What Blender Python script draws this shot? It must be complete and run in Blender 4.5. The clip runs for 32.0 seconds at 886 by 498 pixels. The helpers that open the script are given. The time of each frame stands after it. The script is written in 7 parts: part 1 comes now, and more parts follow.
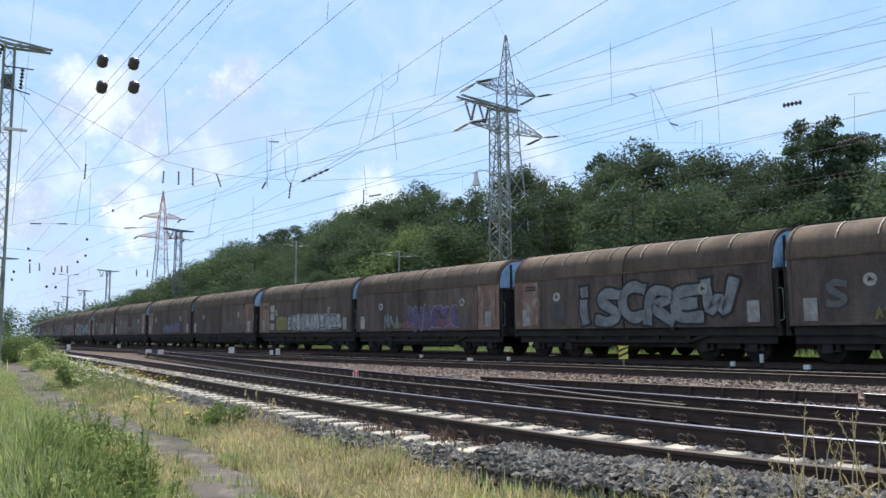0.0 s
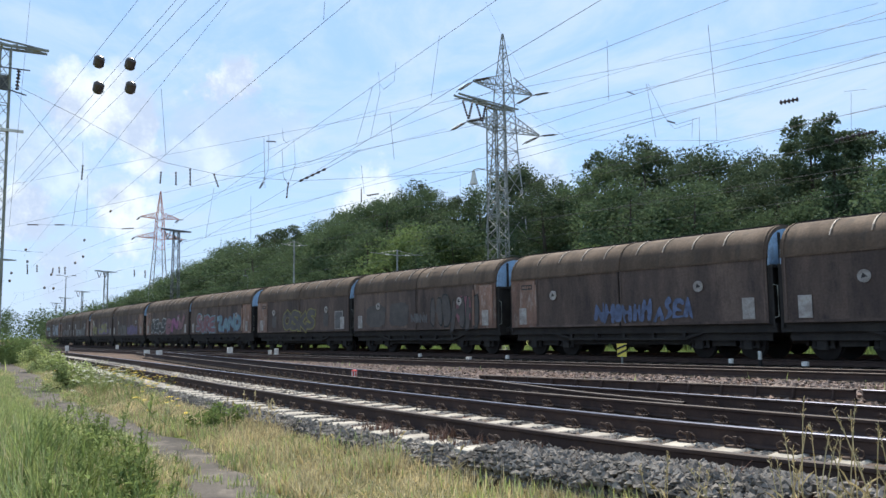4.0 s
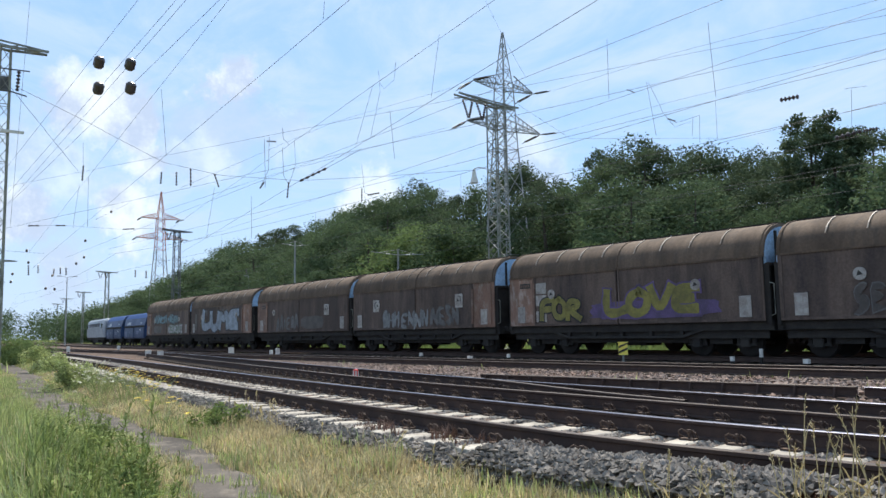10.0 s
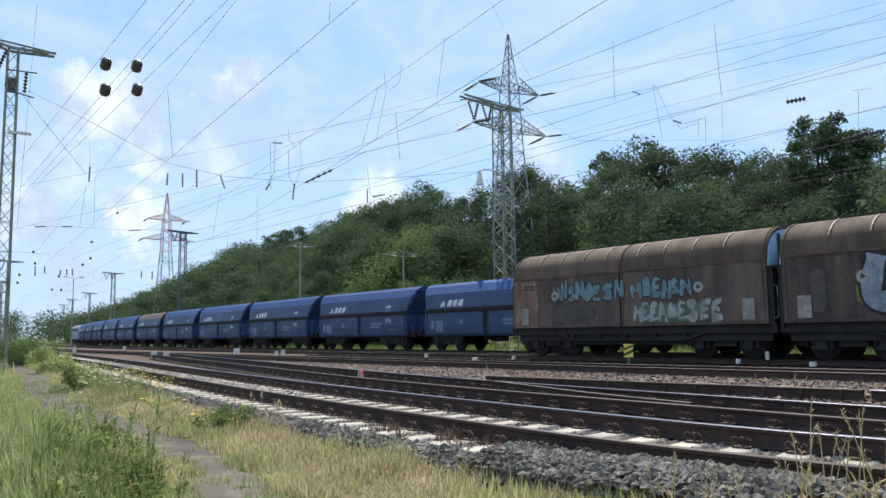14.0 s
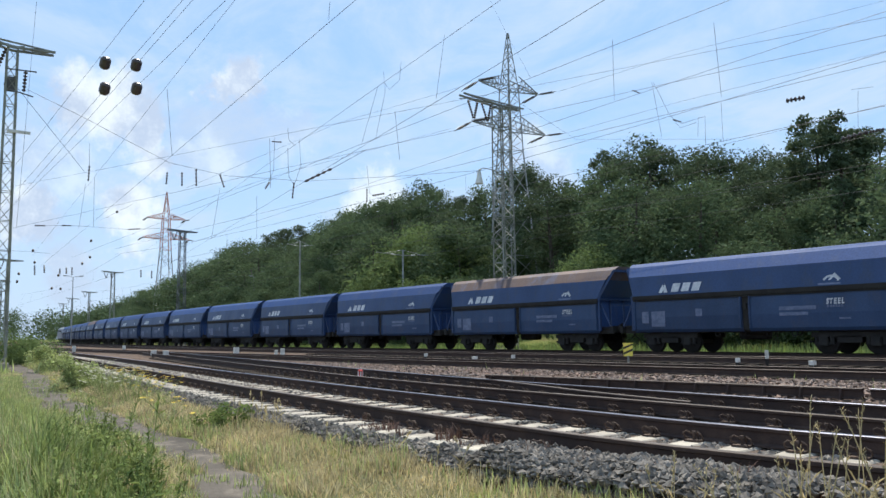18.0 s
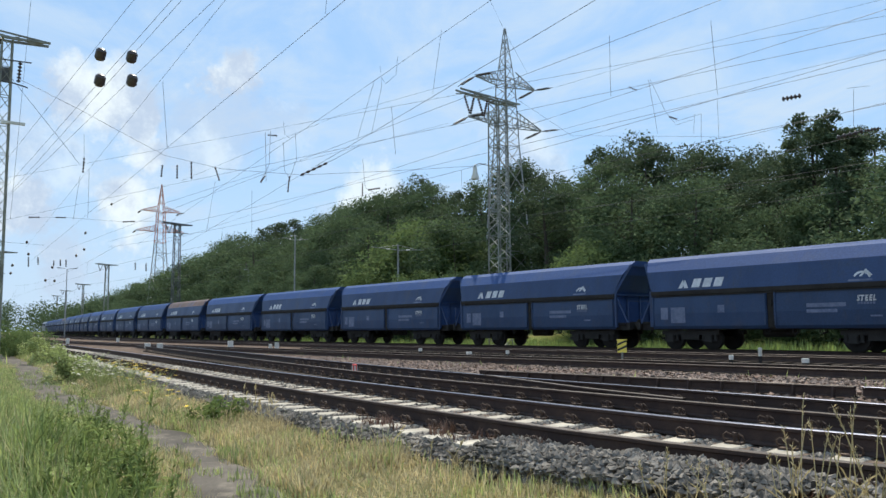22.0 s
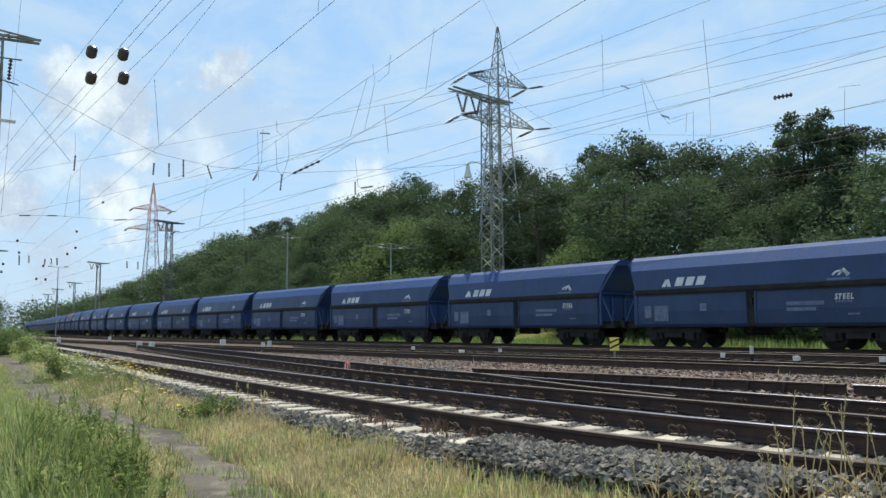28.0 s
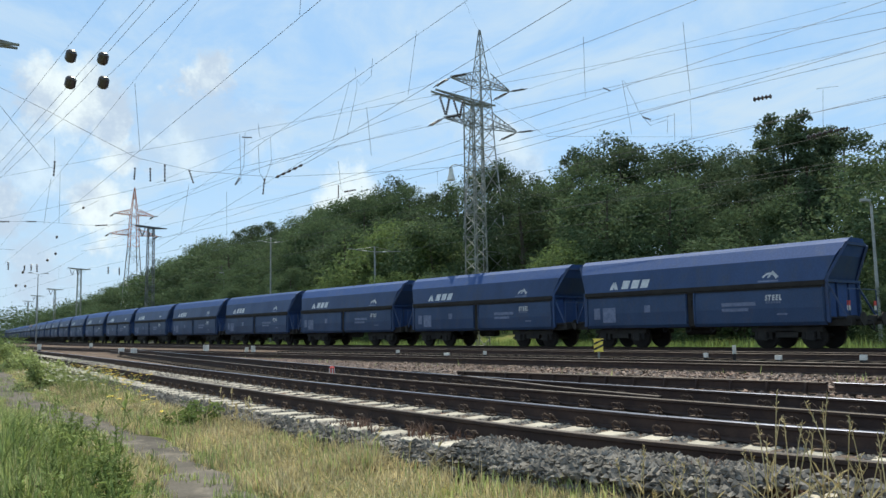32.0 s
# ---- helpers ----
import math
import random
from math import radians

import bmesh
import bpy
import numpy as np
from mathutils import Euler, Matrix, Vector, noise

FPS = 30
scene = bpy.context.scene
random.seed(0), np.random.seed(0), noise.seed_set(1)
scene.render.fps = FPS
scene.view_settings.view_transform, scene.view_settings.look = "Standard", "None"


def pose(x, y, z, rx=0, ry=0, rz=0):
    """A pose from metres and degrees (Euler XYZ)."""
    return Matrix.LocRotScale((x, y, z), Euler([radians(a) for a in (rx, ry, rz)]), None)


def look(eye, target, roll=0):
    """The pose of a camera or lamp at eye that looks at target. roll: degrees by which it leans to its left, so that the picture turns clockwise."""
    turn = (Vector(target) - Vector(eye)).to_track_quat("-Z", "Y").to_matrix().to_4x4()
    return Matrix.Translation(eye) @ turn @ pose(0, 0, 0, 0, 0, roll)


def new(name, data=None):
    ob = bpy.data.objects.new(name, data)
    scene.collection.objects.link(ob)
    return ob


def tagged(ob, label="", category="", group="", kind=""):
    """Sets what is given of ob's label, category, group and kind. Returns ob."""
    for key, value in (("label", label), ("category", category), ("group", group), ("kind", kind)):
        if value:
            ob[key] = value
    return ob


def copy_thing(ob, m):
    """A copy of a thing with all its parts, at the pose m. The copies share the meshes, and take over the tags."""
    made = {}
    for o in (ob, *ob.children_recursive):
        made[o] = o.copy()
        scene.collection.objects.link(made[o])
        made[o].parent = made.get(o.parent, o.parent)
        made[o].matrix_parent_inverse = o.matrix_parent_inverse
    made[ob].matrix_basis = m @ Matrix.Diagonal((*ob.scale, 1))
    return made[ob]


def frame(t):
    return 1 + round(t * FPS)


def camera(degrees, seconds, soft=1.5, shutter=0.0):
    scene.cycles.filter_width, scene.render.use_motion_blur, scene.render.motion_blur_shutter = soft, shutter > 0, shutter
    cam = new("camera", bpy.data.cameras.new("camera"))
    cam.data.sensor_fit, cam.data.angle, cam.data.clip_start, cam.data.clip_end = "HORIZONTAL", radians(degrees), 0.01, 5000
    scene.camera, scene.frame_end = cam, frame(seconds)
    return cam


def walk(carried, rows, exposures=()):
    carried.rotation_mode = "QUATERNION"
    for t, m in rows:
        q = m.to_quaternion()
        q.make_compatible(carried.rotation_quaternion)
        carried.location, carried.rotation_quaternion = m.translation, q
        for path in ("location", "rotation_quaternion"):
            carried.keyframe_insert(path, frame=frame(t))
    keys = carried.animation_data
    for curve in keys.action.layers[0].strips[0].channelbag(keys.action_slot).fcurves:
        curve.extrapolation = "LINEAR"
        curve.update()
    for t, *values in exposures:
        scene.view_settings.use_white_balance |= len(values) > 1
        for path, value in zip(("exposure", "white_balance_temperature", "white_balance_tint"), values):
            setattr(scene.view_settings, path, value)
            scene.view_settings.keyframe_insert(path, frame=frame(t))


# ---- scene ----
# ---- camera and its path ----
EYE = Vector((0.0, 0.0, 0.924))


def aim(yaw, pitch, roll):
    """Pose at the eye: yaw degrees to the left of +y, pitch up, roll."""
    y, p = radians(yaw), radians(pitch)
    way = Vector((-math.sin(y) * math.cos(p), math.cos(y) * math.cos(p), math.sin(p)))
    return look(EYE, EYE + way, roll)


cam = camera(59.19, 32.0, soft=1.5, shutter=0.0)
walk(cam, [(t, aim(yw, pt, rl)) for t, pt, rl, yw in (
    (0, 6.30, -0.34, 54.78), (0.5, 6.20, -0.04, 54.72), (1, 5.95, 0.43, 53.86), (1.5, 6.04, 0.40, 53.61), (2, 6.11, -0.84, 53.64),
    (2.5, 6.07, -1.00, 53.81), (3, 6.13, -0.71, 54.17), (3.5, 6.23, -0.72, 54.59), (5.5, 6.18, -0.58, 54.62), (6, 6.08, -0.16, 54.21),
    (6.5, 6.04, -0.20, 53.98), (7, 6.17, -0.74, 53.91), (7.5, 6.12, -1.07, 54.03), (8, 5.99, -0.87, 54.19), (8.5, 5.97, -0.78, 54.31),
    (9, 6.01, -0.64, 54.39), (9.5, 6.02, -0.73, 54.47), (10, 6.15, -0.93, 54.69), (10.5, 6.23, -0.85, 54.90), (11, 6.17, -0.87, 54.93),
    (11.5, 6.23, -0.88, 54.93), (12, 6.34, -0.83, 54.96), (12.5, 6.28, -0.73, 55.02), (13, 6.29, -0.85, 55.05), (13.5, 6.33, -0.86, 55.10),
    (14, 6.28, -0.78, 55.08), (14.5, 6.11, -0.64, 55.11), (16.5, 6.20, -0.59, 55.09), (17, 6.11, -0.69, 55.13), (17.5, 6.18, -0.80, 55.05),
    (18, 6.20, -0.79, 55.05), (18.5, 6.17, -0.73, 55.06), (19, 6.10, -0.68, 55.08), (19.5, 6.21, -0.75, 55.10), (20, 6.29, -0.68, 55.08),
    (20.5, 6.24, -0.66, 55.01), (21, 6.15, -0.52, 54.93), (21.5, 6.02, -0.61, 54.86), (22, 5.84, -0.35, 54.70), (22.5, 5.74, -0.44, 54.47),
    (23, 5.87, -0.97, 54.43), (23.5, 5.89, -1.15, 54.45), (24, 6.01, -1.04, 54.56), (24.5, 5.96, -1.04, 54.51), (25, 5.94, -0.87, 54.52),
    (25.5, 5.90, -0.94, 54.45), (27.5, 5.84, -0.83, 54.42), (28, 5.71, -0.41, 54.17), (28.5, 5.61, -0.13, 53.76), (29, 5.46, -0.58, 53.46),
    (29.5, 5.60, -0.79, 53.48), (30, 5.83, -0.95, 53.52), (30.5, 5.93, -0.78, 53.36), (31, 6.00, -1.02, 53.12), (31.5, 5.96, -1.03, 53.07),
    (32, 5.91, -1.01, 52.98),
)], exposures=[(0, 0.82, 6500, 10), (13.0, 0.81, 6500, 10), (19.0, 0.72, 6580, 8), (25.0, 0.68, 6720, 5), (32.0, 0.68, 6760, 3)])

# ---- world and sun ----
SUN_AZ, SUN_EL = radians(-52), radians(57)   # azimuth from +y towards +x
sun_dir = Vector((math.sin(SUN_AZ) * math.cos(SUN_EL), math.cos(SUN_AZ) * math.cos(SUN_EL), math.sin(SUN_EL)))
world = bpy.data.worlds.new("sky")
scene.world = world
world.use_nodes = True


def link(tree, a, b):
    tree.links.new(a, b)


def build_sky():
    nt = world.node_tree
    nt.nodes.clear()
    N = nt.nodes.new

    def math_node(op, a, b=None, clamp=False):
        n = N("ShaderNodeMath")
        n.operation, n.use_clamp = op, clamp
        for i, v in enumerate((a, b)):
            if v is None:
                continue
            if isinstance(v, (int, float)):
                n.inputs[i].default_value = v
            else:
                link(nt, v, n.inputs[i])
        return n.outputs[0]

    def ramp(src, lo, hi, smooth=True):
        n = N("ShaderNodeMapRange")
        n.interpolation_type = "SMOOTHSTEP" if smooth else "LINEAR"
        n.inputs["From Min"].default_value, n.inputs["From Max"].default_value = lo, hi
        link(nt, src, n.inputs["Value"])
        return n.outputs["Result"]

    tc = N("ShaderNodeTexCoord")
    sep = N("ShaderNodeSeparateXYZ")
    link(nt, tc.outputs["Generated"], sep.inputs[0])
    zz = math_node("MAXIMUM", sep.outputs[2], 0.0)
    den = math_node("ADD", zz, 0.16)
    com = N("ShaderNodeCombineXYZ")
    link(nt, math_node("DIVIDE", sep.outputs[0], den), com.inputs[0])
    link(nt, math_node("DIVIDE", sep.outputs[1], den), com.inputs[1])
    # thin streaky high cloud
    mp = N("ShaderNodeMapping")
    mp.inputs["Rotation"].default_value[2] = radians(35)
    mp.inputs["Scale"].default_value = (0.8, 1.25, 1)
    link(nt, com.outputs[0], mp.inputs[0])
    n1 = N("ShaderNodeTexNoise")
    n1.inputs["Scale"].default_value, n1.inputs["Detail"].default_value, n1.inputs["Roughness"].default_value = 2.1, 12, 0.66
    n1.inputs["Distortion"].default_value = 0.6
    link(nt, mp.outputs[0], n1.inputs["Vector"])
    veil = math_node("MULTIPLY", ramp(n1.outputs["Fac"], 0.34, 0.70), 0.95)
    # low haze towards the horizon
    haze = math_node("MULTIPLY", ramp(sep.outputs[2], 0.30, 0.0), 0.7)
    # heaped clouds, their edges broken by noise
    n2 = N("ShaderNodeTexNoise")
    n2.inputs["Scale"].default_value, n2.inputs["Detail"].default_value, n2.inputs["Roughness"].default_value = 9.0, 9, 0.66
    link(nt, tc.outputs["Generated"], n2.inputs["Vector"])
    sub = N("ShaderNodeVectorMath")
    sub.operation = "SUBTRACT"
    link(nt, n2.outputs["Color"], sub.inputs[0])
    sub.inputs[1].default_value = (0.5, 0.5, 0.5)
    scl = N("ShaderNodeVectorMath")
    scl.operation = "SCALE"
    link(nt, sub.outputs[0], scl.inputs[0])
    scl.inputs["Scale"].default_value = 0.17
    bent = N("ShaderNodeVectorMath")
    bent.operation = "ADD"
    link(nt, tc.outputs["Generated"], bent.inputs[0])
    link(nt, scl.outputs[0], bent.inputs[1])
    heap = None
    for az, el, size, amount in CLOUDS:
        a, e = radians(az), radians(el)
        centre = (-math.sin(a) * math.cos(e), math.cos(a) * math.cos(e), math.sin(e))
        d = N("ShaderNodeVectorMath")
        d.operation = "DISTANCE"
        link(nt, bent.outputs[0], d.inputs[0])
        d.inputs[1].default_value = centre
        m = math_node("MULTIPLY", ramp(d.outputs["Value"], size, size * 0.45), amount)
        heap = m if heap is None else math_node("MAXIMUM", heap, m)
    sky = N("ShaderNodeTexSky")
    sky.sky_type, sky.sun_disc = "NISHITA", False
    sky.sun_elevation, sky.sun_rotation = SUN_EL, SUN_AZ
    sky.air_density, sky.dust_density, sky.ozone_density = 1.0, 0.6, 1.6
    thin = N("ShaderNodeMix")
    thin.data_type = "RGBA"
    thin.inputs[0].default_value = 0.72
    link(nt, sky.outputs[0], thin.inputs[6])
    thin.inputs[7].default_value = THIN
    mix1 = N("ShaderNodeMix")
    mix1.data_type = "RGBA"
    link(nt, math_node("MAXIMUM", veil, haze), mix1.inputs[0])
    link(nt, thin.outputs[2], mix1.inputs[6])
    mix1.inputs[7].default_value = VEIL
    mix2 = N("ShaderNodeMix")
    mix2.data_type = "RGBA"
    link(nt, heap, mix2.inputs[0])
    link(nt, mix1.outputs[2], mix2.inputs[6])
    shade = N("ShaderNodeMix")
    shade.data_type = "RGBA"
    link(nt, ramp(n2.outputs["Fac"], 0.42, 0.60), shade.inputs[0])
    shade.inputs[6].default_value, shade.inputs[7].default_value = HEAP_DARK, HEAP_LIGHT
    link(nt, shade.outputs[2], mix2.inputs[7])
    bg = N("ShaderNodeBackground")
    bg.inputs["Strength"].default_value = SKY_STRENGTH
    link(nt, mix2.outputs[2], bg.inputs[0])
    out = N("ShaderNodeOutputWorld")
    link(nt, bg.outputs[0], out.inputs[0])


SKY_STRENGTH = 0.1
THIN = (2.2, 3.8, 6.3, 1)   # thin high cloud over the blue
VEIL = (3.75, 4.75, 6.15, 1)
HEAP_LIGHT, HEAP_DARK = (5.6, 6.2, 6.8, 1), (3.5, 4.2, 5.45, 1)
CLOUDS = ((79.5, 15.8, 0.055, 1.0), (77.0, 14.7, 0.05, 0.95), (75.0, 12.3, 0.042, 0.95), (76.8, 8.3, 0.05, 1.0), (83.5, 7.6, 0.055, 0.95), (80.5, 4.6, 0.05, 0.7), (70.3, 17.6, 0.042, 0.95),
          (59.5, 10.6, 0.05, 0.85), (71.5, 13.8, 0.075, 0.5), (82.0, 11.0, 0.07, 0.5), (48.0, 12.0, 0.07, 0.6), (67.0, 14.0, 0.05, 0.4), (120.0, 16.0, 0.2, 0.9), (160.0, 22.0, 0.25, 0.9), (-60.0, 20.0, 0.22, 0.9), (-130.0, 30.0, 0.28, 0.9))
build_sky()
sun = new("sun", bpy.data.lights.new("sun", "SUN"))
sun.data.energy, sun.data.angle, sun.data.color = 4.0, radians(0.6), (1.0, 0.925, 0.81)
sun.matrix_world = look(sun_dir * 100, (0, 0, 0))

# ---- materials ----
MATS = {}


def mat(name, c1, c2=None, s1=1.5, s2=30.0, rough=0.75, metal=0.0, bump=0.25, dist=0.01, streak=None, vary=0.12, spec=0.4, dirt=None, island=False, sub=0.0):
    """Two colours mixed by coarse noise, a fine grain over them, relief from both."""
    if name in MATS:
        return MATS[name]
    m = bpy.data.materials.new(name)
    m.use_nodes = True
    nt = m.node_tree
    N = nt.nodes.new
    bs = nt.nodes["Principled BSDF"]
    c2 = c2 or tuple(v * 0.7 for v in c1)
    tc = N("ShaderNodeTexCoord")
    info = N("ShaderNodeObjectInfo")
    off = N("ShaderNodeVectorMath")
    off.operation = "MULTIPLY_ADD"
    comb = N("ShaderNodeCombineXYZ")
    for i in range(3):
        link(nt, info.outputs["Random"], comb.inputs[i])
    link(nt, comb.outputs[0], off.inputs[0])
    off.inputs[1].default_value = (37, 19, 53)
    link(nt, tc.outputs["Object"], off.inputs[2])
    vec = off.outputs[0]
    if streak:
        mp = N("ShaderNodeMapping")
        mp.inputs["Scale"].default_value = streak
        link(nt, vec, mp.inputs[0])
        v1 = mp.outputs[0]
    else:
        v1 = vec
    n1, n2 = N("ShaderNodeTexNoise"), N("ShaderNodeTexNoise")
    n1.inputs["Scale"].default_value, n1.inputs["Detail"].default_value, n1.inputs["Roughness"].default_value = s1, 7, 0.62
    n2.inputs["Scale"].default_value, n2.inputs["Detail"].default_value = s2, 5
    link(nt, v1, n1.inputs["Vector"])
    link(nt, vec, n2.inputs["Vector"])
    mr = N("ShaderNodeMapRange")
    mr.interpolation_type = "SMOOTHSTEP"
    mr.inputs["From Min"].default_value, mr.inputs["From Max"].default_value = 0.36, 0.66
    link(nt, n1.outputs["Fac"], mr.inputs["Value"])
    mix = N("ShaderNodeMix")
    mix.data_type = "RGBA"
    link(nt, mr.outputs[0], mix.inputs[0])
    mix.inputs[6].default_value, mix.inputs[7].default_value = (*c1, 1), (*c2, 1)
    col = mix.outputs[2]
    if dirt:
        n3 = N("ShaderNodeTexNoise")
        n3.inputs["Scale"].default_value, n3.inputs["Detail"].default_value, n3.inputs["Roughness"].default_value = s1 * 2.7, 9, 0.7
        link(nt, v1, n3.inputs["Vector"])
        m3 = N("ShaderNodeMapRange")
        m3.inputs["From Min"].default_value, m3.inputs["From Max"].default_value, m3.inputs["To Max"].default_value = 0.5, 0.7, 0.85
        link(nt, n3.outputs["Fac"], m3.inputs["Value"])
        mixd = N("ShaderNodeMix")
        mixd.data_type = "RGBA"
        link(nt, m3.outputs[0], mixd.inputs[0])
        link(nt, col, mixd.inputs[6])
        mixd.inputs[7].default_value = (*dirt, 1)
        col = mixd.outputs[2]
    hsv = N("ShaderNodeHueSaturation")
    add = N("ShaderNodeMath")
    add.operation = "MULTIPLY_ADD"
    link(nt, n2.outputs["Fac"], add.inputs[0])
    add.inputs[1].default_value, add.inputs[2].default_value = 0.7, 0.65 - vary / 2
    add2 = N("ShaderNodeMath")
    add2.operation = "MULTIPLY_ADD"
    if island:
        geo = N("ShaderNodeNewGeometry")
        link(nt, geo.outputs["Random Per Island"], add2.inputs[0])
    else:
        link(nt, info.outputs["Random"], add2.inputs[0])
    add2.inputs[1].default_value = vary * (2 if island else 1)
    link(nt, add.outputs[0], add2.inputs[2])
    link(nt, add2.outputs[0], hsv.inputs["Value"])
    link(nt, col, hsv.inputs["Color"])
    link(nt, hsv.outputs[0], bs.inputs["Base Color"])
    rr = N("ShaderNodeMapRange")
    rr.inputs["To Min"].default_value, rr.inputs["To Max"].default_value = max(0.05, rough - 0.14), min(1, rough + 0.14)
    link(nt, n1.outputs["Fac"], rr.inputs["Value"])
    link(nt, rr.outputs[0], bs.inputs["Roughness"])
    bs.inputs["Metallic"].default_value = metal
    bs.inputs["Specular IOR Level"].default_value = spec
    if bump:
        bp = N("ShaderNodeBump")
        bp.inputs["Strength"].default_value, bp.inputs["Distance"].default_value = bump, dist
        link(nt, n2.outputs["Fac"], bp.inputs["Height"])
        link(nt, bp.outputs[0], bs.inputs["Normal"])
    if sub:
        tr = N("ShaderNodeBsdfTranslucent")
        link(nt, hsv.outputs[0], tr.inputs[0])
        ms = N("ShaderNodeMixShader")
        ms.inputs[0].default_value = sub
        link(nt, bs.outputs[0], ms.inputs[1])
        link(nt, tr.outputs[0], ms.inputs[2])
        link(nt, ms.outputs[0], nt.nodes["Material Output"].inputs[0])
    MATS[name] = m
    return m


M_GROUND = mat("meadow_soil", (0.10, 0.13, 0.03), (0.17, 0.15, 0.06), s1=0.25, s2=9, rough=0.95, bump=0.8, dist=0.05, dirt=(0.07, 0.11, 0.025), spec=0.06)
M_BALLAST = mat("ballast_bed", (0.094, 0.074, 0.061), (0.145, 0.115, 0.096), s1=0.8, s2=22, rough=0.95, bump=1.0, dist=0.06, dirt=(0.263, 0.147, 0.101), spec=0.06)
M_STONE = mat("ballast_stone", (0.172, 0.157, 0.139), (0.102, 0.093, 0.083), s1=3, s2=60, rough=0.9, bump=0.3, vary=0.45, island=True, spec=0.06)
M_STONE_B = mat("ballast_stone_rusty", (0.165, 0.121, 0.097), (0.209, 0.165, 0.139), s1=0.4, s2=60, rough=0.9, bump=0.3, vary=0.5, island=True, dirt=(0.200, 0.125, 0.094), spec=0.06)
M_SLEEPER = mat("concrete_sleeper", (0.425, 0.393, 0.332), (0.308, 0.281, 0.242), s1=4, s2=70, rough=0.85, bump=0.3, dist=0.004, vary=0.2, spec=0.06)
M_TIMBER = mat("dark_sleeper", (0.055, 0.045, 0.038), (0.09, 0.075, 0.062), s1=3, s2=40, rough=0.9, bump=0.5, streak=(4, 1, 4), spec=0.06)
M_RAIL = mat("rusty_rail_web", (0.047, 0.032, 0.028), (0.070, 0.046, 0.037), s1=6, s2=90, rough=0.85, spec=0.2, bump=0.2, dist=0.003)
M_HEAD = mat("worn_rail_head", (0.105, 0.112, 0.145), (0.075, 0.08, 0.105), s1=2, s2=60, rough=0.42, metal=1.0, bump=0.05, streak=(0.15, 3, 3))
M_HEAD_DULL = mat("dull_rail_head", (0.067, 0.053, 0.047), (0.046, 0.035, 0.030), s1=2, s2=60, rough=0.6, metal=0.4, bump=0.05, streak=(0.15, 3, 3))
M_CLIP = mat("rail_clip_rust", (0.065, 0.042, 0.032), (0.10, 0.066, 0.046), s1=20, s2=120, rough=0.85)
M_PATH = mat("cracked_path", (0.116, 0.104, 0.090), (0.068, 0.062, 0.056), s1=0.9, s2=28, rough=0.92, bump=0.5, dist=0.012, dirt=(0.235, 0.205, 0.168), spec=0.06)
M_GALV = mat("galvanised_lattice", (0.34, 0.345, 0.34), (0.24, 0.245, 0.245), s1=0.8, s2=25, rough=0.6, metal=0.25, bump=0.05)
M_MASTGREY = mat("weathered_mast_steel", (0.27, 0.28, 0.245), (0.17, 0.172, 0.152), s1=0.9, s2=25, rough=0.7, metal=0.15, bump=0.05)
M_MASTDARK = mat("dark_mast_steel", (0.13, 0.137, 0.15), (0.08, 0.083, 0.09), s1=0.9, s2=25, rough=0.75, bump=0.05)
M_ORANGE = mat("red_lead_paint", (0.55, 0.21, 0.12), (0.42, 0.17, 0.10), s1=0.7, s2=20, rough=0.7, bump=0.05)
M_WIRE = mat("wire_grey", (0.045, 0.05, 0.055), (0.07, 0.075, 0.08), s1=0.5, s2=20, rough=0.6, metal=0.3, bump=0)
M_INSUL = mat("brown_insulator", (0.05, 0.04, 0.04), (0.08, 0.06, 0.055), s1=6, s2=40, rough=0.35, bump=0.05)
M_WHITE = mat("white_enamel", (0.66, 0.65, 0.60), (0.52, 0.51, 0.46), s1=5, s2=40, rough=0.5, bump=0.05)
M_YELLOW = mat("yellow_sign", (0.86, 0.70, 0.12), (0.76, 0.60, 0.10), s1=8, s2=50, rough=0.5, bump=0.05)
M_BLACK = mat("black_paint", (0.02, 0.02, 0.02), (0.035, 0.033, 0.03), s1=4, s2=50, rough=0.6, bump=0.1)
M_RED = mat("red_paint", (0.62, 0.06, 0.05), (0.5, 0.06, 0.05), s1=6, s2=50, rough=0.5, bump=0.05)
# brown covered wagons
M_BSIDE = mat("sooty_brown_wall", (0.075, 0.057, 0.050), (0.144, 0.106, 0.086), s1=0.7, s2=14, rough=0.75, spec=0.2, bump=0.15, streak=(1.3, 1, 0.3), dirt=(0.043, 0.035, 0.035), vary=0.3)
M_BROOF = mat("rusty_roof", (0.134, 0.095, 0.067), (0.084, 0.060, 0.044), s1=0.8, s2=12, rough=0.85, spec=0.2, bump=0.12, streak=(1.5, 1, 0.25), dirt=(0.078, 0.062, 0.051), vary=0.22)
M_BEND = mat("rust_brown_end_bay", (0.235, 0.135, 0.095), (0.150, 0.094, 0.070), s1=1.1, s2=16, rough=0.75, bump=0.15, streak=(1.1, 1, 0.5), dirt=(0.34, 0.29, 0.25), vary=0.5)
M_BLUEEND = mat("pale_blue_end", (0.30, 0.44, 0.60), (0.23, 0.35, 0.49), s1=1.2, s2=14, rough=0.6, bump=0.1, dirt=(0.17, 0.22, 0.28))
M_UNDER = mat("grimy_underframe", (0.024, 0.022, 0.021), (0.038, 0.035, 0.031), s1=2, s2=30, rough=0.9, spec=0.25, bump=0.3)
M_WHEEL = mat("dark_wheel_steel", (0.017, 0.015, 0.014), (0.028, 0.024, 0.022), s1=4, s2=40, rough=0.7, metal=0.3, bump=0.1)
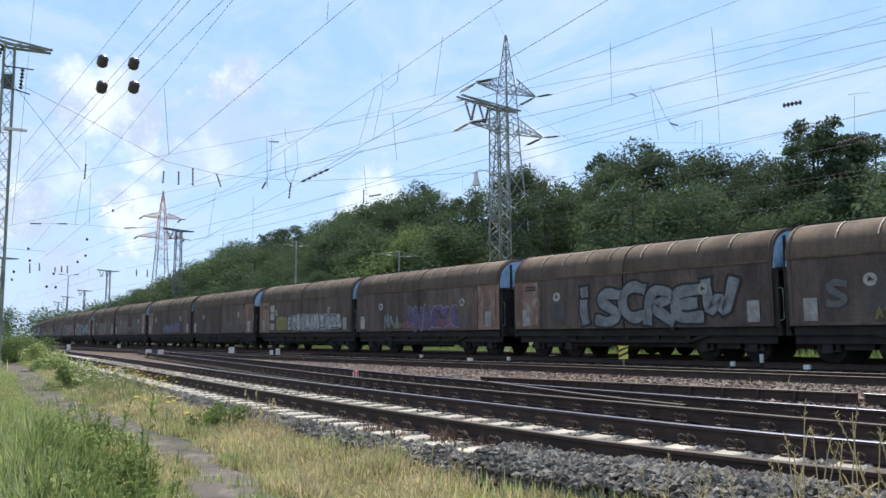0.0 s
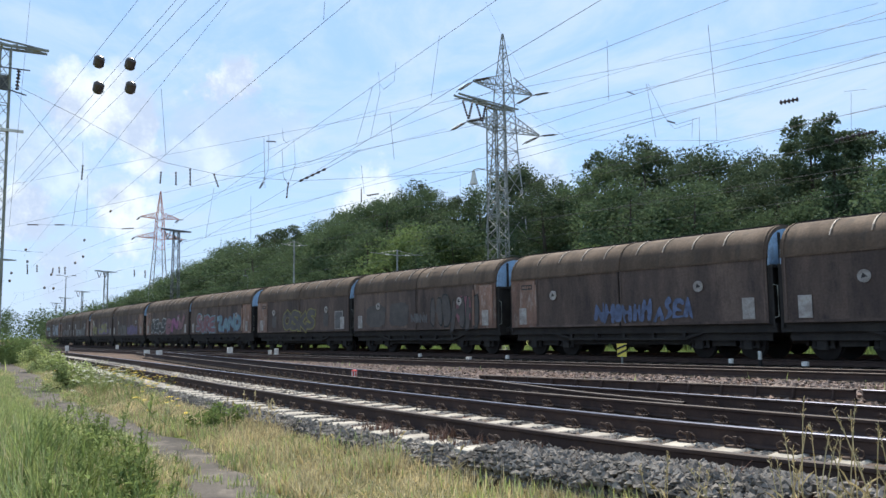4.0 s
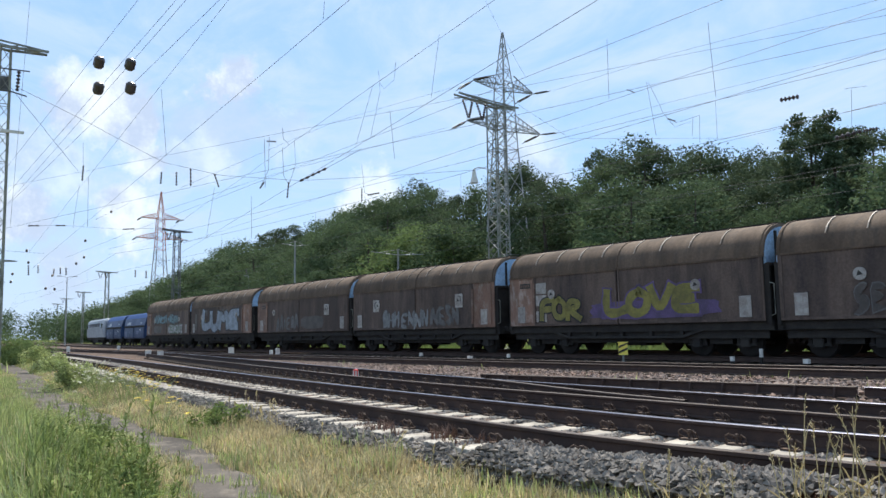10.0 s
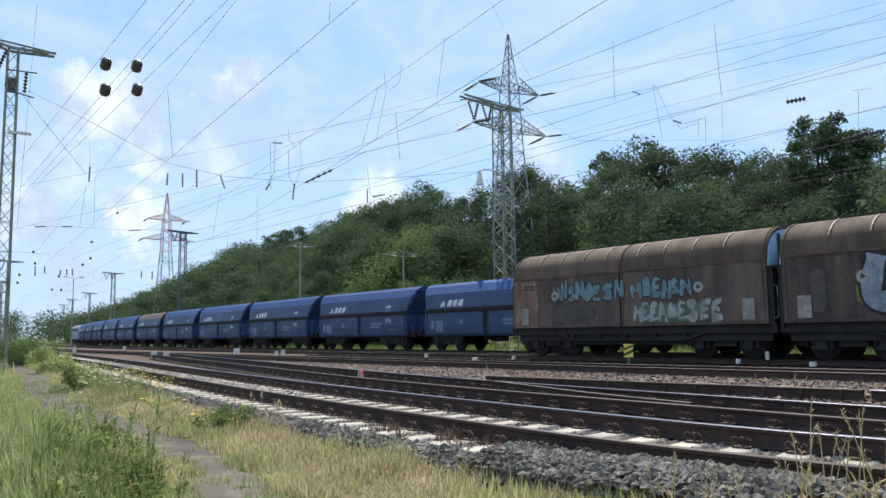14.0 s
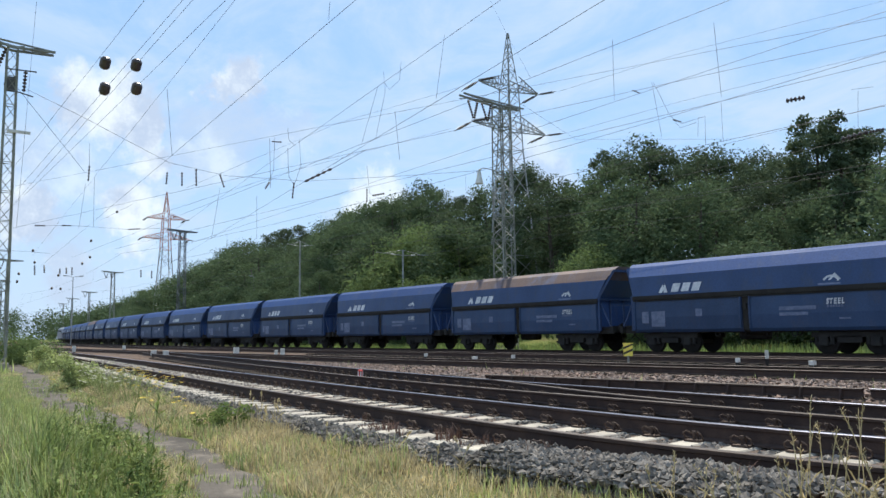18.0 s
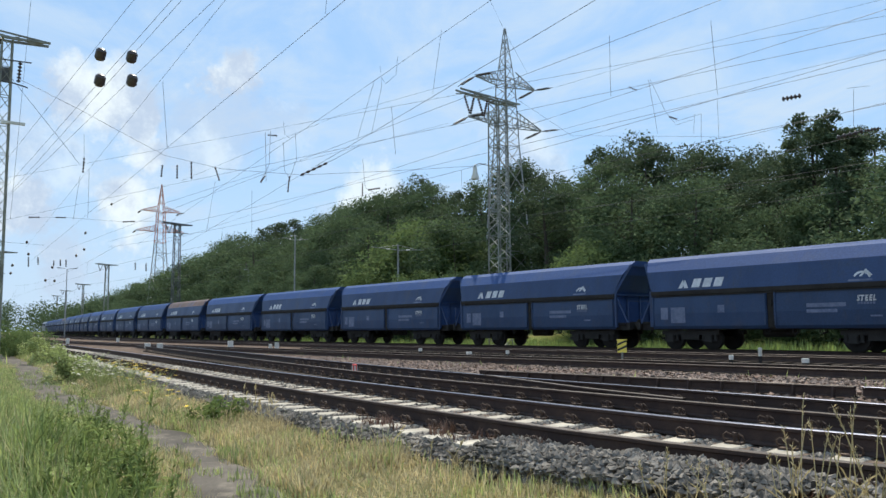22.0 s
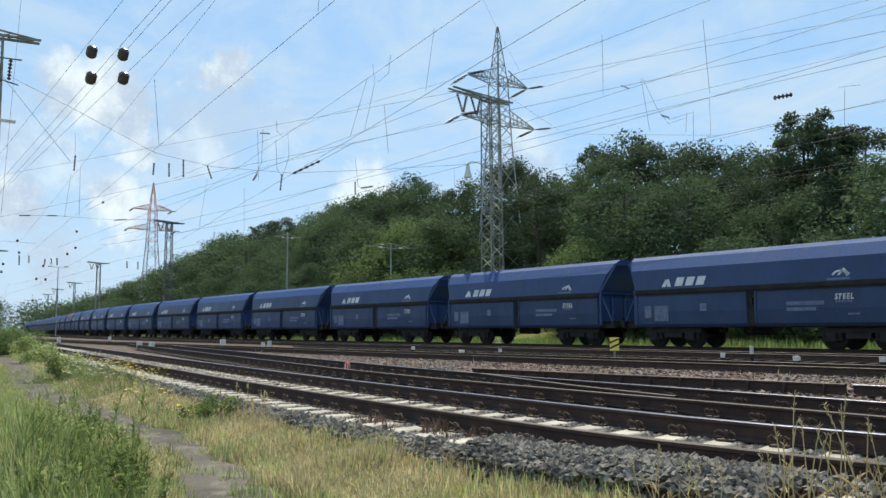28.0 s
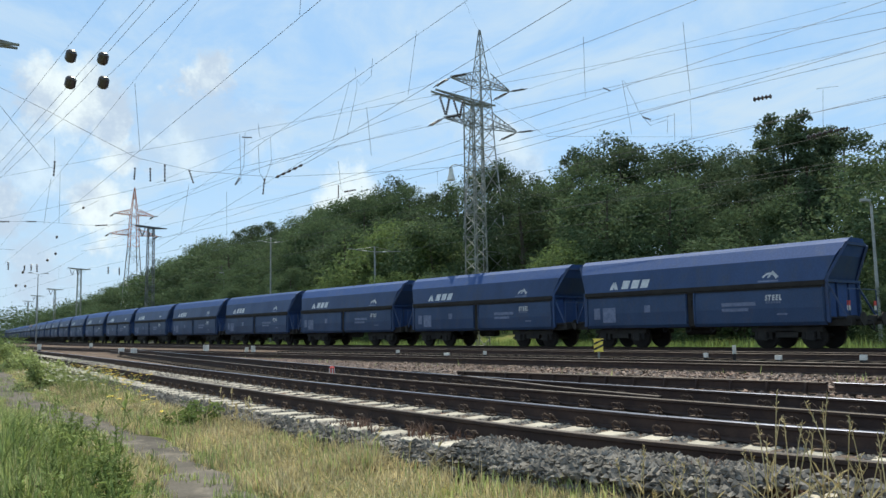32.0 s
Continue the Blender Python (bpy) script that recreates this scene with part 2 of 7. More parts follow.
M_RUBBED = mat("rubbed_bright_rib", (0.34, 0.29, 0.24), (0.19, 0.15, 0.115), s1=2.5, s2=20, rough=0.65, bump=0.1)
M_PANEL = mat("pale_stencil_panel", (0.36, 0.345, 0.315), (0.23, 0.21, 0.19), s1=3, s2=30, rough=0.7, bump=0.1, dirt=(0.2, 0.16, 0.14), vary=0.3)
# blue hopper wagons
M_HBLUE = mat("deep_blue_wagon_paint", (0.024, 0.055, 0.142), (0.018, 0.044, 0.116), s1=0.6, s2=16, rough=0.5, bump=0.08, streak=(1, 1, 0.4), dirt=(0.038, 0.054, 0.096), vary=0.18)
# roofs and end plates: wagon blue lightened, the light on them put into the colour
M_HROOF = mat("lit_tone_blue", (0.036, 0.076, 0.200), (0.044, 0.084, 0.205), s1=0.5, s2=16, rough=0.7, bump=0.06, streak=(1, 1, 0.3), dirt=(0.065, 0.095, 0.18), vary=0.2, spec=0.12)
M_HRUST = mat("rust_dusted_roof", (0.135, 0.086, 0.072), (0.10, 0.072, 0.070), s1=0.5, s2=16, rough=0.75, bump=0.08, streak=(1, 1, 0.3), dirt=(0.12, 0.13, 0.20))
M_HLOW = mat("scuffed_blue_door", (0.027, 0.058, 0.130), (0.019, 0.045, 0.106), s1=0.8, s2=18, rough=0.55, bump=0.12, streak=(1, 1, 0.5), dirt=(0.042, 0.056, 0.10), vary=0.2)
M_LOGO = mat("white_logo_paint", (0.62, 0.63, 0.64), (0.46, 0.48, 0.5), s1=4, s2=40, rough=0.6, bump=0.05)
M_LOGO_DIM = mat("faded_stencil", (0.16, 0.19, 0.28), (0.10, 0.13, 0.21), s1=4, s2=40, rough=0.6, bump=0.05)
M_LOCO = mat("pale_grey_loco", (0.30, 0.33, 0.37), (0.24, 0.26, 0.30), s1=1, s2=15, rough=0.45, bump=0.05)
M_GLASS = mat("dark_cab_glass", (0.02, 0.025, 0.03), (0.03, 0.03, 0.035), s1=1, s2=10, rough=0.1, bump=0)
# plants
M_LEAF = mat("leaf_mid_green", (0.090, 0.128, 0.064), (0.064, 0.096, 0.050), s1=0.6, s2=4, rough=0.85, spec=0.1, bump=0, vary=0.3, island=True, sub=0.3)
M_LEAF_D = mat("leaf_dark_green", (0.074, 0.102, 0.056), (0.056, 0.080, 0.045), s1=0.6, s2=4, rough=0.85, spec=0.1, bump=0, vary=0.3, island=True, sub=0.25)
M_LEAF_L = mat("leaf_light_green", (0.125, 0.172, 0.066), (0.088, 0.128, 0.050), s1=0.6, s2=4, rough=0.85, spec=0.1, bump=0, vary=0.3, island=True, sub=0.35)
M_BARK = mat("grey_bark", (0.085, 0.07, 0.055), (0.05, 0.042, 0.034), s1=3, s2=20, rough=0.9, bump=0.6, dist=0.03, streak=(2, 2, 0.4))
M_GRASS = mat("fresh_grass", (0.272, 0.304, 0.118), (0.182, 0.222, 0.084), s1=0.7, s2=9, rough=0.55, bump=0, vary=0.75, island=True, sub=0.35)
M_HERB = mat("dark_herb_green", (0.180, 0.222, 0.072), (0.108, 0.146, 0.050), s1=0.7, s2=9, rough=0.85, spec=0.1, bump=0, vary=0.5, island=True, sub=0.3)
M_STRAW = mat("dry_grass", (0.422, 0.350, 0.203), (0.281, 0.242, 0.135), s1=0.7, s2=9, rough=0.7, bump=0, vary=0.75, island=True, sub=0.3)
M_VERGE = mat("dry_turf", (0.175, 0.150, 0.076), (0.115, 0.118, 0.048), s1=1.4, s2=18, rough=0.95, bump=1.0, dist=0.04, dirt=(0.20, 0.165, 0.090), spec=0.06)
M_DEADWEED = mat("rust_brown_weed", (0.11, 0.062, 0.046), (0.075, 0.047, 0.036), s1=0.9, s2=9, rough=0.85, bump=0, vary=0.6, island=True, sub=0.2)
M_BANKGRASS = mat("shaded_verge_grass", (0.190, 0.245, 0.080), (0.120, 0.170, 0.055), s1=0.7, s2=9, rough=0.7, bump=0, vary=0.6, island=True, sub=0.3)
M_FLOWER = mat("yellow_petals", (0.85, 0.62, 0.04), (0.75, 0.52, 0.03), s1=2, s2=20, rough=0.6, bump=0)
M_FLOWER_W = mat("cream_petals", (0.75, 0.73, 0.60), (0.62, 0.62, 0.5), s1=2, s2=20, rough=0.6, bump=0)


# ---- mesh helpers ----
class Shape:
    """Vertices and faces gathered for one mesh; faces remember a material slot."""

    def __init__(self):
        self.v, self.f, self.s = [], [], []

    def poly(self, pts, slot=0):
        n = len(self.v)
        self.v.extend(tuple(p) for p in pts)
        self.f.append(tuple(range(n, n + len(pts))))
        self.s.append(slot)

    def faces(self, pts, faces, slot=0):
        n = len(self.v)
        self.v.extend(tuple(p) for p in pts)
        for f in faces:
            self.f.append(tuple(n + i for i in f))
            self.s.append(slot)

    def box(self, x0, x1, y0, y1, z0, z1, slot=0, c=0.0):
        """A box; c bevels its upright edges."""
        if c <= 0:
            p = [(x0, y0, z0), (x1, y0, z0), (x1, y1, z0), (x0, y1, z0), (x0, y0, z1), (x1, y0, z1), (x1, y1, z1), (x0, y1, z1)]
            self.faces(p, [(3, 2, 1, 0), (4, 5, 6, 7), (0, 1, 5, 4), (1, 2, 6, 5), (2, 3, 7, 6), (3, 0, 4, 7)], slot)
            return
        ring = [(x0 + c, y0), (x1 - c, y0), (x1, y0 + c), (x1, y1 - c), (x1 - c, y1), (x0 + c, y1), (x0, y1 - c), (x0, y0 + c)]
        self.prism_z(ring, z0, z1, slot)

    def prism_z(self, ring, z0, z1, slot=0):
        n = len(ring)
        p = [(x, y, z0) for x, y in ring] + [(x, y, z1) for x, y in ring]
        f = [tuple(reversed(range(n))), tuple(range(n, 2 * n))]
        f += [(i, (i + 1) % n, n + (i + 1) % n, n + i) for i in range(n)]
        self.faces(p, f, slot)

    def prism_x(self, ring, x0, x1, slot=0, slots=None):
        """A closed (y, z) outline, counter-clockwise seen from +x, drawn along x."""
        n = len(ring)
        p = [(x0, y, z) for y, z in ring] + [(x1, y, z) for y, z in ring]
        self.faces(p, [tuple(reversed(range(n))), tuple(range(n, 2 * n))], slot)
        k = len(self.v) - 2 * n
        for i in range(n):
            self.f.append((k + i, k + (i + 1) % n, k + n + (i + 1) % n, k + n + i))
            self.s.append(slots[i] if slots else slot)

    def bar(self, a, b, w, h=None, slot=0):
        """A straight strut of rectangular section from a to b."""
        a, b = Vector(a), Vector(b)
        d = (b - a).normalized()
        side = d.cross(Vector((0, 0, 1)))
        side = side.normalized() if side.length > 1e-4 else Vector((1, 0, 0))
        up = side.cross(d)
        s, u = side * w / 2, up * (h or w) / 2
        p = [a - s - u, a + s - u, a + s + u, a - s + u, b - s - u, b + s - u, b + s + u, b - s + u]
        self.faces(p, [(3, 2, 1, 0), (4, 5, 6, 7), (0, 1, 5, 4), (1, 2, 6, 5), (2, 3, 7, 6), (3, 0, 4, 7)], slot)

    def tube(self, path, radii, n=8, slot=0, cap=True):
        """A round tube along points, with a radius for each."""
        rings = []
        path = [Vector(q) for q in path]
        for i, q in enumerate(path):
            d = (path[min(i + 1, len(path) - 1)] - path[max(i - 1, 0)]).normalized()
            side = d.cross(Vector((0, 0, 1)))
            side = side.normalized() if side.length > 1e-3 else Vector((1, 0, 0))
            up = side.cross(d)
            rings.append([q + (side * math.cos(6.28318 * k / n) + up * math.sin(6.28318 * k / n)) * radii[i] for k in range(n)])
        base = len(self.v)
        for r in rings:
            self.v.extend(tuple(q) for q in r)
        for i in range(len(rings) - 1):
            for k in range(n):
                a, b = base + i * n + k, base + i * n + (k + 1) % n
                self.f.append((a, b, b + n, a + n))
                self.s.append(slot)
        if cap:
            self.f.append(tuple(base + k for k in reversed(range(n))))
            self.f.append(tuple(base + (len(rings) - 1) * n + k for k in range(n)))
            self.s += [slot, slot]

    def disc(self, c, r, axis, thick, n=20, slot=0):
        c, axis = Vector(c), Vector(axis).normalized()
        self.tube([c - axis * thick / 2, c + axis * thick / 2], [r, r], n, slot)

    def mesh(self, name, *materials, smooth=False):
        me = bpy.data.meshes.new(name)
        me.from_pydata(self.v, [], self.f)
        for m in materials:
            me.materials.append(m)
        if len(materials) > 1:
            me.polygons.foreach_set("material_index", self.s)
        if smooth:
            me.polygons.foreach_set("use_smooth", [True] * len(self.f))
            me.set_sharp_from_angle(angle=radians(40))
        me.update()
        return me


def part(name, shape, material, parent, label="", smooth=False, at=None):
    """One mesh object under a thing or a part; shape may be a ready mesh."""
    me = shape if isinstance(shape, bpy.types.Mesh) else shape.mesh(name, *(material if isinstance(material, tuple) else (material,)), smooth=smooth)
    ob = new(name, me)
    ob.parent = parent
    if at is not None:
        ob.matrix_basis = at
    if label:
        ob["label"] = label
    return ob


def thing(name, label, category, group="", kind="", at=None):
    ob = new(name)
    ob.empty_display_size = 0.2
    if at is not None:
        ob.matrix_basis = at
    return tagged(ob, label, category, group, kind)


def solo(name, shape, material, label, category="", group="", kind="", smooth=False, at=None):
    """A thing of one mesh."""
    me = shape.mesh(name, *(material if isinstance(material, tuple) else (material,)), smooth=smooth)
    ob = new(name, me)
    if at is not None:
        ob.matrix_basis = at
    return tagged(ob, label, category, group, kind)


# ---- the lie of the tracks ----
def course(P, a, b, x, xl=-152.0):
    """Distance y of a track's centre at x: a gentle curve, straightening at both ends."""
    if x > 0:
        return P + a * 40 * (1 - math.exp(-x / 40))
    if x > xl:
        return P + a * x + b * x * x
    return P + a * xl + b * xl * xl + (a + 2 * b * xl) * (x - xl)


def bend_away(x):
    """The near tracks' swing away from the path beside the camera."""
    return 1.3 * (1 - math.exp(-(x + 2.4) / 6)) if x > -2.4 else 0.0


def y_a(x):
    if x > -5.56:
        return 5.606 + 0.0348 * (min(x, -2.4) + 5.56) ** 2 + bend_away(x)
    if x > -16.0:
        return 5.606 + 0.00336 * (x + 5.56) ** 2
    return 5.972 + 0.070 * (-16.0 - x) if x > -40 else 7.652 + 0.057 * (-40.0 - x)


def y_b(x):
    """The turnout track, which runs over into track c."""
    if x > -9:
        return 9.02 + bend_away(x)
    return 9.02 + 0.0075 * (x + 9) ** 2 if x > -17 else 9.5 + 0.12 * (-17 - x)


A_Z = 0.05
def y_c(x): return course(18.6, 0.12, 0.0007, x)
def near_end(x): return 0.0 if x < -42 else -0.0009 * (min(x, 0.0) + 42) ** 2
def y_d(x): return course(26.04, 0.1197, 0.000693, x) + near_end(x)
def y_e(x): return course(30.71, 0.1185, 0.000715, x) + near_end(x)


def y_g(x):
    """The guard rail behind the turnout."""
    return 11.35 + 0.175 * (x + 11.5)


GROUND_Z = -0.42


def ground_height(x, y):
    """Meadow, the track bed, the strip behind it and the wooded bank."""
    toe = y_a(x) - 1.30
    if y < toe:
        h = -0.29 - 0.18 * min(1.0, (toe - y) / 1.2)
        if y < -2:
            h += 0.02 * (-2 - y) if y > -30 else 0.56
        return h
    bank = y_e(x) + 9.0
    if y < y_e(x) + 3.0:
        return -0.40
    if y < bank:
        return -0.40 + 0.25 * (y - y_e(x) - 3) / 6
    rise = min(1.0, (y - bank) / 38.0)
    fall = max(0.0, min(1.0, (x + 330.0) / 200.0))
    crest = 8.6 + 2.6 * max(0.0, min(1.0, (-40.0 - x) / 80.0))
    return -0.15 + crest * fall * (rise * rise * (3 - 2 * rise))


def build_ground():
    xs = [-3000, -1500, -800, -500, -400, -330] + [-300 + 6 * i for i in range(34)] + [-96 + 3 * i for i in range(16)] + [-48 + 1.2 * i for i in range(48)] + [10 + 8 * i for i in range(20)] + [200, 300, 500, 900, 1600, 3000]
    ys = [-3000, -1200, -500, -200, -80, -30, -12, -6, -3] + [-2 + 0.5 * i for i in range(16)] + [6 + i for i in range(36)] + [42 + 3 * i for i in range(20)] + [105, 130, 180, 260, 400, 800, 1500, 3000]
    s = Shape()
    for y in ys:
        for x in xs:
            n = 0.03 * noise.noise(Vector((x * 0.4, y * 0.4, 0))) if abs(y) < 30 and abs(x) < 100 and y < y_a(x) - 2 else 0
            s.v.append((x, y, ground_height(x, y) + n))
    w = len(xs)
    for j in range(len(ys) - 1):
        for i in range(w - 1):
            s.f.append((j * w + i, j * w + i + 1, (j + 1) * w + i + 1, (j + 1) * w + i))
            s.s.append(0)
    solo("ground", s, M_GROUND, "rough green meadow ground rising to a wooded bank", "ground", kind="structure", smooth=True)


build_ground()


def strip(name, lo, hi, profile_z, material, label, x0=-420.0, x1=160.0, step=2.0):
    """A bed between two lines, with sloped shoulders down to the ground."""
    s = Shape()
    n = int((x1 - x0) / step)
    for i in range(n + 1):
        x = x0 + i * step
        a, b = lo(x), hi(x)
        s.v += [(x, a - 0.55, GROUND_Z - 0.06), (x, a, profile_z), (x, (a + b) / 2, profile_z + 0.01), (x, b, profile_z), (x, b + 0.55, GROUND_Z - 0.06)]
    for i in range(n):
        for k in range(4):
            a = i * 5 + k
            s.f.append((a, a + 5, a + 6, a + 1))
            s.s.append(0)
    return solo(name, s, material, label, "ballast", kind="structure", smooth=True)


BED_Z = -0.245
strip("ballast_bed", lambda x: y_a(x) - 1.18, lambda x: y_a(x) + 1.5, BED_Z + 0.05 + A_Z, M_BALLAST, "grey crushed stone ballast bed under the near track")
strip("ballast_bed", lambda x: y_a(x) + 1.6, lambda x: y_b(max(x, -45.0)) + 3.6, BED_Z, M_BALLAST, "grey crushed stone ballast bed under the turnout")
strip("ballast_bed", lambda x: y_c(x) - 4.4, lambda x: y_e(x) + 1.9, BED_Z - 0.02, M_BALLAST, "dirty brown-grey ballast bed under three tracks")

# rail section, head at z = 0
RAIL = ((-0.063, -0.172), (0.063, -0.172), (0.063, -0.160), (0.016, -0.142), (0.009, -0.045), (0.035, -0.034), (0.036, -0.006), (0.028, 0.0), (-0.028, 0.0), (-0.036, -0.006), (-0.035, -0.034), (-0.009, -0.045), (-0.016, -0.142), (-0.063, -0.160))


def add_rail(parent, line, x0, x1, head, label=""):
    s = Shape()
    xs = []
    x = x0
    while x < x1:
        xs.append(x)
        x += 1.0 if x > -45 else 4.0
    xs.append(x1)
    n = len(RAIL)
    for x in xs:
        y = line(x)
        s.v += [(x, y + dy, dz) for dy, dz in RAIL]
    for i in range(len(xs) - 1):
        for k in range(n):
            a, b = i * n + k, i * n + (k + 1) % n
            s.f.append((a, a + n, b + n, b))
            s.s.append(1 if k in (6, 7, 8) else 0)
    return part("rail", s, (M_RAIL, head), parent, label)


def sleeper_mesh(concrete):
    s = Shape()
    if concrete:
        ring = [(-0.15, -0.40), (0.15, -0.40), (0.138, -0.195), (0.108, -0.174), (-0.108, -0.174), (-0.138, -0.195)]
        L = [(-1.30, 1.0, 0.0), (-1.26, 1.0, 0.01), (-0.55, 1.0, 0.0), (-0.3, 0.92, -0.008), (0.3, 0.92, -0.008), (0.55, 1.0, 0.0), (1.26, 1.0, 0.01), (1.30, 1.0, 0.0)]
        for y, k, dz in L:
            s.v += [(x * k, y, z + (dz if z > -0.3 else 0)) for x, z in ring]
        n = len(ring)
        for i in range(len(L) - 1):
            for k in range(n):
                a, b = i * n + k, i * n + (k + 1) % n
                s.f.append((a, b, b + n, a + n))
                s.s.append(0)
        s.f += [tuple(range(n)), tuple(reversed(range((len(L) - 1) * n, len(L) * n)))]
        s.s += [0, 0]
    else:
        s.box(-0.13, 0.13, -1.3, 1.3, -0.36, -0.185, c=0.012)
    return s.mesh("sleeper", M_SLEEPER if concrete else M_TIMBER)


def clip_mesh():
    """Fastenings of one rail seat: base plate, curled spring clips and screw heads on both sides."""
    s = Shape()
    for side in (-1, 1):
        y = side * 0.125
        s.box(-0.08, 0.08, y - 0.05, y + 0.05, -0.185, -0.155)
        for e in (-1, 1):
            s.tube([(e * 0.015, y - side * 0.05, -0.15), (e * 0.03, y - side * 0.01, -0.10), (e * 0.06, y + side * 0.03, -0.075), (e * 0.095, y + side * 0.03, -0.095), (e * 0.10, y + side * 0.01, -0.135), (e * 0.075, y - side * 0.04, -0.15)], [0.0085] * 6, 5)
        s.tube([(0, y, -0.18), (0, y, -0.085)], [0.013, 0.013], 6)
        s.tube([(0, y, -0.10), (0, y, -0.075)], [0.024, 0.02], 6)
    return s.mesh("fastening", M_CLIP)


CLIP = clip_mesh()
SLEEPER_C, SLEEPER_T = sleeper_mesh(True), sleeper_mesh(False)


def build_track(label, centre, x0, x1, heads, sleeper, near, clips, spacing=0.6, phase=0.0, z=0.0, half=0.75):
    """Two rails, and sleepers one by one over the stretch `near`."""
    tr = thing("railway_track", label, "railway track", "tracks of the line", "structure", at=Matrix.Translation((0, 0, z)))
    for side, head in zip((-half, half), heads):
        add_rail(tr, (lambda x, d=side: centre(x) + d), x0, x1, head)
    x = near[0] + phase
    while x < near[1]:
        slope = (centre(x + 0.5) - centre(x - 0.5))
        m = Matrix.Translation((x, centre(x), 0)) @ Matrix.Rotation(math.atan(slope), 4, "Z")
        sl = part("sleeper", sleeper, None, tr, at=m)
        if clips[0] < x < clips[1]:
            for d in (-half, half):
                part("fastening", CLIP, None, sl, at=Matrix.Translation((0, d, 0)))
        x += spacing
    return tr


build_track("near track of rusty rails on pale concrete sleepers", y_a, -420, 160, (M_HEAD_DULL, M_HEAD), SLEEPER_C, (-79.995, 4), (-30, 2), spacing=0.515, z=A_Z, half=0.755)
build_track("turnout track with bright rails on dark sleepers", y_b, -52, 160, (M_HEAD_DULL, M_HEAD), SLEEPER_T, (-45, 6), (-24, 2), phase=0.2)
build_track("middle track of brown rails on dark sleepers", y_c, -420, 160, (M_HEAD_DULL, M_HEAD_DULL), SLEEPER_T, (-45, 0), (0, 0), phase=0.1)
build_track("line track of brown rails on dark sleepers", y_d, -420, 420, (M_HEAD_DULL, M_HEAD_DULL), SLEEPER_T, (-45, 0), (0, 0), phase=0.4)
build_track("far line track of brown rails on dark sleepers", y_e, -420, 420, (M_HEAD_DULL, M_HEAD_DULL), SLEEPER_T, (-45, 0), (0, 0), phase=0.5)


# ---- rolling stock ----
def wheel_mesh(r=0.46):
    s = Shape()
    s.tube([(0, -0.07, 0), (0, -0.055, 0), (0, 0.055, 0), (0, 0.065, 0), (0, 0.085, 0)], [r * 0.96, r, r, r + 0.025, r + 0.02], 24)
    s.tube([(0, -0.11, 0), (0, -0.05, 0)], [0.11, 0.13], 12)
    return s.mesh("wheel", M_WHEEL, smooth=True)


WHEEL = wheel_mesh()


def bogie_frame_mesh(base=1.8):
    s = Shape()
    h = base / 2
    for side in (-1, 1):
        y0 = side * 0.93
        a, b = sorted((y0, y0 + side * 0.10))
        s.prism_x([(a, 0.62), (b, 0.62), (b, 0.80), (a, 0.80)], -h - 0.45, h + 0.45)
        s.prism_x([(a, 0.42), (b, 0.42), (b, 0.66), (a, 0.66)], -0.42, 0.42)
        for sx in (-h, h):
            s.box(sx - 0.16, sx + 0.16, min(y0, y0 + side * 0.2), max(y0, y0 + side * 0.2), 0.32, 0.62, c=0.03)
            for dx in (-0.27, 0.27):
                s.tube([(sx + dx, y0 + side * 0.05, 0.40), (sx + dx, y0 + side * 0.05, 0.66)], [0.075, 0.075], 8)
            s.box(sx - 0.36, sx + 0.36, min(y0, y0 + side * 0.12), max(y0, y0 + side * 0.12), 0.36, 0.42)
    s.box(-0.2, 0.2, -0.95, 0.95, 0.45, 0.85)
    for sx in (-h, h):
        s.tube([(sx, -0.95, 0.46), (sx, 0.95, 0.46)], [0.08, 0.08], 8)
        s.box(sx - 0.62, sx - 0.54, -0.85, 0.85, 0.42, 0.5)
    return s.mesh("bogie", M_UNDER)


BOGIE = bogie_frame_mesh()


def buffer_mesh():
    s = Shape()
    s.tube([(0, 0, 0), (0.30, 0, 0), (0.31, 0, 0), (0.5, 0, 0)], [0.13, 0.13, 0.085, 0.085], 12)
    s.disc((0.52, 0, 0), 0.24, (1, 0, 0), 0.04, 20)
    return s.mesh("buffer", M_UNDER)


BUFFER = buffer_mesh()


def coupler_mesh():
    s = Shape()
    s.box(-0.1, 0.12, -0.12, 0.12, -0.1, 0.1)
    s.tube([(0.1, 0, 0), (0.35, 0, -0.02), (0.42, 0, -0.3)], [0.035, 0.035, 0.035], 8)
    s.tube([(0.05, 0.3, -0.1), (0.22, 0.3, -0.3), (0.4, 0.28, -0.42)], [0.025] * 3, 6)
    return s.mesh("coupling", M_UNDER)


COUPLER = coupler_mesh()


def add_bogies(w, xs):
    for x in xs:
        b = part("bogie", BOGIE, None, w, at=Matrix.Translation((x, 0, 0)))
        for sx in (-0.9, 0.9):
            for sy in (-0.75, 0.75):
                part("wheel", WHEEL, None, b, at=Matrix.Translation((sx, sy, 0.46)) @ Matrix.Rotation(0 if sy < 0 else math.pi, 4, "Z"))


def add_buffers(w, half, ends=(1, -1), reach=0.0):
    for e in ends:
        for sy in (-0.87, 0.87):
            part("buffer", BUFFER, None, w, at=Matrix.Translation((e * (half - 0.1), sy, 1.05)) @ Matrix.Rotation(0 if e > 0 else math.pi, 4, "Z"))
        part("coupling", COUPLER, None, w, at=Matrix.Translation((e * half, 0, 1.0)) @ Matrix.Rotation(0 if e > 0 else math.pi, 4, "Z"))


# --- brown covered wagon unit: length 12.36 between joints ---
B_PITCH = 12.36


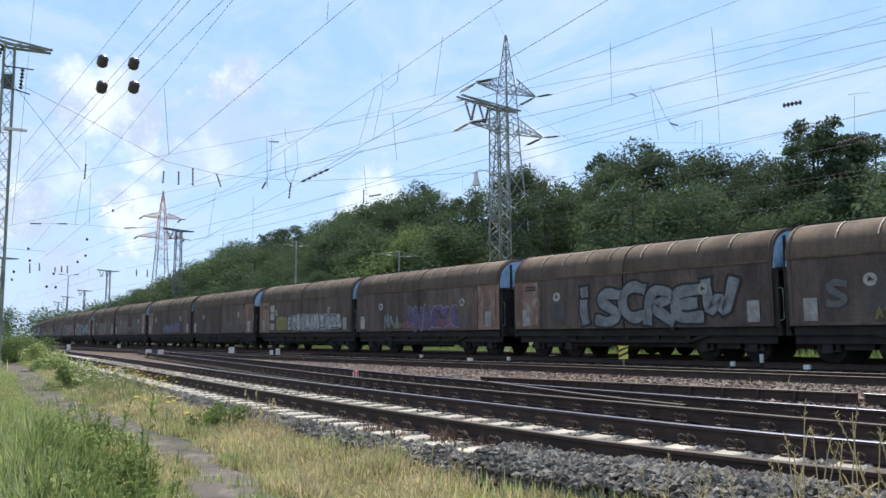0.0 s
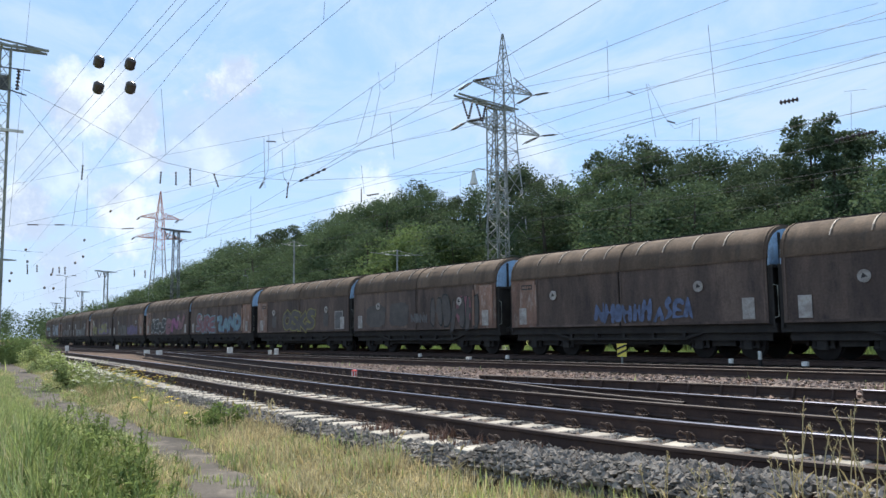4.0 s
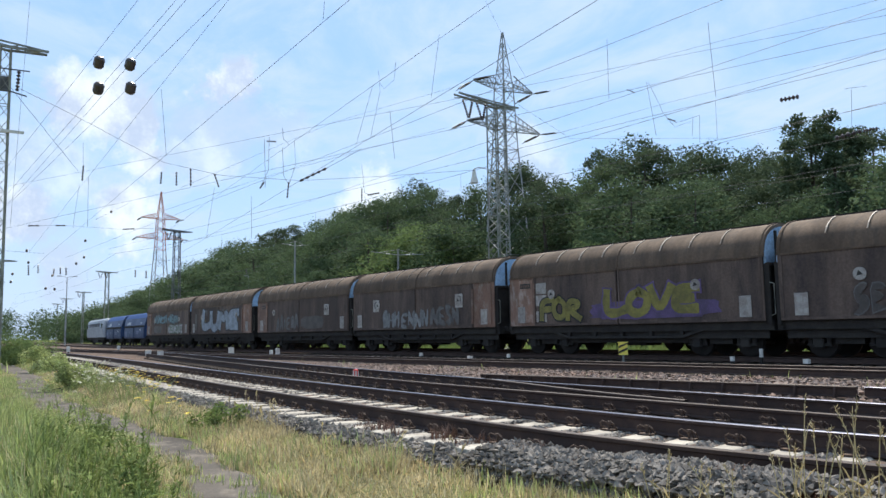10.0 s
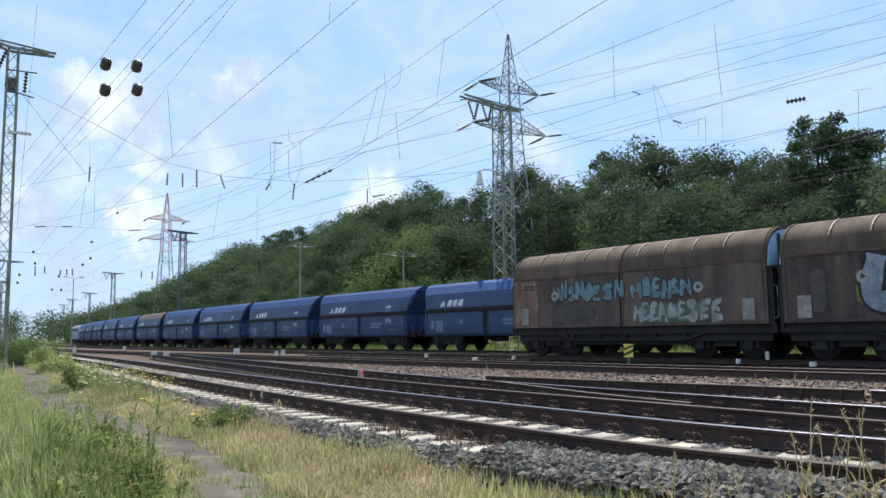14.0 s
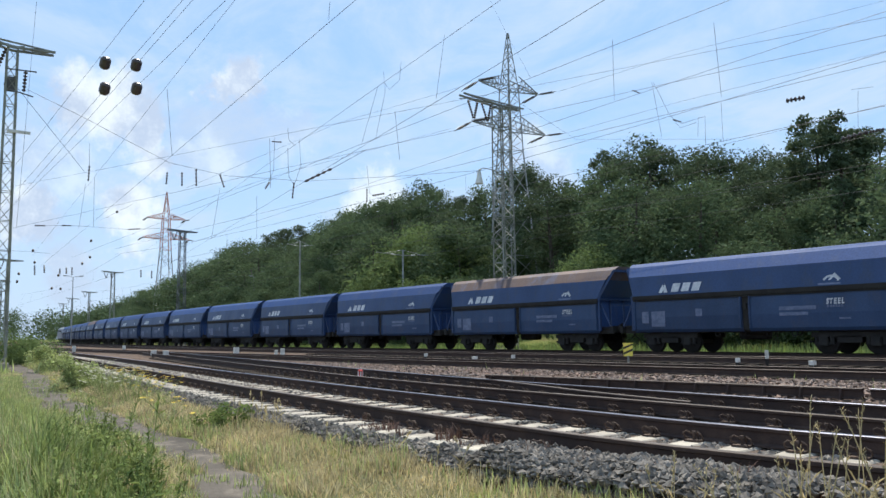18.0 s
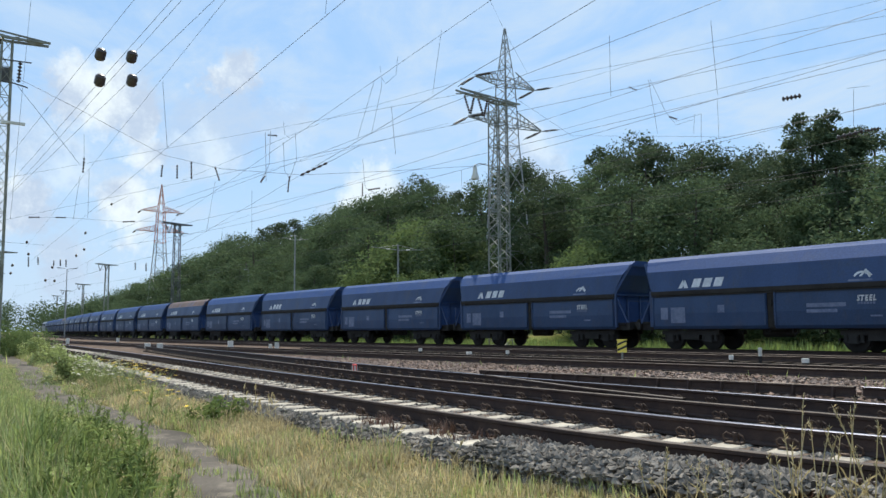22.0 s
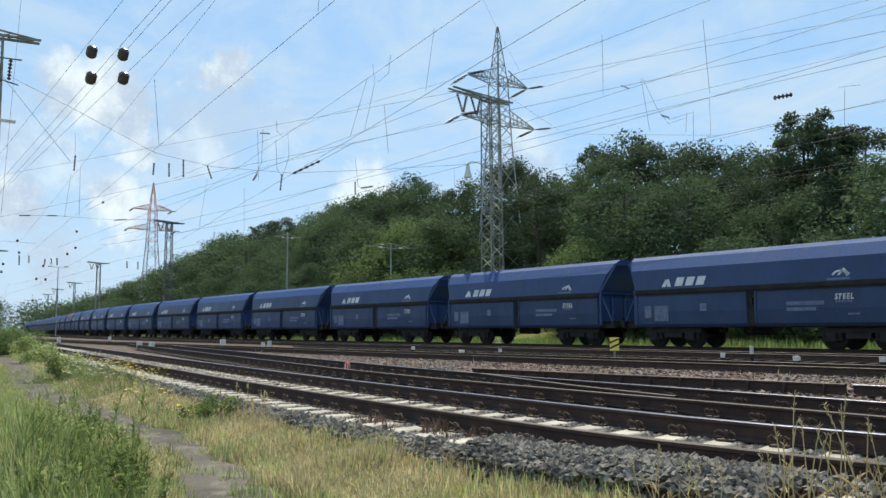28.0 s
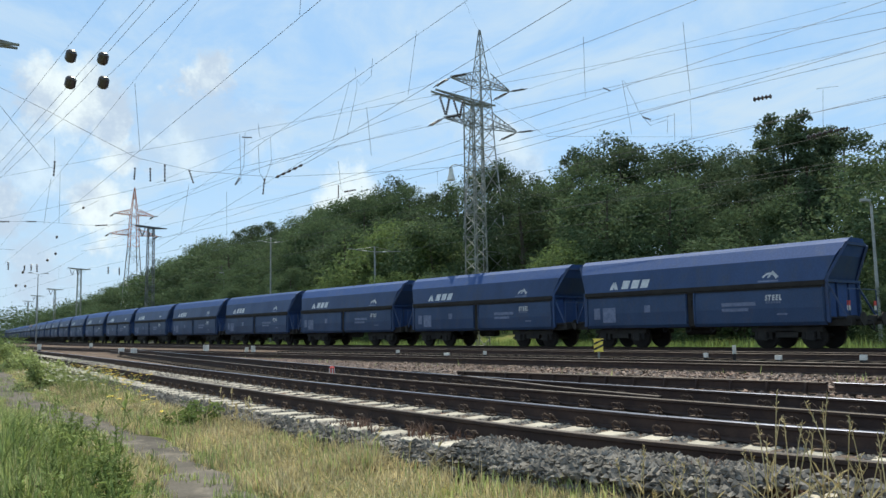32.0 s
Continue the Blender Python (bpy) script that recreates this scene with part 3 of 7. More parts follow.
def roof_ring(w, z0, zc, n=14, p=2.3):
    """Upper part of the section, from the +y eave over the crown to the -y eave."""
    out = []
    for i in range(n + 1):
        a = math.pi * i / n
        c, s_ = math.cos(a), math.sin(a)
        out.append((w * math.copysign(abs(c) ** (2 / p), c), z0 + (zc - z0) * abs(s_) ** (2 / p)))
    return out


def shell(ring, thick, x0, x1):
    """An open sheet of the given (y, z) line with thickness, drawn along x."""
    n = len(ring)
    inner = []
    for i, (y, z) in enumerate(ring):
        y0, z0 = ring[max(i - 1, 0)]
        y1, z1 = ring[min(i + 1, n - 1)]
        d = Vector((y1 - y0, z1 - z0)).normalized()
        inner.append((y - d.y * thick, z + d.x * thick))
    s = Shape()
    s.prism_x(ring + inner[::-1], x0, x1)
    return s


def paint(name, col, col2=None):
    col = tuple(v * 0.8 for v in col)
    return mat("spray_" + name, col, col2 or tuple(v * 0.55 + 0.012 for v in col), s1=2.2, s2=25, rough=0.55, bump=0.05, dirt=tuple(v * 0.35 + 0.02 for v in col))


SPRAY = {"silver": paint("silver", (0.25, 0.26, 0.26)), "white": paint("white", (0.46, 0.46, 0.45)), "grey": paint("grey", (0.15, 0.145, 0.14)), "blue": paint("blue", (0.12, 0.17, 0.30)),
         "cyan": paint("cyan", (0.19, 0.34, 0.39)), "pink": paint("pink", (0.36, 0.08, 0.24)), "violet": paint("violet", (0.14, 0.09, 0.22)), "yellow": paint("yellow", (0.27, 0.24, 0.05)),
         "sky": paint("sky", (0.32, 0.38, 0.45)), "green": paint("green", (0.12, 0.21, 0.12)), "dim": paint("dim", (0.10, 0.085, 0.075)), "rose": paint("rose", (0.26, 0.10, 0.12)), "black": paint("black", (0.012, 0.012, 0.013))}


def brown_meshes():
    """Meshes that all covered wagon units share; -y is the side that faces the meadow."""
    k = {}
    L = 5.82
    s = Shape()
    ring = [(-1.38, 1.12), (1.38, 1.12), (1.40, 1.2), (1.40, 3.2), (-1.40, 3.2), (-1.40, 1.2)]
    s.prism_x(ring, -L + 0.03, L - 0.03)
    k["core"] = s.mesh("body", M_UNDER)
    top = roof_ring(1.43, 3.22, 4.31)
    for half, (x0, x1) in (("l", (-L, -0.03)), ("r", (0.03, L))):
        s = Shape()
        s.prism_x([(y, z) for y, z in top] + [(-1.43, 3.17), (1.43, 3.17)], x0, x1)
        k["roof_" + half] = s.mesh("roof", M_BROOF, smooth=True)
    # sliding walls, with a shallow pressed field each
    for half, (x0, x1) in (("l", (-L + 1.45, -0.04)), ("r", (0.04, L - 1.45))):
        for ext in (0, 1):      # with an end bay beside it, or running on to the end
            u0, u1 = (x0 - 1.42 * ext, x1) if half == "l" else (x0, x1 + 1.42 * ext)
            s = Shape()
            s.box(u0, u1, -1.432, -1.40, 1.14, 3.16)
            k["wall_%s%d" % (half, ext)] = s.mesh("sliding_wall", M_BSIDE)
            s = Shape()
            s.box(u0 + 0.03, u1 - 0.03, -1.444, -1.43, 1.15, 1.225)
            k["rail_%s%d" % (half, ext)] = s.mesh("wall_rail", M_BSIDE)
        s = Shape()
        s.box(x0, x1, 1.40, 1.43, 1.14, 3.16)
        k["far_" + half] = s.mesh("sliding_wall", M_BSIDE)
    for half, sx in (("l", -1), ("r", 1)):
        s = Shape()
        x0, x1 = sorted((sx * (L - 1.43), sx * (L + 0.0)))
        s.box(x0, x1, -1.425, -1.40, 1.16, 3.16)
        k["bay_" + half] = s.mesh("end_bay", M_BEND)
        s = Shape()
        s.box(x0, x1, 1.40, 1.425, 1.16, 3.16)
        k["farbay_" + half] = s.mesh("end_bay", M_BEND)
    s = Shape()
    s.box(-0.03, 0.03, -1.455, -1.42, 1.2, 3.14)
    k["post"] = s.mesh("wall_post", M_BSIDE)
    s = Shape()
    s.box(-0.42, 0.42, -1.455, -1.424, 1.3, 3.06)
    k["hatch"] = s.mesh("end_bay_door", M_BEND)
    # roof hoops and rubbed marks
    s = Shape()
    ringo = roof_ring(1.455, 3.22, 4.34, 16)
    hoop = shell(ringo, 0.03, -0.025, 0.025)
    k["hoop"] = hoop.mesh("roof_hoop", M_BROOF)
    mark = shell(ringo[10:15], 0.03, -0.02, 0.02)
    k["mark"] = mark.mesh("roof_hoop", M_RUBBED)
    s = Shape()
    s.box(-L, L, -1.462, -1.425, 3.145, 3.205)
    s.box(-L, L, 1.425, 1.462, 3.145, 3.205)
    k["gutter"] = s.mesh("gutter", M_BROOF)
    s = Shape()
    s.box(-L + 0.1, L - 0.1, -0.26, 0.26, 4.29, 4.355)
    k["ridge"] = s.mesh("ridge_strip", M_UNDER)
    # underframe: solebars, truss, brake gear
    s = Shape()
    # dark panels added behind the truss, standing in for shade below the wagon
    s.box(-2.7, 2.7, -1.05, -0.98, 0.46, 0.9)
    s.box(-5.75, 5.75, -1.175, -1.125, 0.60, 0.9)
    s.box(-5.5, -2.7, -1.12, -1.06, 0.62, 0.9)
    s.box(2.7, 5.5, -1.12, -1.06, 0.62, 0.9)
    for sy in (-1, 1):
        a, b = sorted((sy * 1.18, sy * 1.30))
        s.box(-L, L, a, b, 0.86, 1.14)
        s.box(-2.6, 2.6, a, b, 0.62, 0.70)
        for x in (-2.6, -1.3, 0.0, 1.3, 2.6):
            s.box(x - 0.06, x + 0.06, a, b, 0.62, 0.9)
        s.bar((-3.4, sy * 1.24, 0.9), (-2.6, sy * 1.24, 0.66), 0.1)
        s.bar((3.4, sy * 1.24, 0.9), (2.6, sy * 1.24, 0.66), 0.1)
    s.box(-L, L, -0.2, 0.2, 0.7, 1.1)
    s.box(-0.8, 0.6, -0.6, 0.3, 0.35, 0.9)
    s.tube([(1.0, -0.5, 0.66), (2.0, -0.5, 0.66)], [0.2, 0.2], 12)
    k["under"] = s.mesh("underframe", M_UNDER)
    # end wall: pale blue head above a dark lower wall, with posts
    top2 = roof_ring(1.36, 3.10, 4.20)
    s = Shape()
    s.prism_x([(y, z) for y, z in top2] + [(-1.36, 2.95), (1.36, 2.95)], L - 0.02, L + 0.05)
    k["head"] = s.mesh("end_panel", M_BLUEEND)
    s = Shape()
    s.box(L - 0.03, L + 0.03, -1.36, 1.36, 1.12, 2.95)
    k["endwall"] = s.mesh("end_wall", M_UNDER)
    s = Shape()
    s.box(L + 0.03, L + 0.13, -0.05, 0.05, 1.0, 2.95)
    k["endpost"] = s.mesh("end_post", M_UNDER)
    s = Shape()
    s.box(L + 0.05, L + 0.12, -0.035, 0.035, 2.97, 4.02)
    k["headpost"] = s.mesh("head_post", M_UNDER)
    s = Shape()
    s.box(L + 0.03, L + 0.15, -1.36, 1.36, 2.88, 2.97)
    k["beam"] = s.mesh("end_beam", M_UNDER)
    s = Shape()
    s.box(L - 0.1, L + 0.16, -1.3, 1.3, 0.85, 1.16)
    k["head_stock"] = s.mesh("buffer_beam", M_UNDER)
    s = Shape()
    s.tube([(L + 0.1, -1.33, 1.3), (L + 0.26, -1.33, 1.35), (L + 0.26, -1.33, 2.3), (L + 0.1, -1.33, 2.35)], [0.018] * 4, 6)
    k["grab"] = s.mesh("handrail", M_MASTGREY)
    s = Shape()
    s.box(-0.06, 0.06, -1.50, -1.44, 1.3, 2.9)
    k["rod"] = s.mesh("door_gear", M_BEND)
    s = Shape()
    s.disc((0, -1.460, 0), 0.19, (0, 1, 0), 0.03, 20)
    k["disc"] = s.mesh("marking_disc", M_PANEL)
    s = Shape()
    s.poly([(-0.09, -1.478, -0.06), (0.1, -1.478, -0.02), (-0.03, -1.478, 0.1)])
    k["arrow"] = s.mesh("marking_arrow", M_BLACK)
    s = Shape()
    s.box(-0.21, 0.21, -1.442, -1.428, -0.34, 0.34)
    k["plate"] = s.mesh("stencil_panel", M_PANEL)
    s = Shape()
    s.box(-0.27, 0.27, -1.466, -1.450, -0.33, 0.30)
    k["square"] = s.mesh("marking_plate", M_PANEL)
    s = Shape()
    s.disc((0, -1.468, 0.03), 0.19, (0, 1, 0), 0.006, 20)
    k["ring"] = s.mesh("round_mark", SPRAY["grey"])
    s = Shape()
    s.box(-0.44, 0.44, -1.452, -1.430, -0.52, 0.52)
    s.box(-0.37, 0.37, -1.458, -1.450, -0.46, 0.46, slot=1)
    k["sheet"] = s.mesh("framed_sheet", M_PANEL, SPRAY["grey"])
    s = Shape()
    s.box(-0.34, 0.34, -1.448, -1.428, -0.24, 0.2)
    k["paper"] = s.mesh("pasted_panel", M_PANEL)
    s = Shape()
    s.box(-0.3, 0.3, -1.447, -1.43, -0.10, 0.10)
    for i in range(4):
        s.box(-0.26 + i * 0.14, -0.17 + i * 0.14, -1.452, -1.447, -0.05, 0.05, slot=1)
    k["frame"] = s.mesh("card_holder", M_BLACK, M_BEND)
    return k


BK = brown_meshes()


def glyph(ch, size, slant=0.0, fat=0.035):
    """One character of the built-in font as a thin flat mesh in the x-z plane, and its width."""
    cu = bpy.data.curves.new("word", "FONT")
    cu.body, cu.size, cu.extrude, cu.offset, cu.shear, cu.resolution_u = ch, size, 0.002, fat * size, slant, 3
    ob = bpy.data.objects.new("word", cu)
    me = bpy.data.meshes.new_from_object(ob)
    bpy.data.objects.remove(ob)
    xs = [v.co.x for v in me.vertices] or [0, 0.3 * size]
    me.transform(Matrix.Translation((-min(xs), 0, 0)))
    me.transform(Matrix.Rotation(radians(90), 4, "X"))
    return me, max(xs) - min(xs)


def write(parent, name, word, material, x, y, z, size, width, slant=0.0, fat=0.035, label="", jitter=0.0, seed=1):
    """A word, letter by letter, each a part of its own, centred at x and as wide as given."""
    rnd = random.Random(seed)
    made = [glyph(ch, size, slant, fat) for ch in word]
    gap = 0.06 * size
    total = sum(w for _, w in made) + gap * (len(made) - 1)
    k = width / total
    at = x - width / 2
    for me, w in made:
        me.materials.append(material)
        m = Matrix.Translation((at, y, z + rnd.uniform(-jitter, jitter))) @ Matrix.Rotation(rnd.uniform(-2.2, 2.2) * jitter, 4, "Y") @ Matrix.Diagonal((k, 1, 1 + rnd.uniform(-jitter, jitter), 1))
        me.transform(m)
        part(name, me, None, parent, label)
        at += (w + gap) * k


# Sprayed letters as one or two brush strokes each, in a unit box.
BRUSH = {"L": "0.05,1 0,.5 .05,.08 .6,.05 1,.2", "U": "0,1 .02,.35 .3,0 .7,.02 .95,.4 1,.95", "M": "0,0 .08,1 .45,.45 .88,1.05 1,0", "E": "1,.95 .1,.9 .02,.5 .1,.05 1,.08;.1,.48 .8,.52",
         "i": ".42,.62 .40,.3 .55,0;.5,1.05 .52,.92", "S": "1,.9 .35,1 .05,.75 .5,.52 .98,.3 .6,.0 0,.1", "C": "1,.88 .5,1 .05,.7 .08,.25 .5,0 1,.12", "R": "0,0 .05,1 .75,.95 .9,.68 .1,.5 1,0",
         "W": "0,1 .22,.02 .5,.7 .76,0 1,1", "K": ".1,1 0,0;.95,1 .12,.5 1,0", "A": "0,0 .48,1 1,0;.2,.32 .8,.32", "O": ".5,1 .02,.75 .05,.2 .5,0 .95,.2 .98,.78 .5,1", "Z": "0,.92 .95,.98 .05,.08 1,.02",
         "N": "0,0 .08,1 .9,.02 1,1", "D": ".05,0 .0,1 .75,.9 1,.45 .7,.05 .05,0", "F": ".05,0 0,.95 .95,1;.05,.5 .75,.52", "V": "0,1 .45,0 1,1", "P": "0,0 .05,1 .8,.95 .95,.65 .1,.45", "Y": "0,1 .5,.5 1,1;.5,.5 .48,0"}


def rounded(pts, times=2):
    """Corners of an open line cut off, so that it runs like a brush."""
    for _ in range(times):
        out = [pts[0]]
        for p, q in zip(pts, pts[1:]):
            out += [p.lerp(q, 0.25), p.lerp(q, 0.75)]
        pts = out + [pts[-1]]
    return pts


def ribbon(s, pts, wide, y):
    """A flat stroke of the given width along points of the x-z plane."""
    n = len(s.v)
    for i, q in enumerate(pts):
        d = (pts[min(i + 1, len(pts) - 1)] - pts[max(i - 1, 0)]).normalized()
        g = wide / 2 * (0.92 + 0.08 * math.sin(i * 0.9))
        s.v += [(q.x - d.y * g, y, q.y + d.x * g), (q.x + d.y * g, y, q.y - d.x * g)]
    for i in range(len(pts) - 1):
        a = n + 2 * i
        s.f.append((a, a + 1, a + 3, a + 2))
        s.s.append(0)


def graffiti(w, word, colour, x, z, size, width, edge="", slant=0.0, fills=()):
    """Sprayed letters on the meadow side of a wagon, with an outline behind them."""
    rnd = random.Random(len(word) * 7 + int(size * 100))
    cell = width / len(word)
    for i, ch in enumerate(word):
        narrow = 0.5 if ch == "i" else 0.88
        lean, lift, tall = rnd.uniform(-0.10, 0.14) + slant, rnd.uniform(-0.08, 0.04) * size, size * rnd.uniform(0.70, 0.84)
        x0 = x - width / 2 + cell * (i + 0.5) - cell * narrow / 2
        thick = min(0.40 * size, cell * 0.36)
        for nm, m, extra, y in (("graffiti_outline", edge, 0.13 * size, -1.4585), ("graffiti_letter", fills[i] if fills else colour, 0.0, -1.463)):
            if not m:
                continue
            s = Shape()
            for j, stroke in enumerate(BRUSH[ch].split(";")):
                pts = [Vector((float(u), float(v))) for u, v in (q.split(",") for q in stroke.split())]
                pts = [Vector((x0 + cell * narrow * (q.x + lean * q.y), z + lift + thick / 2 + tall * q.y)) for q in pts]
                ends = (pts[0] - pts[1]).normalized() * (thick * 0.3 + extra / 2), (pts[-1] - pts[-2]).normalized() * (thick * 0.3 + extra / 2)
                pts = [pts[0] + ends[0]] + pts + [pts[-1] + ends[1]]
                ribbon(s, rounded(pts), thick + extra, y - 0.0012 * j)
            part(nm, s, SPRAY[m], w, "sprayed graffiti letter" if nm == "graffiti_letter" else "")


def blob_patch(w, colour, x0, x1, z0, z1, seed, y=-1.4535):
    """A sprayed patch with a loose outline."""
    rnd = random.Random(seed)
    s = Shape()
    n = 26
    cx, cz, rx, rz = (x0 + x1) / 2, (z0 + z1) / 2, (x1 - x0) / 2, (z1 - z0) / 2
    pts = []
    for i in range(n):
        a = 6.28318 * i / n
        c, d = math.cos(a), math.sin(a)
        k = 0.86 + 0.14 * rnd.random()
        pts.append((cx + rx * k * math.copysign(abs(c) ** 0.55, c), y, cz + rz * k * math.copysign(abs(d) ** 0.45, d)))
    s.poly(pts)
    part("graffiti_patch", s, SPRAY[colour], w, "sprayed graffiti fill")


STROKES = (((0, 0), (.3, 0), (.32, .42), (.62, .45), (.62, 0), (1, .03), (.95, 1), (.65, .95), (.66, .62), (.34, .58), (.3, 1), (.02, .95)),
           ((0, 0), (.28, 0), (.3, .55), (.7, .0), (1, .02), (1, 1), (.72, .98), (.7, .45), (.3, 1), (.0, .96)),
           ((0, 0), (.9, .03), (1, .22), (.35, .22), (.36, .4), (.8, .42), (.8, .6), (.34, .6), (.36, .78), (1, .8), (.9, 1), (.05, .97)),
           ((.0, .05), (.3, 0), (.42, .3), (.62, .3), (.72, .0), (1, .03), (.68, 1), (.34, .97)),
           ((.1, 0), (.85, .0), (1, .25), (.95, .8), (.7, 1), (.15, .96), (.0, .7), (.05, .2)),
           ((0, .1), (.5, 0), (1, .15), (.9, .5), (.45, .55), (.95, .85), (.6, 1), (.05, .9), (.1, .5), (.6, .4)))


def pieces_tag(w, colour, x0, x1, z0, z1, seed, edge="black"):
    """Unreadable lettering: a row of uneven bent letter shapes, each with its outline."""
    rnd = random.Random(seed)
    x = x0
    h = z1 - z0
    while x < x1:
        wd = rnd.uniform(0.45, 0.75) * h
        form = STROKES[rnd.randrange(len(STROKES))]
        lean, lift, k = rnd.uniform(-0.15, 0.15), rnd.uniform(-0.05, 0.08) * h, rnd.uniform(0.85, 1.1)
        jit = [(rnd.uniform(-0.13, 0.13), rnd.uniform(-0.13, 0.13)) for _ in form]
        for grow, y, m, nm in ((0.06, -1.4565, edge, "graffiti_outline"), (0.0, -1.4605, colour, "graffiti_letter")):
            s = Shape()
            pts = []
            for (u, v), (ju, jv) in zip(form, jit):
                u, v = (u - 0.5) * (1 + 2 * grow) + 0.5 + ju, (v - 0.5) * (1 + 2 * grow) + 0.5 + jv
                pts.append((x + wd * (u + lean * v), y, z0 + lift + h * k * v))
            closed = rounded([Vector((q[0], q[2])) for q in pts + pts[:1]], 1)
            s.poly([(q.x, y, q.y) for q in closed[1:]])
            part(nm, s, SPRAY[m], w)
        x += wd * rnd.uniform(0.98, 1.12)


def brown_unit(right_pair_end, left_pair_end, label, marks):
    """One unit, built round its middle; x runs towards the head of its train."""
    w = thing("covered_wagon", label, "railway wagon", "brown goods train")
    part("body", BK["core"], None, w)
    for h in "lr":
        part("roof", BK["roof_" + h], None, w, "rust-brown curved roof")
        ended = left_pair_end if h == "l" else right_pair_end
        sg = -1 if h == "l" else 1
        wl = part("sliding_wall", BK["wall_%s%d" % (h, 0 if ended else 1)], None, w)
        part("wall_rail", BK["rail_%s%d" % (h, 0 if ended else 1)], None, wl)
        for x in (0.07, 4.27 if ended else 5.69):
            part("wall_post", BK["post"], None, wl, at=Matrix.Translation((sg * x, 0, 0)))
        part("sliding_wall", BK["far_" + h], None, w)
        part("end_bay", BK["farbay_" + h], None, w)
        if ended:
            bay = part("end_bay", BK["bay_" + h], None, w, "rust-brown end bay")
            part("end_bay_door", BK["hatch"], None, bay, at=Matrix.Translation((sg * (4.85 if h == "l" else 5.2), 0, 0)))
    for i, x in enumerate((-5.72, -4.3, -3.1, -1.9, -0.75, 0.0, 0.75, 1.9, 3.1, 4.3, 5.72)):
        part("roof_hoop", BK["hoop" if x in (-5.72, 0.0, 5.72) else "mark"], None, w, at=Matrix.Translation((x, 0, 0)))
    part("underframe", BK["under"], None, w)
    part("gutter", BK["gutter"], None, w)
    part("ridge_strip", BK["ridge"], None, w)
    flip = Matrix.Rotation(math.pi, 4, "Z")
    for e, m in ((1, Matrix()), (-1, flip)):
        part("end_wall", BK["endwall"], None, w, at=m)
        part("end_panel", BK["head"], None, w, "pale blue end panel", at=m)
        part("buffer_beam", BK["head_stock"], None, w, at=m)
        part("end_beam", BK["beam"], None, w, at=m)
        for y in (-1.3, -0.55, 0.55, 1.3):
            part("end_post", BK["endpost"], None, w, at=m @ Matrix.Translation((0, y, 0)))
        for y in (-0.75, 0.1, 0.65):
            part("head_post", BK["headpost"], None, w, at=m @ Matrix.Translation((0, y, 0)))
        part("handrail", BK["grab"], None, w, at=m)
    add_bogies(w, (-3.95, 3.95))
    add_buffers(w, 5.85, [e for e, f in ((1, right_pair_end), (-1, left_pair_end)) if f])
    for x in (-3.35, 3.35):
        d = part("marking_disc", BK["disc"], None, w, "pale round marking", at=Matrix.Translation((x, 0, 2.42)))
        part("marking_arrow", BK["arrow"], None, d)
    for x, z in ((-5.1, 1.62), (5.15, 1.62)):
        part("stencil_panel", BK["plate"], None, w, "pale stencilled panel", at=Matrix.Translation((x, -0.03, z)))
    for x, f in ((-4.36, left_pair_end), (4.36, right_pair_end)):
        if f:
            part("door_gear", BK["rod"], None, w, at=Matrix.Translation((x, 0.02, 0)))
    if left_pair_end:
        part("card_holder", BK["frame"], None, w, at=Matrix.Translation((-4.85, -0.02, 2.82)))
    for m in marks:
        if m[0] == "word":
            graffiti(w, *m[1:])
        elif m[0] == "patch":
            blob_patch(w, *m[1:])
        elif m[0] == "plate":
            q = part("marking_plate", BK["square"], None, w, "white square plate with a round mark", at=Matrix.Translation((m[1], 0, 2.42)))
            part("round_mark", BK["ring"], None, q)
        elif m[0] == "sheet":
            part("framed_sheet", BK["sheet"], None, w, "grey sheet in a pale frame", at=Matrix.Translation((m[1], -0.01, 1.78)))
        elif m[0] == "papers":
            for dz in (1.55, 2.2, 2.7):
                part("pasted_panel", BK["paper"], None, w, "pale pasted panel", at=Matrix.Translation((m[1], 0, dz)))
        else:
            pieces_tag(w, *m[1:])
    return w


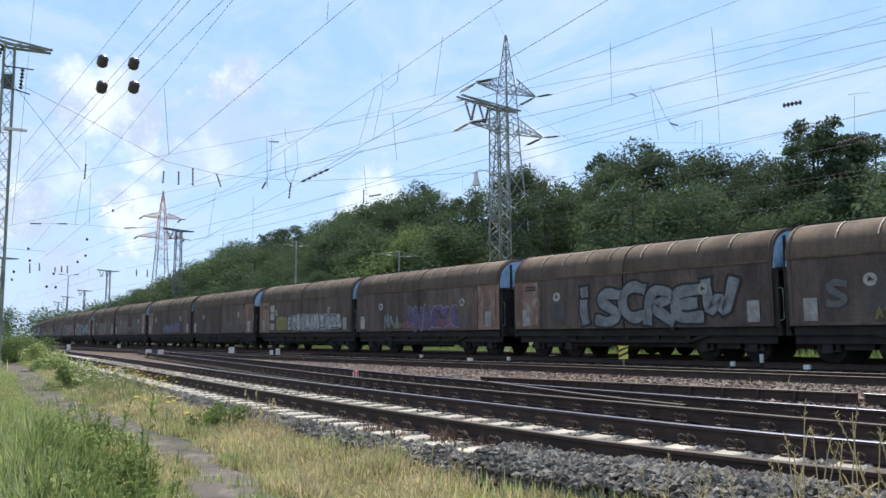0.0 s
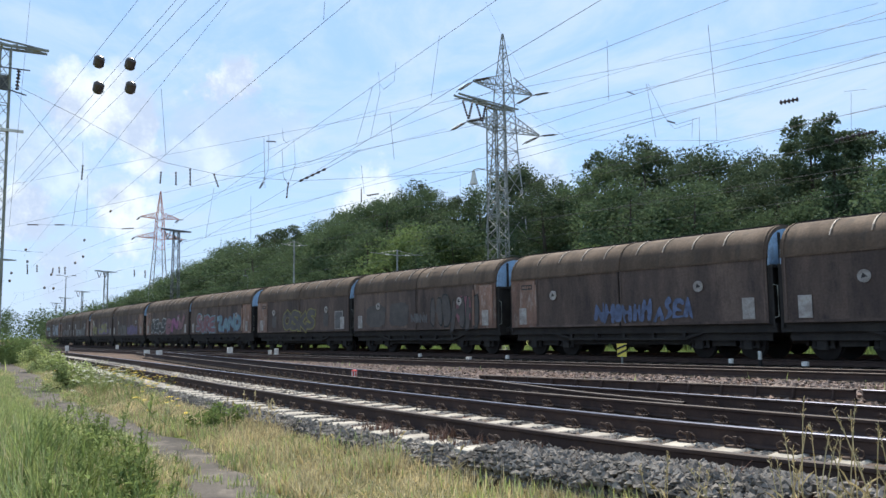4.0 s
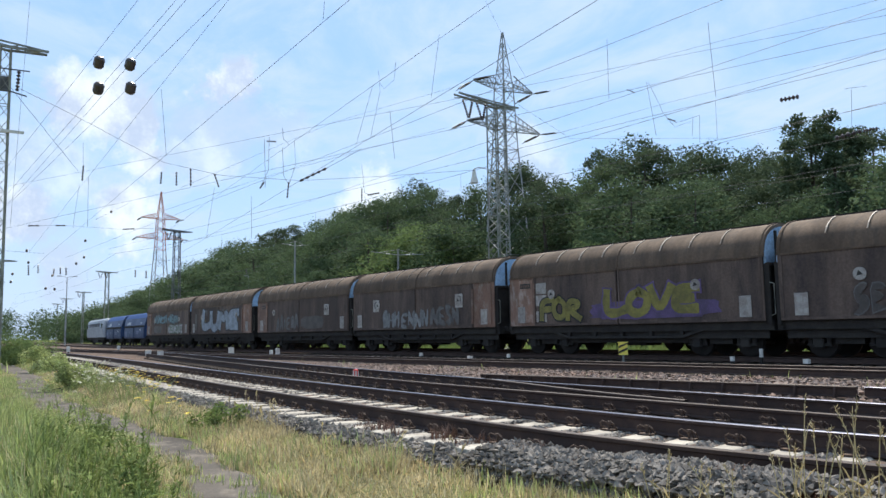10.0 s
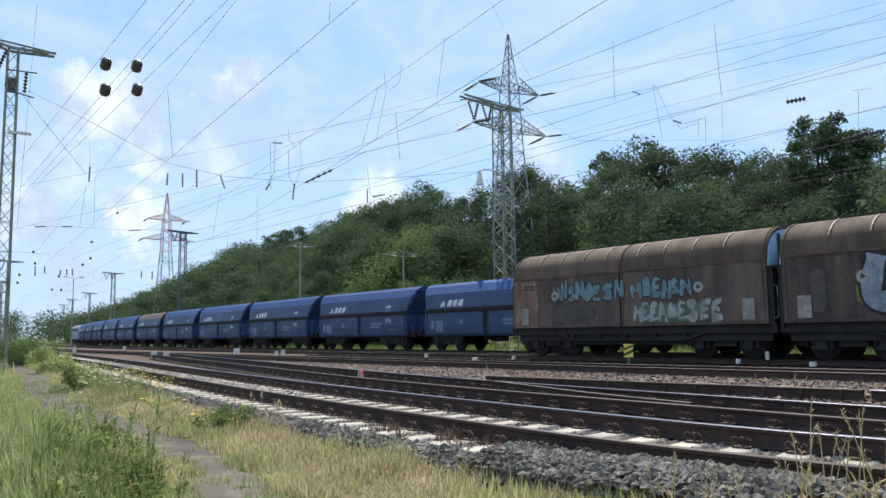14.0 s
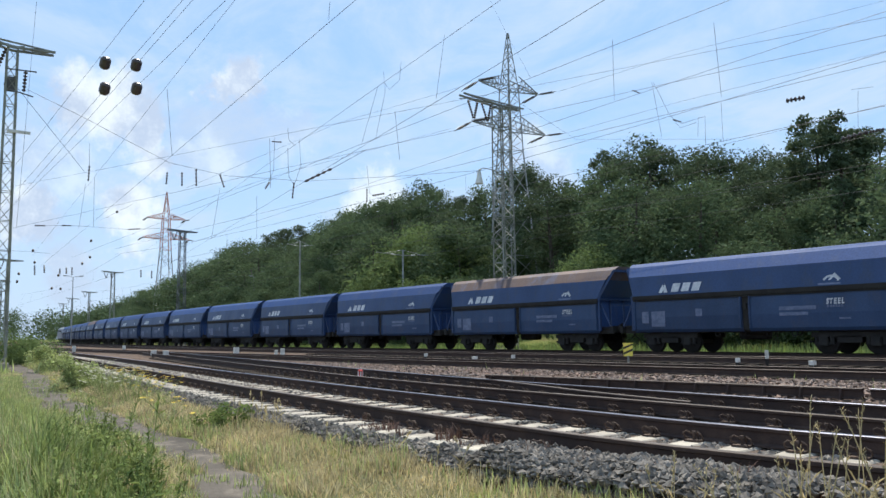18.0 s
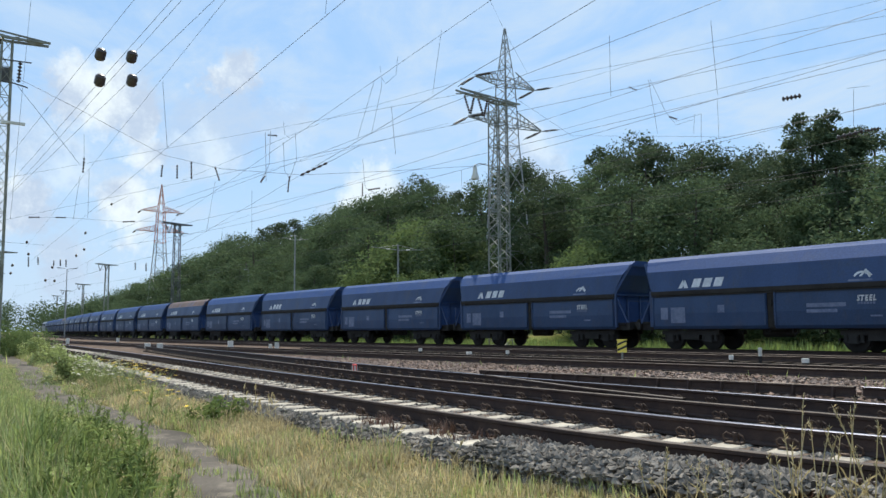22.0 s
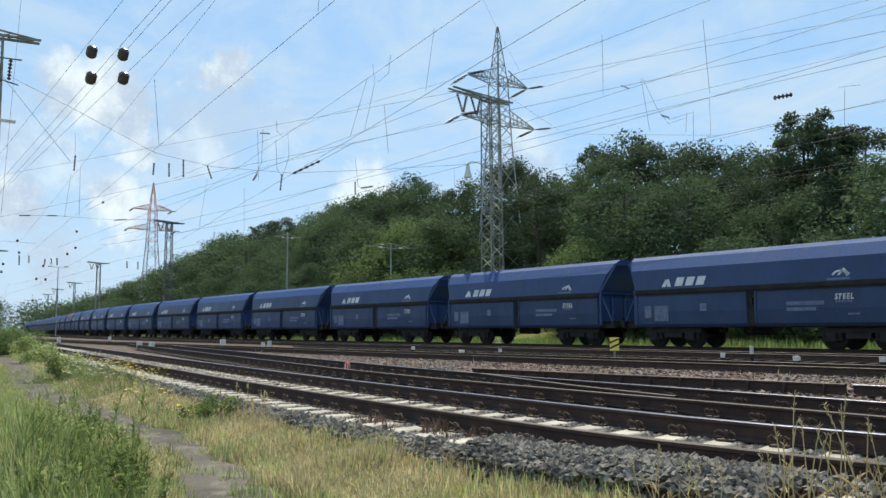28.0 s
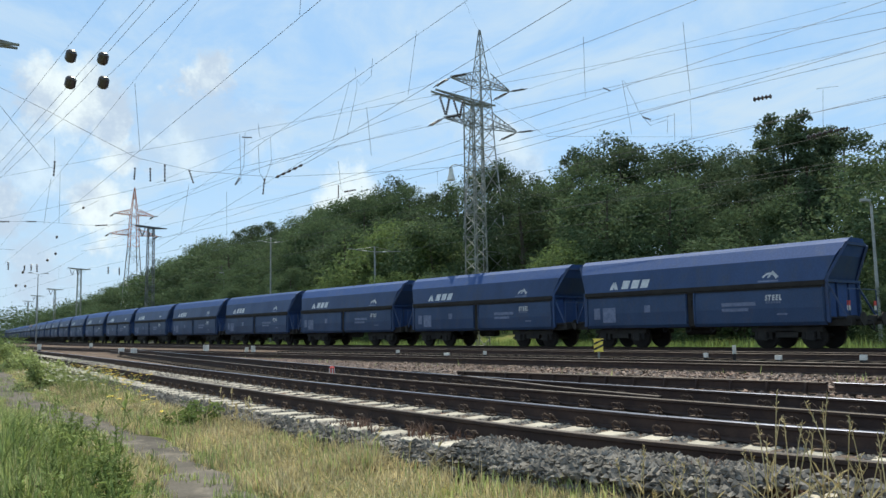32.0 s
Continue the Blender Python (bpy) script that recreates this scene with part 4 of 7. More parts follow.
# What is sprayed on the units, from the tail of the train forwards (0 is the last unit).
MARKS = {
    0: [("tag", "cyan", -3.4, 0.0, 2.15, 2.85, 1), ("tag", "cyan", 0.5, 3.0, 2.1, 2.8, 2), ("patch", "green", 0.4, 4.0, 1.25, 1.95, 3), ("tag", "white", 0.6, 3.8, 1.3, 1.95, 4, "green"), ("patch", "dim", -3.6, -1.2, 1.3, 2.0, 5)],
    1: [("word", "LUME", "sky", 0.1, 1.25, 1.5, 6.9, "black"), ("patch", "yellow", -3.6, -2.6, 1.6, 2.3, 6), ("patch", "yellow", 3.0, 3.6, 1.3, 2.3, 61), ("patch", "dim", -4.9, -4.4, 1.4, 2.8, 7), ("patch", "dim", -2.6, -2.2, 2.5, 3.0, 62), ("patch", "dim", 0.6, 1.1, 2.6, 3.0, 63), ("patch", "yellow", 0.3, 0.7, 1.8, 2.2, 64)],
    2: [("tag", "grey", -3.0, 0.0, 1.3, 2.1, 10, "dim"), ("patch", "dim", 0.2, 3.2, 1.3, 2.1, 9), ("plate", 3.4)],
    3: [("tag", "silver", -2.9, 0.9, 1.25, 2.1, 11, "dim"), ("tag", "grey", 1.2, 3.2, 1.3, 2.2, 111, "dim"), ("plate", -3.5), ("plate", 3.4)],
    4: [("word", "FOR", "yellow", -2.9, 1.3, 0.95, 2.2, "black"), ("word", "LOVE", "yellow", 1.4, 1.35, 1.05, 4.0, "violet"), ("patch", "violet", -1.6, 4.4, 1.3, 2.0, 12), ("papers", -4.9), ("papers", -4.0)],
    5: [("tag", "dim", -3.6, -0.8, 1.25, 2.2, 14, "grey"), ("tag", "violet", 0.1, 3.5, 1.25, 2.15, 141, "dim"), ("patch", "yellow", -1.2, -0.1, 1.25, 1.6, 142), ("patch", "violet", 0.0, 3.6, 1.22, 2.0, 143)],
    6: [("word", "KEAS", "black", -2.0, 1.3, 1.15, 3.9, "white"), ("word", "DNV", "rose", 2.5, 1.22, 1.32, 4.7, "black", 0.0, ("rose", "pink", "rose")), ("patch", "rose", 0.3, 1.5, 1.3, 2.1, 15), ("patch", "rose", 3.0, 4.4, 1.5, 2.2, 17)],
    7: [("word", "SURE", "rose", -2.5, 1.25, 1.3, 3.8, "cyan"), ("patch", "rose", -4.4, -0.5, 1.3, 2.2, 18), ("word", "ZAND", "cyan", 2.0, 1.3, 1.05, 4.2, "blue")],
    8: [("word", "OSKS", "dim", 0.0, 1.25, 1.15, 4.0, "yellow"), ("patch", "dim", -3.6, -3.0, 1.4, 2.3, 19), ("patch", "dim", 3.0, 3.6, 1.4, 2.3, 20), ("sheet", 4.75)],
    9: [("patch", "dim", -4.6, -2.6, 1.3, 2.5, 21), ("tag", "grey", -0.4, 0.9, 1.5, 1.95, 22, "dim"), ("patch", "dim", -2.4, -0.6, 1.3, 2.6, 23), ("patch", "rose", 3.1, 4.2, 1.4, 2.7, 24), ("tag", "dim", 1.3, 4.0, 1.25, 2.6, 25)],
    10: [("tag", "blue", -1.2, 2.9, 1.3, 2.0, 26, "dim")],
    11: [("patch", "dim", 0.5, 2.4, 1.25, 2.0, 27), ("tag", "dim", 0.6, 3.9, 1.25, 1.8, 28, "rose")],
    12: [("tag", "white", -1.8, 4.3, 1.3, 2.2, 29, "black"), ("patch", "silver", -1.9, 5.0, 1.2, 2.3, 30), ("patch", "yellow", -3.4, -1.8, 1.25, 2.2, 31), ("papers", -4.9), ("papers", -4.0)],
    13: [("tag", "silver", -3.0, -2.0, 1.3, 2.1, 32), ("tag", "violet", -1.0, 3.0, 1.25, 2.3, 33, "silver"), ("patch", "rose", -1.6, 3.4, 1.2, 1.7, 34), ("patch", "yellow", -2.2, -1.5, 1.25, 1.6, 35)],
    14: [("word", "iSCREW", "silver", 1.0, 1.25, 1.45, 6.9, "black"), ("patch", "dim", -3.6, -2.9, 1.3, 2.2, 36)],
    15: [("patch", "dim", -3.6, -2.9, 1.4, 2.7, 37), ("tag", "yellow", -3.3, -2.2, 1.3, 1.7, 38, "dim"), ("tag", "rose", -1.9, 0.6, 1.3, 2.3, 39, "dim"), ("word", "S", "grey", -4.3, 1.6, 0.9, 0.6, "")],
    16: [("tag", "white", -3.2, 3.6, 1.3, 2.05, 40, "dim")],
    17: [("tag", "violet", -2.0, 3.6, 1.3, 2.1, 41, "dim")],
}
N_BROWN = 18
BROWN = []
LETTERED = [k for k in MARKS]


# --- blue hopper wagon: length 12.8 between joints ---
H_PITCH = 12.8


def lay(s):
    """Lay a drawing onto the leaning upper side of a hopper."""
    s.v = [(x + (0.15 if x > 0 else -0.25), -(1.33 - 0.21 * (z - 2.42) / 0.88) - 0.006, z) for x, y, z in s.v]


def blue_meshes(roof):
    k = {}
    xl, xt = 5.35, 6.02      # half length at the ledge and at the top
    s = Shape()
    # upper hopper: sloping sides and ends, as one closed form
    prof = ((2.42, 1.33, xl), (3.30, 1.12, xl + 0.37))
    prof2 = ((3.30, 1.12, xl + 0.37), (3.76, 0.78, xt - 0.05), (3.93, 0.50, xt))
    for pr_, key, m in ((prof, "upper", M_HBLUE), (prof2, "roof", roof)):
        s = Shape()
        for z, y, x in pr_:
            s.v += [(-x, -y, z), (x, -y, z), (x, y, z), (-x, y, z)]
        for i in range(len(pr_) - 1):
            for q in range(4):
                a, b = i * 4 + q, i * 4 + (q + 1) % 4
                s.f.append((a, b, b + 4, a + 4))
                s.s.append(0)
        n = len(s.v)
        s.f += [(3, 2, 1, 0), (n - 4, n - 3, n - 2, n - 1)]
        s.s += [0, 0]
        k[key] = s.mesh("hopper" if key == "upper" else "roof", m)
    s = Shape()
    for sy in (-1, 1):
        a, b = sorted((sy * 1.25, sy * 1.37))
        s.box(-xl - 0.05, xl + 0.05, a, b, 2.27, 2.44, c=0.02)
        s.box(-xl, xl, a, b, 2.20, 2.245)
    k["ledge"] = s.mesh("ledge", M_UNDER)
    for h, (x0, x1) in (("l", (-xl, -0.14)), ("r", (0.14, xl))):
        s = Shape()
        q = [(1.32, 2.22), (1.36, 1.5), (1.32, 0.98), (1.24, 0.86), (1.18, 0.86), (1.26, 2.22)]
        s.prism_x([(-y, z) for y, z in q], x0, x1)
        k["door_" + h] = s.mesh("discharge_door", M_HLOW)
        s = Shape()
        s.prism_x([(y, z) for y, z in reversed(q)], x0, x1)
        k["fardoor_" + h] = s.mesh("discharge_door", M_HLOW)
    s = Shape()
    s.box(-0.03, 0.03, -1.385, -1.33, 1.0, 2.2, c=0.01)
    k["doorpost"] = s.mesh("door_post", M_HLOW)
    s = Shape()
    s.box(-xl + 0.1, xl - 0.1, -1.2, 1.2, 0.95, 2.3)
    s.box(-0.13, 0.13, -1.3, 1.3, 0.9, 2.3)
    s.box(-0.07, 0.07, -1.37, 1.37, 1.7, 1.95)
    k["core"] = s.mesh("inner_body", M_UNDER)
    s = Shape()
    for sy in (-1, 1):
        a, b = sorted((sy * 0.95, sy * 1.1))
        s.box(-xl - 0.75, xl + 0.75, a, b, 0.82, 1.08)
        for x in (-1.5, -0.4, 0.7, 1.7):
            s.tube([(x, sy * 1.1, 0.86), (x + 0.04, sy * 1.12, 0.70), (x + 0.13, sy * 1.12, 0.66), (x + 0.22, sy * 1.12, 0.72), (x + 0.24, sy * 1.1, 0.86)], [0.022] * 5, 6)
    s.box(-xl - 0.85, -xl - 0.7, -1.3, 1.3, 0.85, 1.15)
    s.box(xl + 0.7, xl + 0.85, -1.3, 1.3, 0.85, 1.15)
    s.tube([(-1.0, 0, 0.72), (0.2, 0, 0.72)], [0.2, 0.2], 10)
    k["under"] = s.mesh("underframe", M_UNDER)
    # end: sloping plate, corner posts, platform rail
    s = Shape()
    for sy in (-1, 1):
        s.bar((xl + 0.0, sy * 1.27, 2.4), (xt - 0.02, sy * 0.86, 3.70), 0.10)
        s.box(xl + 0.02, xl + 0.14, min(sy * 1.2, sy * 1.32), max(sy * 1.2, sy * 1.32), 0.95, 2.42)
        s.box(xl + 0.02, xl + 0.1, min(sy * 0.45, sy * 0.52), max(sy * 0.45, sy * 0.52), 1.1, 2.4)
        s.bar((xl + 0.7, sy * 1.2, 1.1), (xl + 0.05, sy * 1.2, 2.35), 0.06)
    s.box(xl + 0.0, xl + 0.16, -1.33, 1.33, 2.36, 2.46)
    s.bar((xt - 0.05, -0.8, 3.72), (xt - 0.05, 0.8, 3.72), 0.1)
    s.tube([(xl + 0.72, -1.2, 1.1), (xl + 0.72, -1.2, 2.1), (xl + 0.72, 1.2, 2.1), (xl + 0.72, 1.2, 1.1)], [0.02] * 4, 6)
    k["frame"] = s.mesh("end_frame", M_HBLUE)
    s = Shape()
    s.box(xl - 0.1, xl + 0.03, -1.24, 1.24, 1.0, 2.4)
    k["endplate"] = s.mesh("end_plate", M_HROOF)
    s = Shape()
    s.box(xl + 0.05, xl + 0.8, -1.2, 1.2, 1.1, 1.14)
    k["step"] = s.mesh("end_platform", M_UNDER)
    # white badge: a notched triangle, then three heavy slanted blocks
    y, z0 = -1.293, 2.60
    s = Shape()
    s.poly([(-3.78, y, z0 - 0.06), (-3.60, y, z0 - 0.06), (-3.55, y, z0 + 0.06), (-3.50, y, z0 - 0.06), (-3.32, y, z0 - 0.06), (-3.40, y, z0 + 0.12), (-3.50, y, z0 + 0.30), (-3.55, y, z0 + 0.18), (-3.60, y, z0 + 0.30), (-3.70, y, z0 + 0.12)])
    lay(s)
    k["badge"] = s.mesh("badge", M_LOGO)
    k["blocks"] = []
    slab = ((.09, .36), (.46, .36), (.37, 0.0), (.0, 0.0))
    for x, form in ((-3.16, slab), (-2.66, slab), (-2.16, slab)):
        s = Shape()
        s.poly([(x + u, y, z0 - 0.05 + v) for u, v in form[::-1]])
        lay(s)
        k["blocks"].append(s.mesh("badge_block", M_LOGO))
    # bird-like sign: a bowed stroke with two wings, over a bar
    s = Shape()
    arc = [(3.2 + 0.33 * math.cos(radians(q)), y, 2.50 + 0.33 * math.sin(radians(q))) for q in range(20, 151, 13)]
    arc += [(3.2 + 0.26 * math.cos(radians(q)), y, 2.50 + 0.26 * math.sin(radians(q))) for q in range(150, 19, -13)]
    s.poly(arc)
    s.poly([(3.10, y, 2.64), (3.32, y, 2.90), (3.56, y, 2.66), (3.46, y, 2.64), (3.32, y, 2.80), (3.20, y, 2.64)])
    lay(s)
    k["sign"] = s.mesh("company_sign", M_LOGO)
    s = Shape()
    s.poly([(2.75, y, 2.48), (3.55, y, 2.48), (3.55, y, 2.545), (2.75, y, 2.545)])
    lay(s)
    k["signbar"] = s.mesh("sign_bar", M_LOGO_DIM)
    yl = -1.366
    k["stencil"] = []
    for x0, x1, za, zb in ((-4.9, -4.55, 1.25, 1.75), (-4.4, -3.7, 1.1, 1.75), (-2.2, -1.9, 1.5, 1.8), (1.4, 2.8, 1.62, 1.76), (1.4, 2.5, 1.42, 1.54), (3.6, 4.0, 1.25, 1.31)):
        s = Shape()
        s.poly([(x0, yl, za), (x1, yl, za), (x1, yl, zb), (x0, yl, zb)])
        k["stencil"].append(s.mesh("stencilled_field", M_LOGO_DIM))
    s = Shape()
    for i in range(6):
        s.poly([(3.2 + i * 0.1, yl, 1.68), (3.27 + i * 0.1, yl, 1.68), (3.27 + i * 0.1, yl, 1.76), (3.2 + i * 0.1, yl, 1.76)])
    k["strap"] = s.mesh("strapline", M_LOGO_DIM)
    return k


def blue_wagon(k, label, steel=True, tail=False):
    w = thing("hopper_wagon", label, "railway wagon", "blue hopper train")
    part("inner_body", k["core"], None, w)
    part("hopper", k["upper"], None, w)
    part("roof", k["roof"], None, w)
    part("ledge", k["ledge"], None, w)
    for h in "lr":
        d = part("discharge_door", k["door_" + h], None, w)
        for x in (0.2, 5.29):
            part("door_post", k["doorpost"], None, d, at=Matrix.Translation((x if h == "r" else -x, 0, 0)))
        part("discharge_door", k["fardoor_" + h], None, w)
    part("underframe", k["under"], None, w)
    flip = Matrix.Rotation(math.pi, 4, "Z")
    for m in (Matrix(), flip):
        part("end_frame", k["frame"], None, w, at=m)
        part("end_plate", k["endplate"], None, w, at=m)
        part("end_platform", k["step"], None, w, at=m)
    add_bogies(w, (-3.75, 3.75))
    add_buffers(w, 6.0)
    bd = part("badge", k["badge"], None, w, "white company badge of plain blocks")
    for m in k["blocks"]:
        part("badge_block", m, None, bd)
    sg = part("company_sign", k["sign"], None, w, "white bowed company sign")
    part("sign_bar", k["signbar"], None, sg)
    for m in k["stencil"]:
        part("stencilled_field", m, None, w)
    if steel:
        write(w, "letter", "STEEL", M_LOGO, 3.5, -1.368, 1.80, 0.27, 0.64, 0.2, 0.045)
        part("strapline", k["strap"], None, w)
    if tail:
        for sy in (-1.12, 1.12):
            s = Shape()
            s.box(6.05, 6.07, sy - 0.12, sy + 0.12, 1.35, 1.52)
            s.box(6.05, 6.07, sy - 0.12, sy + 0.12, 1.52, 1.69, slot=1)
            part("tail_board", s, (M_WHITE, M_RED), w, "red and white tail board")
    return w


def locomotive():
    w = thing("locomotive", "pale grey electric locomotive at the head of the train", "locomotive", "blue hopper train")
    s = Shape()
    ring = [(-1.45, 1.1), (1.45, 1.1), (1.5, 2.6), (1.3, 3.6), (0.9, 3.85), (-0.9, 3.85), (-1.3, 3.6), (-1.5, 2.6)]
    xs = [(-9.3, 0.82, 0.0), (-9.0, 0.95, 0.0), (-8.4, 1.0, 0.0), (8.4, 1.0, 0.0), (9.0, 0.95, 0.0), (9.3, 0.82, 0.0)]
    n = len(ring)
    for x, k, _ in xs:
        s.v += [(x, y * k, 1.1 + (z - 1.1) * (0.5 + 0.5 * k)) for y, z in ring]
    for i in range(len(xs) - 1):
        for q in range(n):
            a, b = i * n + q, i * n + (q + 1) % n
            s.f.append((a, b, b + n, a + n))
            s.s.append(0)
    s.f += [tuple(reversed(range(n))), tuple(range((len(xs) - 1) * n, len(xs) * n))]
    s.s += [0, 0]
    part("body", s, M_LOCO, w)
    for e in (-1, 1):
        s = Shape()
        s.box(min(e * 9.12, e * 9.26), max(e * 9.12, e * 9.26), -1.05, 1.05, 2.5, 3.2)
        part("windscreen", s, M_GLASS, w)
        s = Shape()
        s.box(min(e * 7.2, e * 8.1), max(e * 7.2, e * 8.1), -1.53, 1.53, 2.45, 3.1)
        part("side_window", s, M_GLASS, w)
    s = Shape()
    for x in (-4.5, -1.5, 1.5, 4.5):
        s.box(x - 1.0, x + 1.0, -1.54, 1.54, 2.7, 3.2)
    part("vent_grille", s, M_MASTDARK, w)
    s = Shape()
    for sy in (-0.6, 0.6):
        s.bar((-6.5, sy, 3.95), (-5.0, sy, 4.02), 0.08)
        s.bar((-5.0, sy, 4.02), (-6.3, sy, 4.12), 0.06)
    s.bar((-6.3, -0.9, 4.14), (-6.3, 0.9, 4.14), 0.08)
    part("pantograph", s, M_MASTDARK, w)
    s = Shape()
    s.box(-9.0, 9.0, -1.3, 1.3, 0.75, 1.1)
    s.box(-2.6, 2.6, -1.2, 1.2, 0.35, 0.8)
    part("underframe", s, M_UNDER, w)
    add_bogies(w, (-5.6, 5.6))
    add_buffers(w, 9.35)
    return w


BLUE_K = blue_meshes(M_HROOF)
RUST_K = blue_meshes(M_HRUST)


# ---- masts, pylons and wires ----
def lattice(s, base, top, w0, w1, n, leg=0.1, brace=0.05, turn=0.0, slot=0, depth=None):
    """A four-legged braced tower between two heights, standing at base (x, y, z)."""
    bx, by, z0 = base
    d0, d1 = depth or (w0, w1)
    R = Matrix.Rotation(turn, 2)

    def corner(k, i):
        f = i / n
        w, d = w0 + (w1 - w0) * f, d0 + (d1 - d0) * f
        q = R @ Vector(((-1, 1, 1, -1)[k] * w / 2, (-1, -1, 1, 1)[k] * d / 2))
        return Vector((bx + q.x, by + q.y, z0 + (top - z0) * f))

    for k in range(4):
        s.bar(corner(k, 0), corner(k, n), leg, slot=slot)
        for i in range(n):
            a, b = (k, (k + 1) % 4) if i % 2 == 0 else ((k + 1) % 4, k)
            s.bar(corner(a, i), corner(b, i + 1), brace, slot=slot)
        for i in range(0, n + 1, 2):
            s.bar(corner(k, i), corner((k + 1) % 4, i), brace, slot=slot)


def insulator(s, a, b, r=0.1, n=6, slot=0):
    """A string of sheds between two points."""
    a, b = Vector(a), Vector(b)
    path, rad = [], []
    for i in range(n):
        for f, k in ((0.0, 0.35), (0.3, 1.0), (0.55, 1.0), (0.8, 0.35)):
            path.append(a.lerp(b, (i + f) / n))
            rad.append(r * k)
    s.tube(path, rad, 8, slot)


def power_pylon(x, y, z, scale, turn, label, upper):
    """A tall tapered lattice tower with two pairs of crossarms."""
    t = thing("power_pylon", label, "power pylon", "power line pylons", at=Matrix.Translation((x, y, z)) @ Matrix.Rotation(turn, 4, "Z") @ Matrix.Diagonal((scale, scale, scale, 1)))
    s = Shape()
    lattice(s, (0, 0, 0), 21.0, 4.6, 2.0, 9, 0.15, 0.07)
    part("tower_body", s, M_GALV, t)
    s = Shape()
    lattice(s, (0, 0, 21.0), 28.0, 2.0, 1.5, 6, 0.12, 0.06)
    lattice(s, (0, 0, 28.0), 34.6, 1.5, 0.12, 6, 0.10, 0.055)
    part("tower_top", s, upper, t)
    for z0, reach, h in ((23.55, 5.4, 1.5), (28.2, 4.4, 1.3)):
        for e in (-1, 1):
            s = Shape()
            tip = Vector((e * reach, 0, z0 + 0.1))
            for d in (-0.8, 0.8):
                s.bar((e * 0.8, d, z0), tip, 0.1)
                s.bar((e * 0.8, d, z0 + h), tip + Vector((0, 0, 0.12)), 0.09)
                for i in range(6):
                    f0, f1 = i / 6, (i + 1) / 6
                    a = Vector((e * 0.8, d, z0)).lerp(tip, f0)
                    b = Vector((e * 0.8, d, z0 + h)).lerp(tip, f1)
                    c = Vector((e * 0.8, d, z0)).lerp(tip, f1)
                    s.bar(a, b, 0.06)
                    s.bar(b, c, 0.05)
            for i in range(1, 5):
                a, b = Vector((e * 0.8, -0.8, z0)).lerp(tip, i / 5), Vector((e * 0.8, 0.8, z0)).lerp(tip, (i + 0.5) / 5)
                s.bar(a, b, 0.05)
            part("crossarm", s, upper if upper is M_ORANGE else M_GALV, t)
            for f in (1.0,):
                s = Shape()
                px = e * (0.8 + (reach - 0.8) * f)
                for d in (-1, 1):
                    for w in (-0.12, 0.12):
                        s.bar((px, d * 0.1, z0 + 0.05), (px + w, d * 0.6, z0 + 0.0), 0.06)
                        insulator(s, (px + w, d * 0.6, z0 + 0.0), (px + w, d * 2.5, z0 - 0.24), 0.09, 9)
                    s.bar((px, d * 2.45, z0 - 0.23), (px, d * 3.0, z0 - 0.32), 0.05)
                part("insulator_string", s, M_INSUL, t)
    return t


PYL_TURN = radians(92)
power_pylon(-65.0, 54.7, -0.2, 1.0, PYL_TURN, "tall grey lattice power pylon with two pairs of crossarms", M_GALV)
power_pylon(-183.4, 50.0, 0.0, 1.0, PYL_TURN, "grey lattice power pylon with a red-painted top", M_ORANGE)


def gantry_mast(x, y, top, label, arm, steel, w0=0.95, w1=0.6, n=16, strings=2, base_z=-0.45, arm_z=None, leg=0.085):
    """A square lattice overhead-line mast with a light head arm and hanging insulators."""
    t = thing("overhead_line_mast", label, "overhead line mast", "overhead line masts", at=Matrix.Translation((x, y, 0)))
    s = Shape()
    lattice(s, (0, 0, base_z), top, w0, w1, n, leg, leg * 0.5)
    part("mast", s, steel, t)
    s = Shape()
    s.box(-w0 * 0.7, w0 * 0.7, -w0 * 0.7, w0 * 0.7, base_z - 0.2, base_z + 0.35, c=0.05)
    part("footing", s, M_SLEEPER, t, "concrete footing")
    s = Shape()
    z = arm_z or top
    lo, hi = arm
    for d in (-0.25, 0.25):
        s.bar((d, lo, z + 0.35), (d, 0, z), 0.1)
        s.bar((d, 0, z), (d, hi, z + 0.1), 0.1)
        s.bar((d, lo, z + 0.35), (d, hi, z + 0.1), 0.07)
    k = int((hi - lo) / 0.6)
    for i in range(k):
        a, b = lo + (hi - lo) * i / k, lo + (hi - lo) * (i + 1) / k
        s.bar((-0.25, a, z + 0.12), (0.25, b, z + 0.12), 0.05)
    part("head_arm", s, steel, t)
    for i in range(strings):
        s = Shape()
        yy = lo + 0.5 + i * 1.1
        insulator(s, (0.0, yy, z), (0.1, yy + 0.35, z - 1.15), 0.09, 7)
        insulator(s, (0.0, yy + 0.75, z), (0.1, yy + 0.38, z - 1.15), 0.09, 7)
        part("insulator_string", s, M_INSUL, t)
    return t


gantry_mast(-38.5, 31.7, 15.6, "tall grey lattice overhead line mast with a head arm", (-3.2, 1.7), M_MASTGREY, 1.05, 0.85, 22)
gantry_mast(-39.9, 3.75, 14.3, "tall dark lattice overhead line mast beside the path", (-1.5, 1.75), M_MASTGREY, 0.56, 0.42, 22, strings=1, leg=0.055)


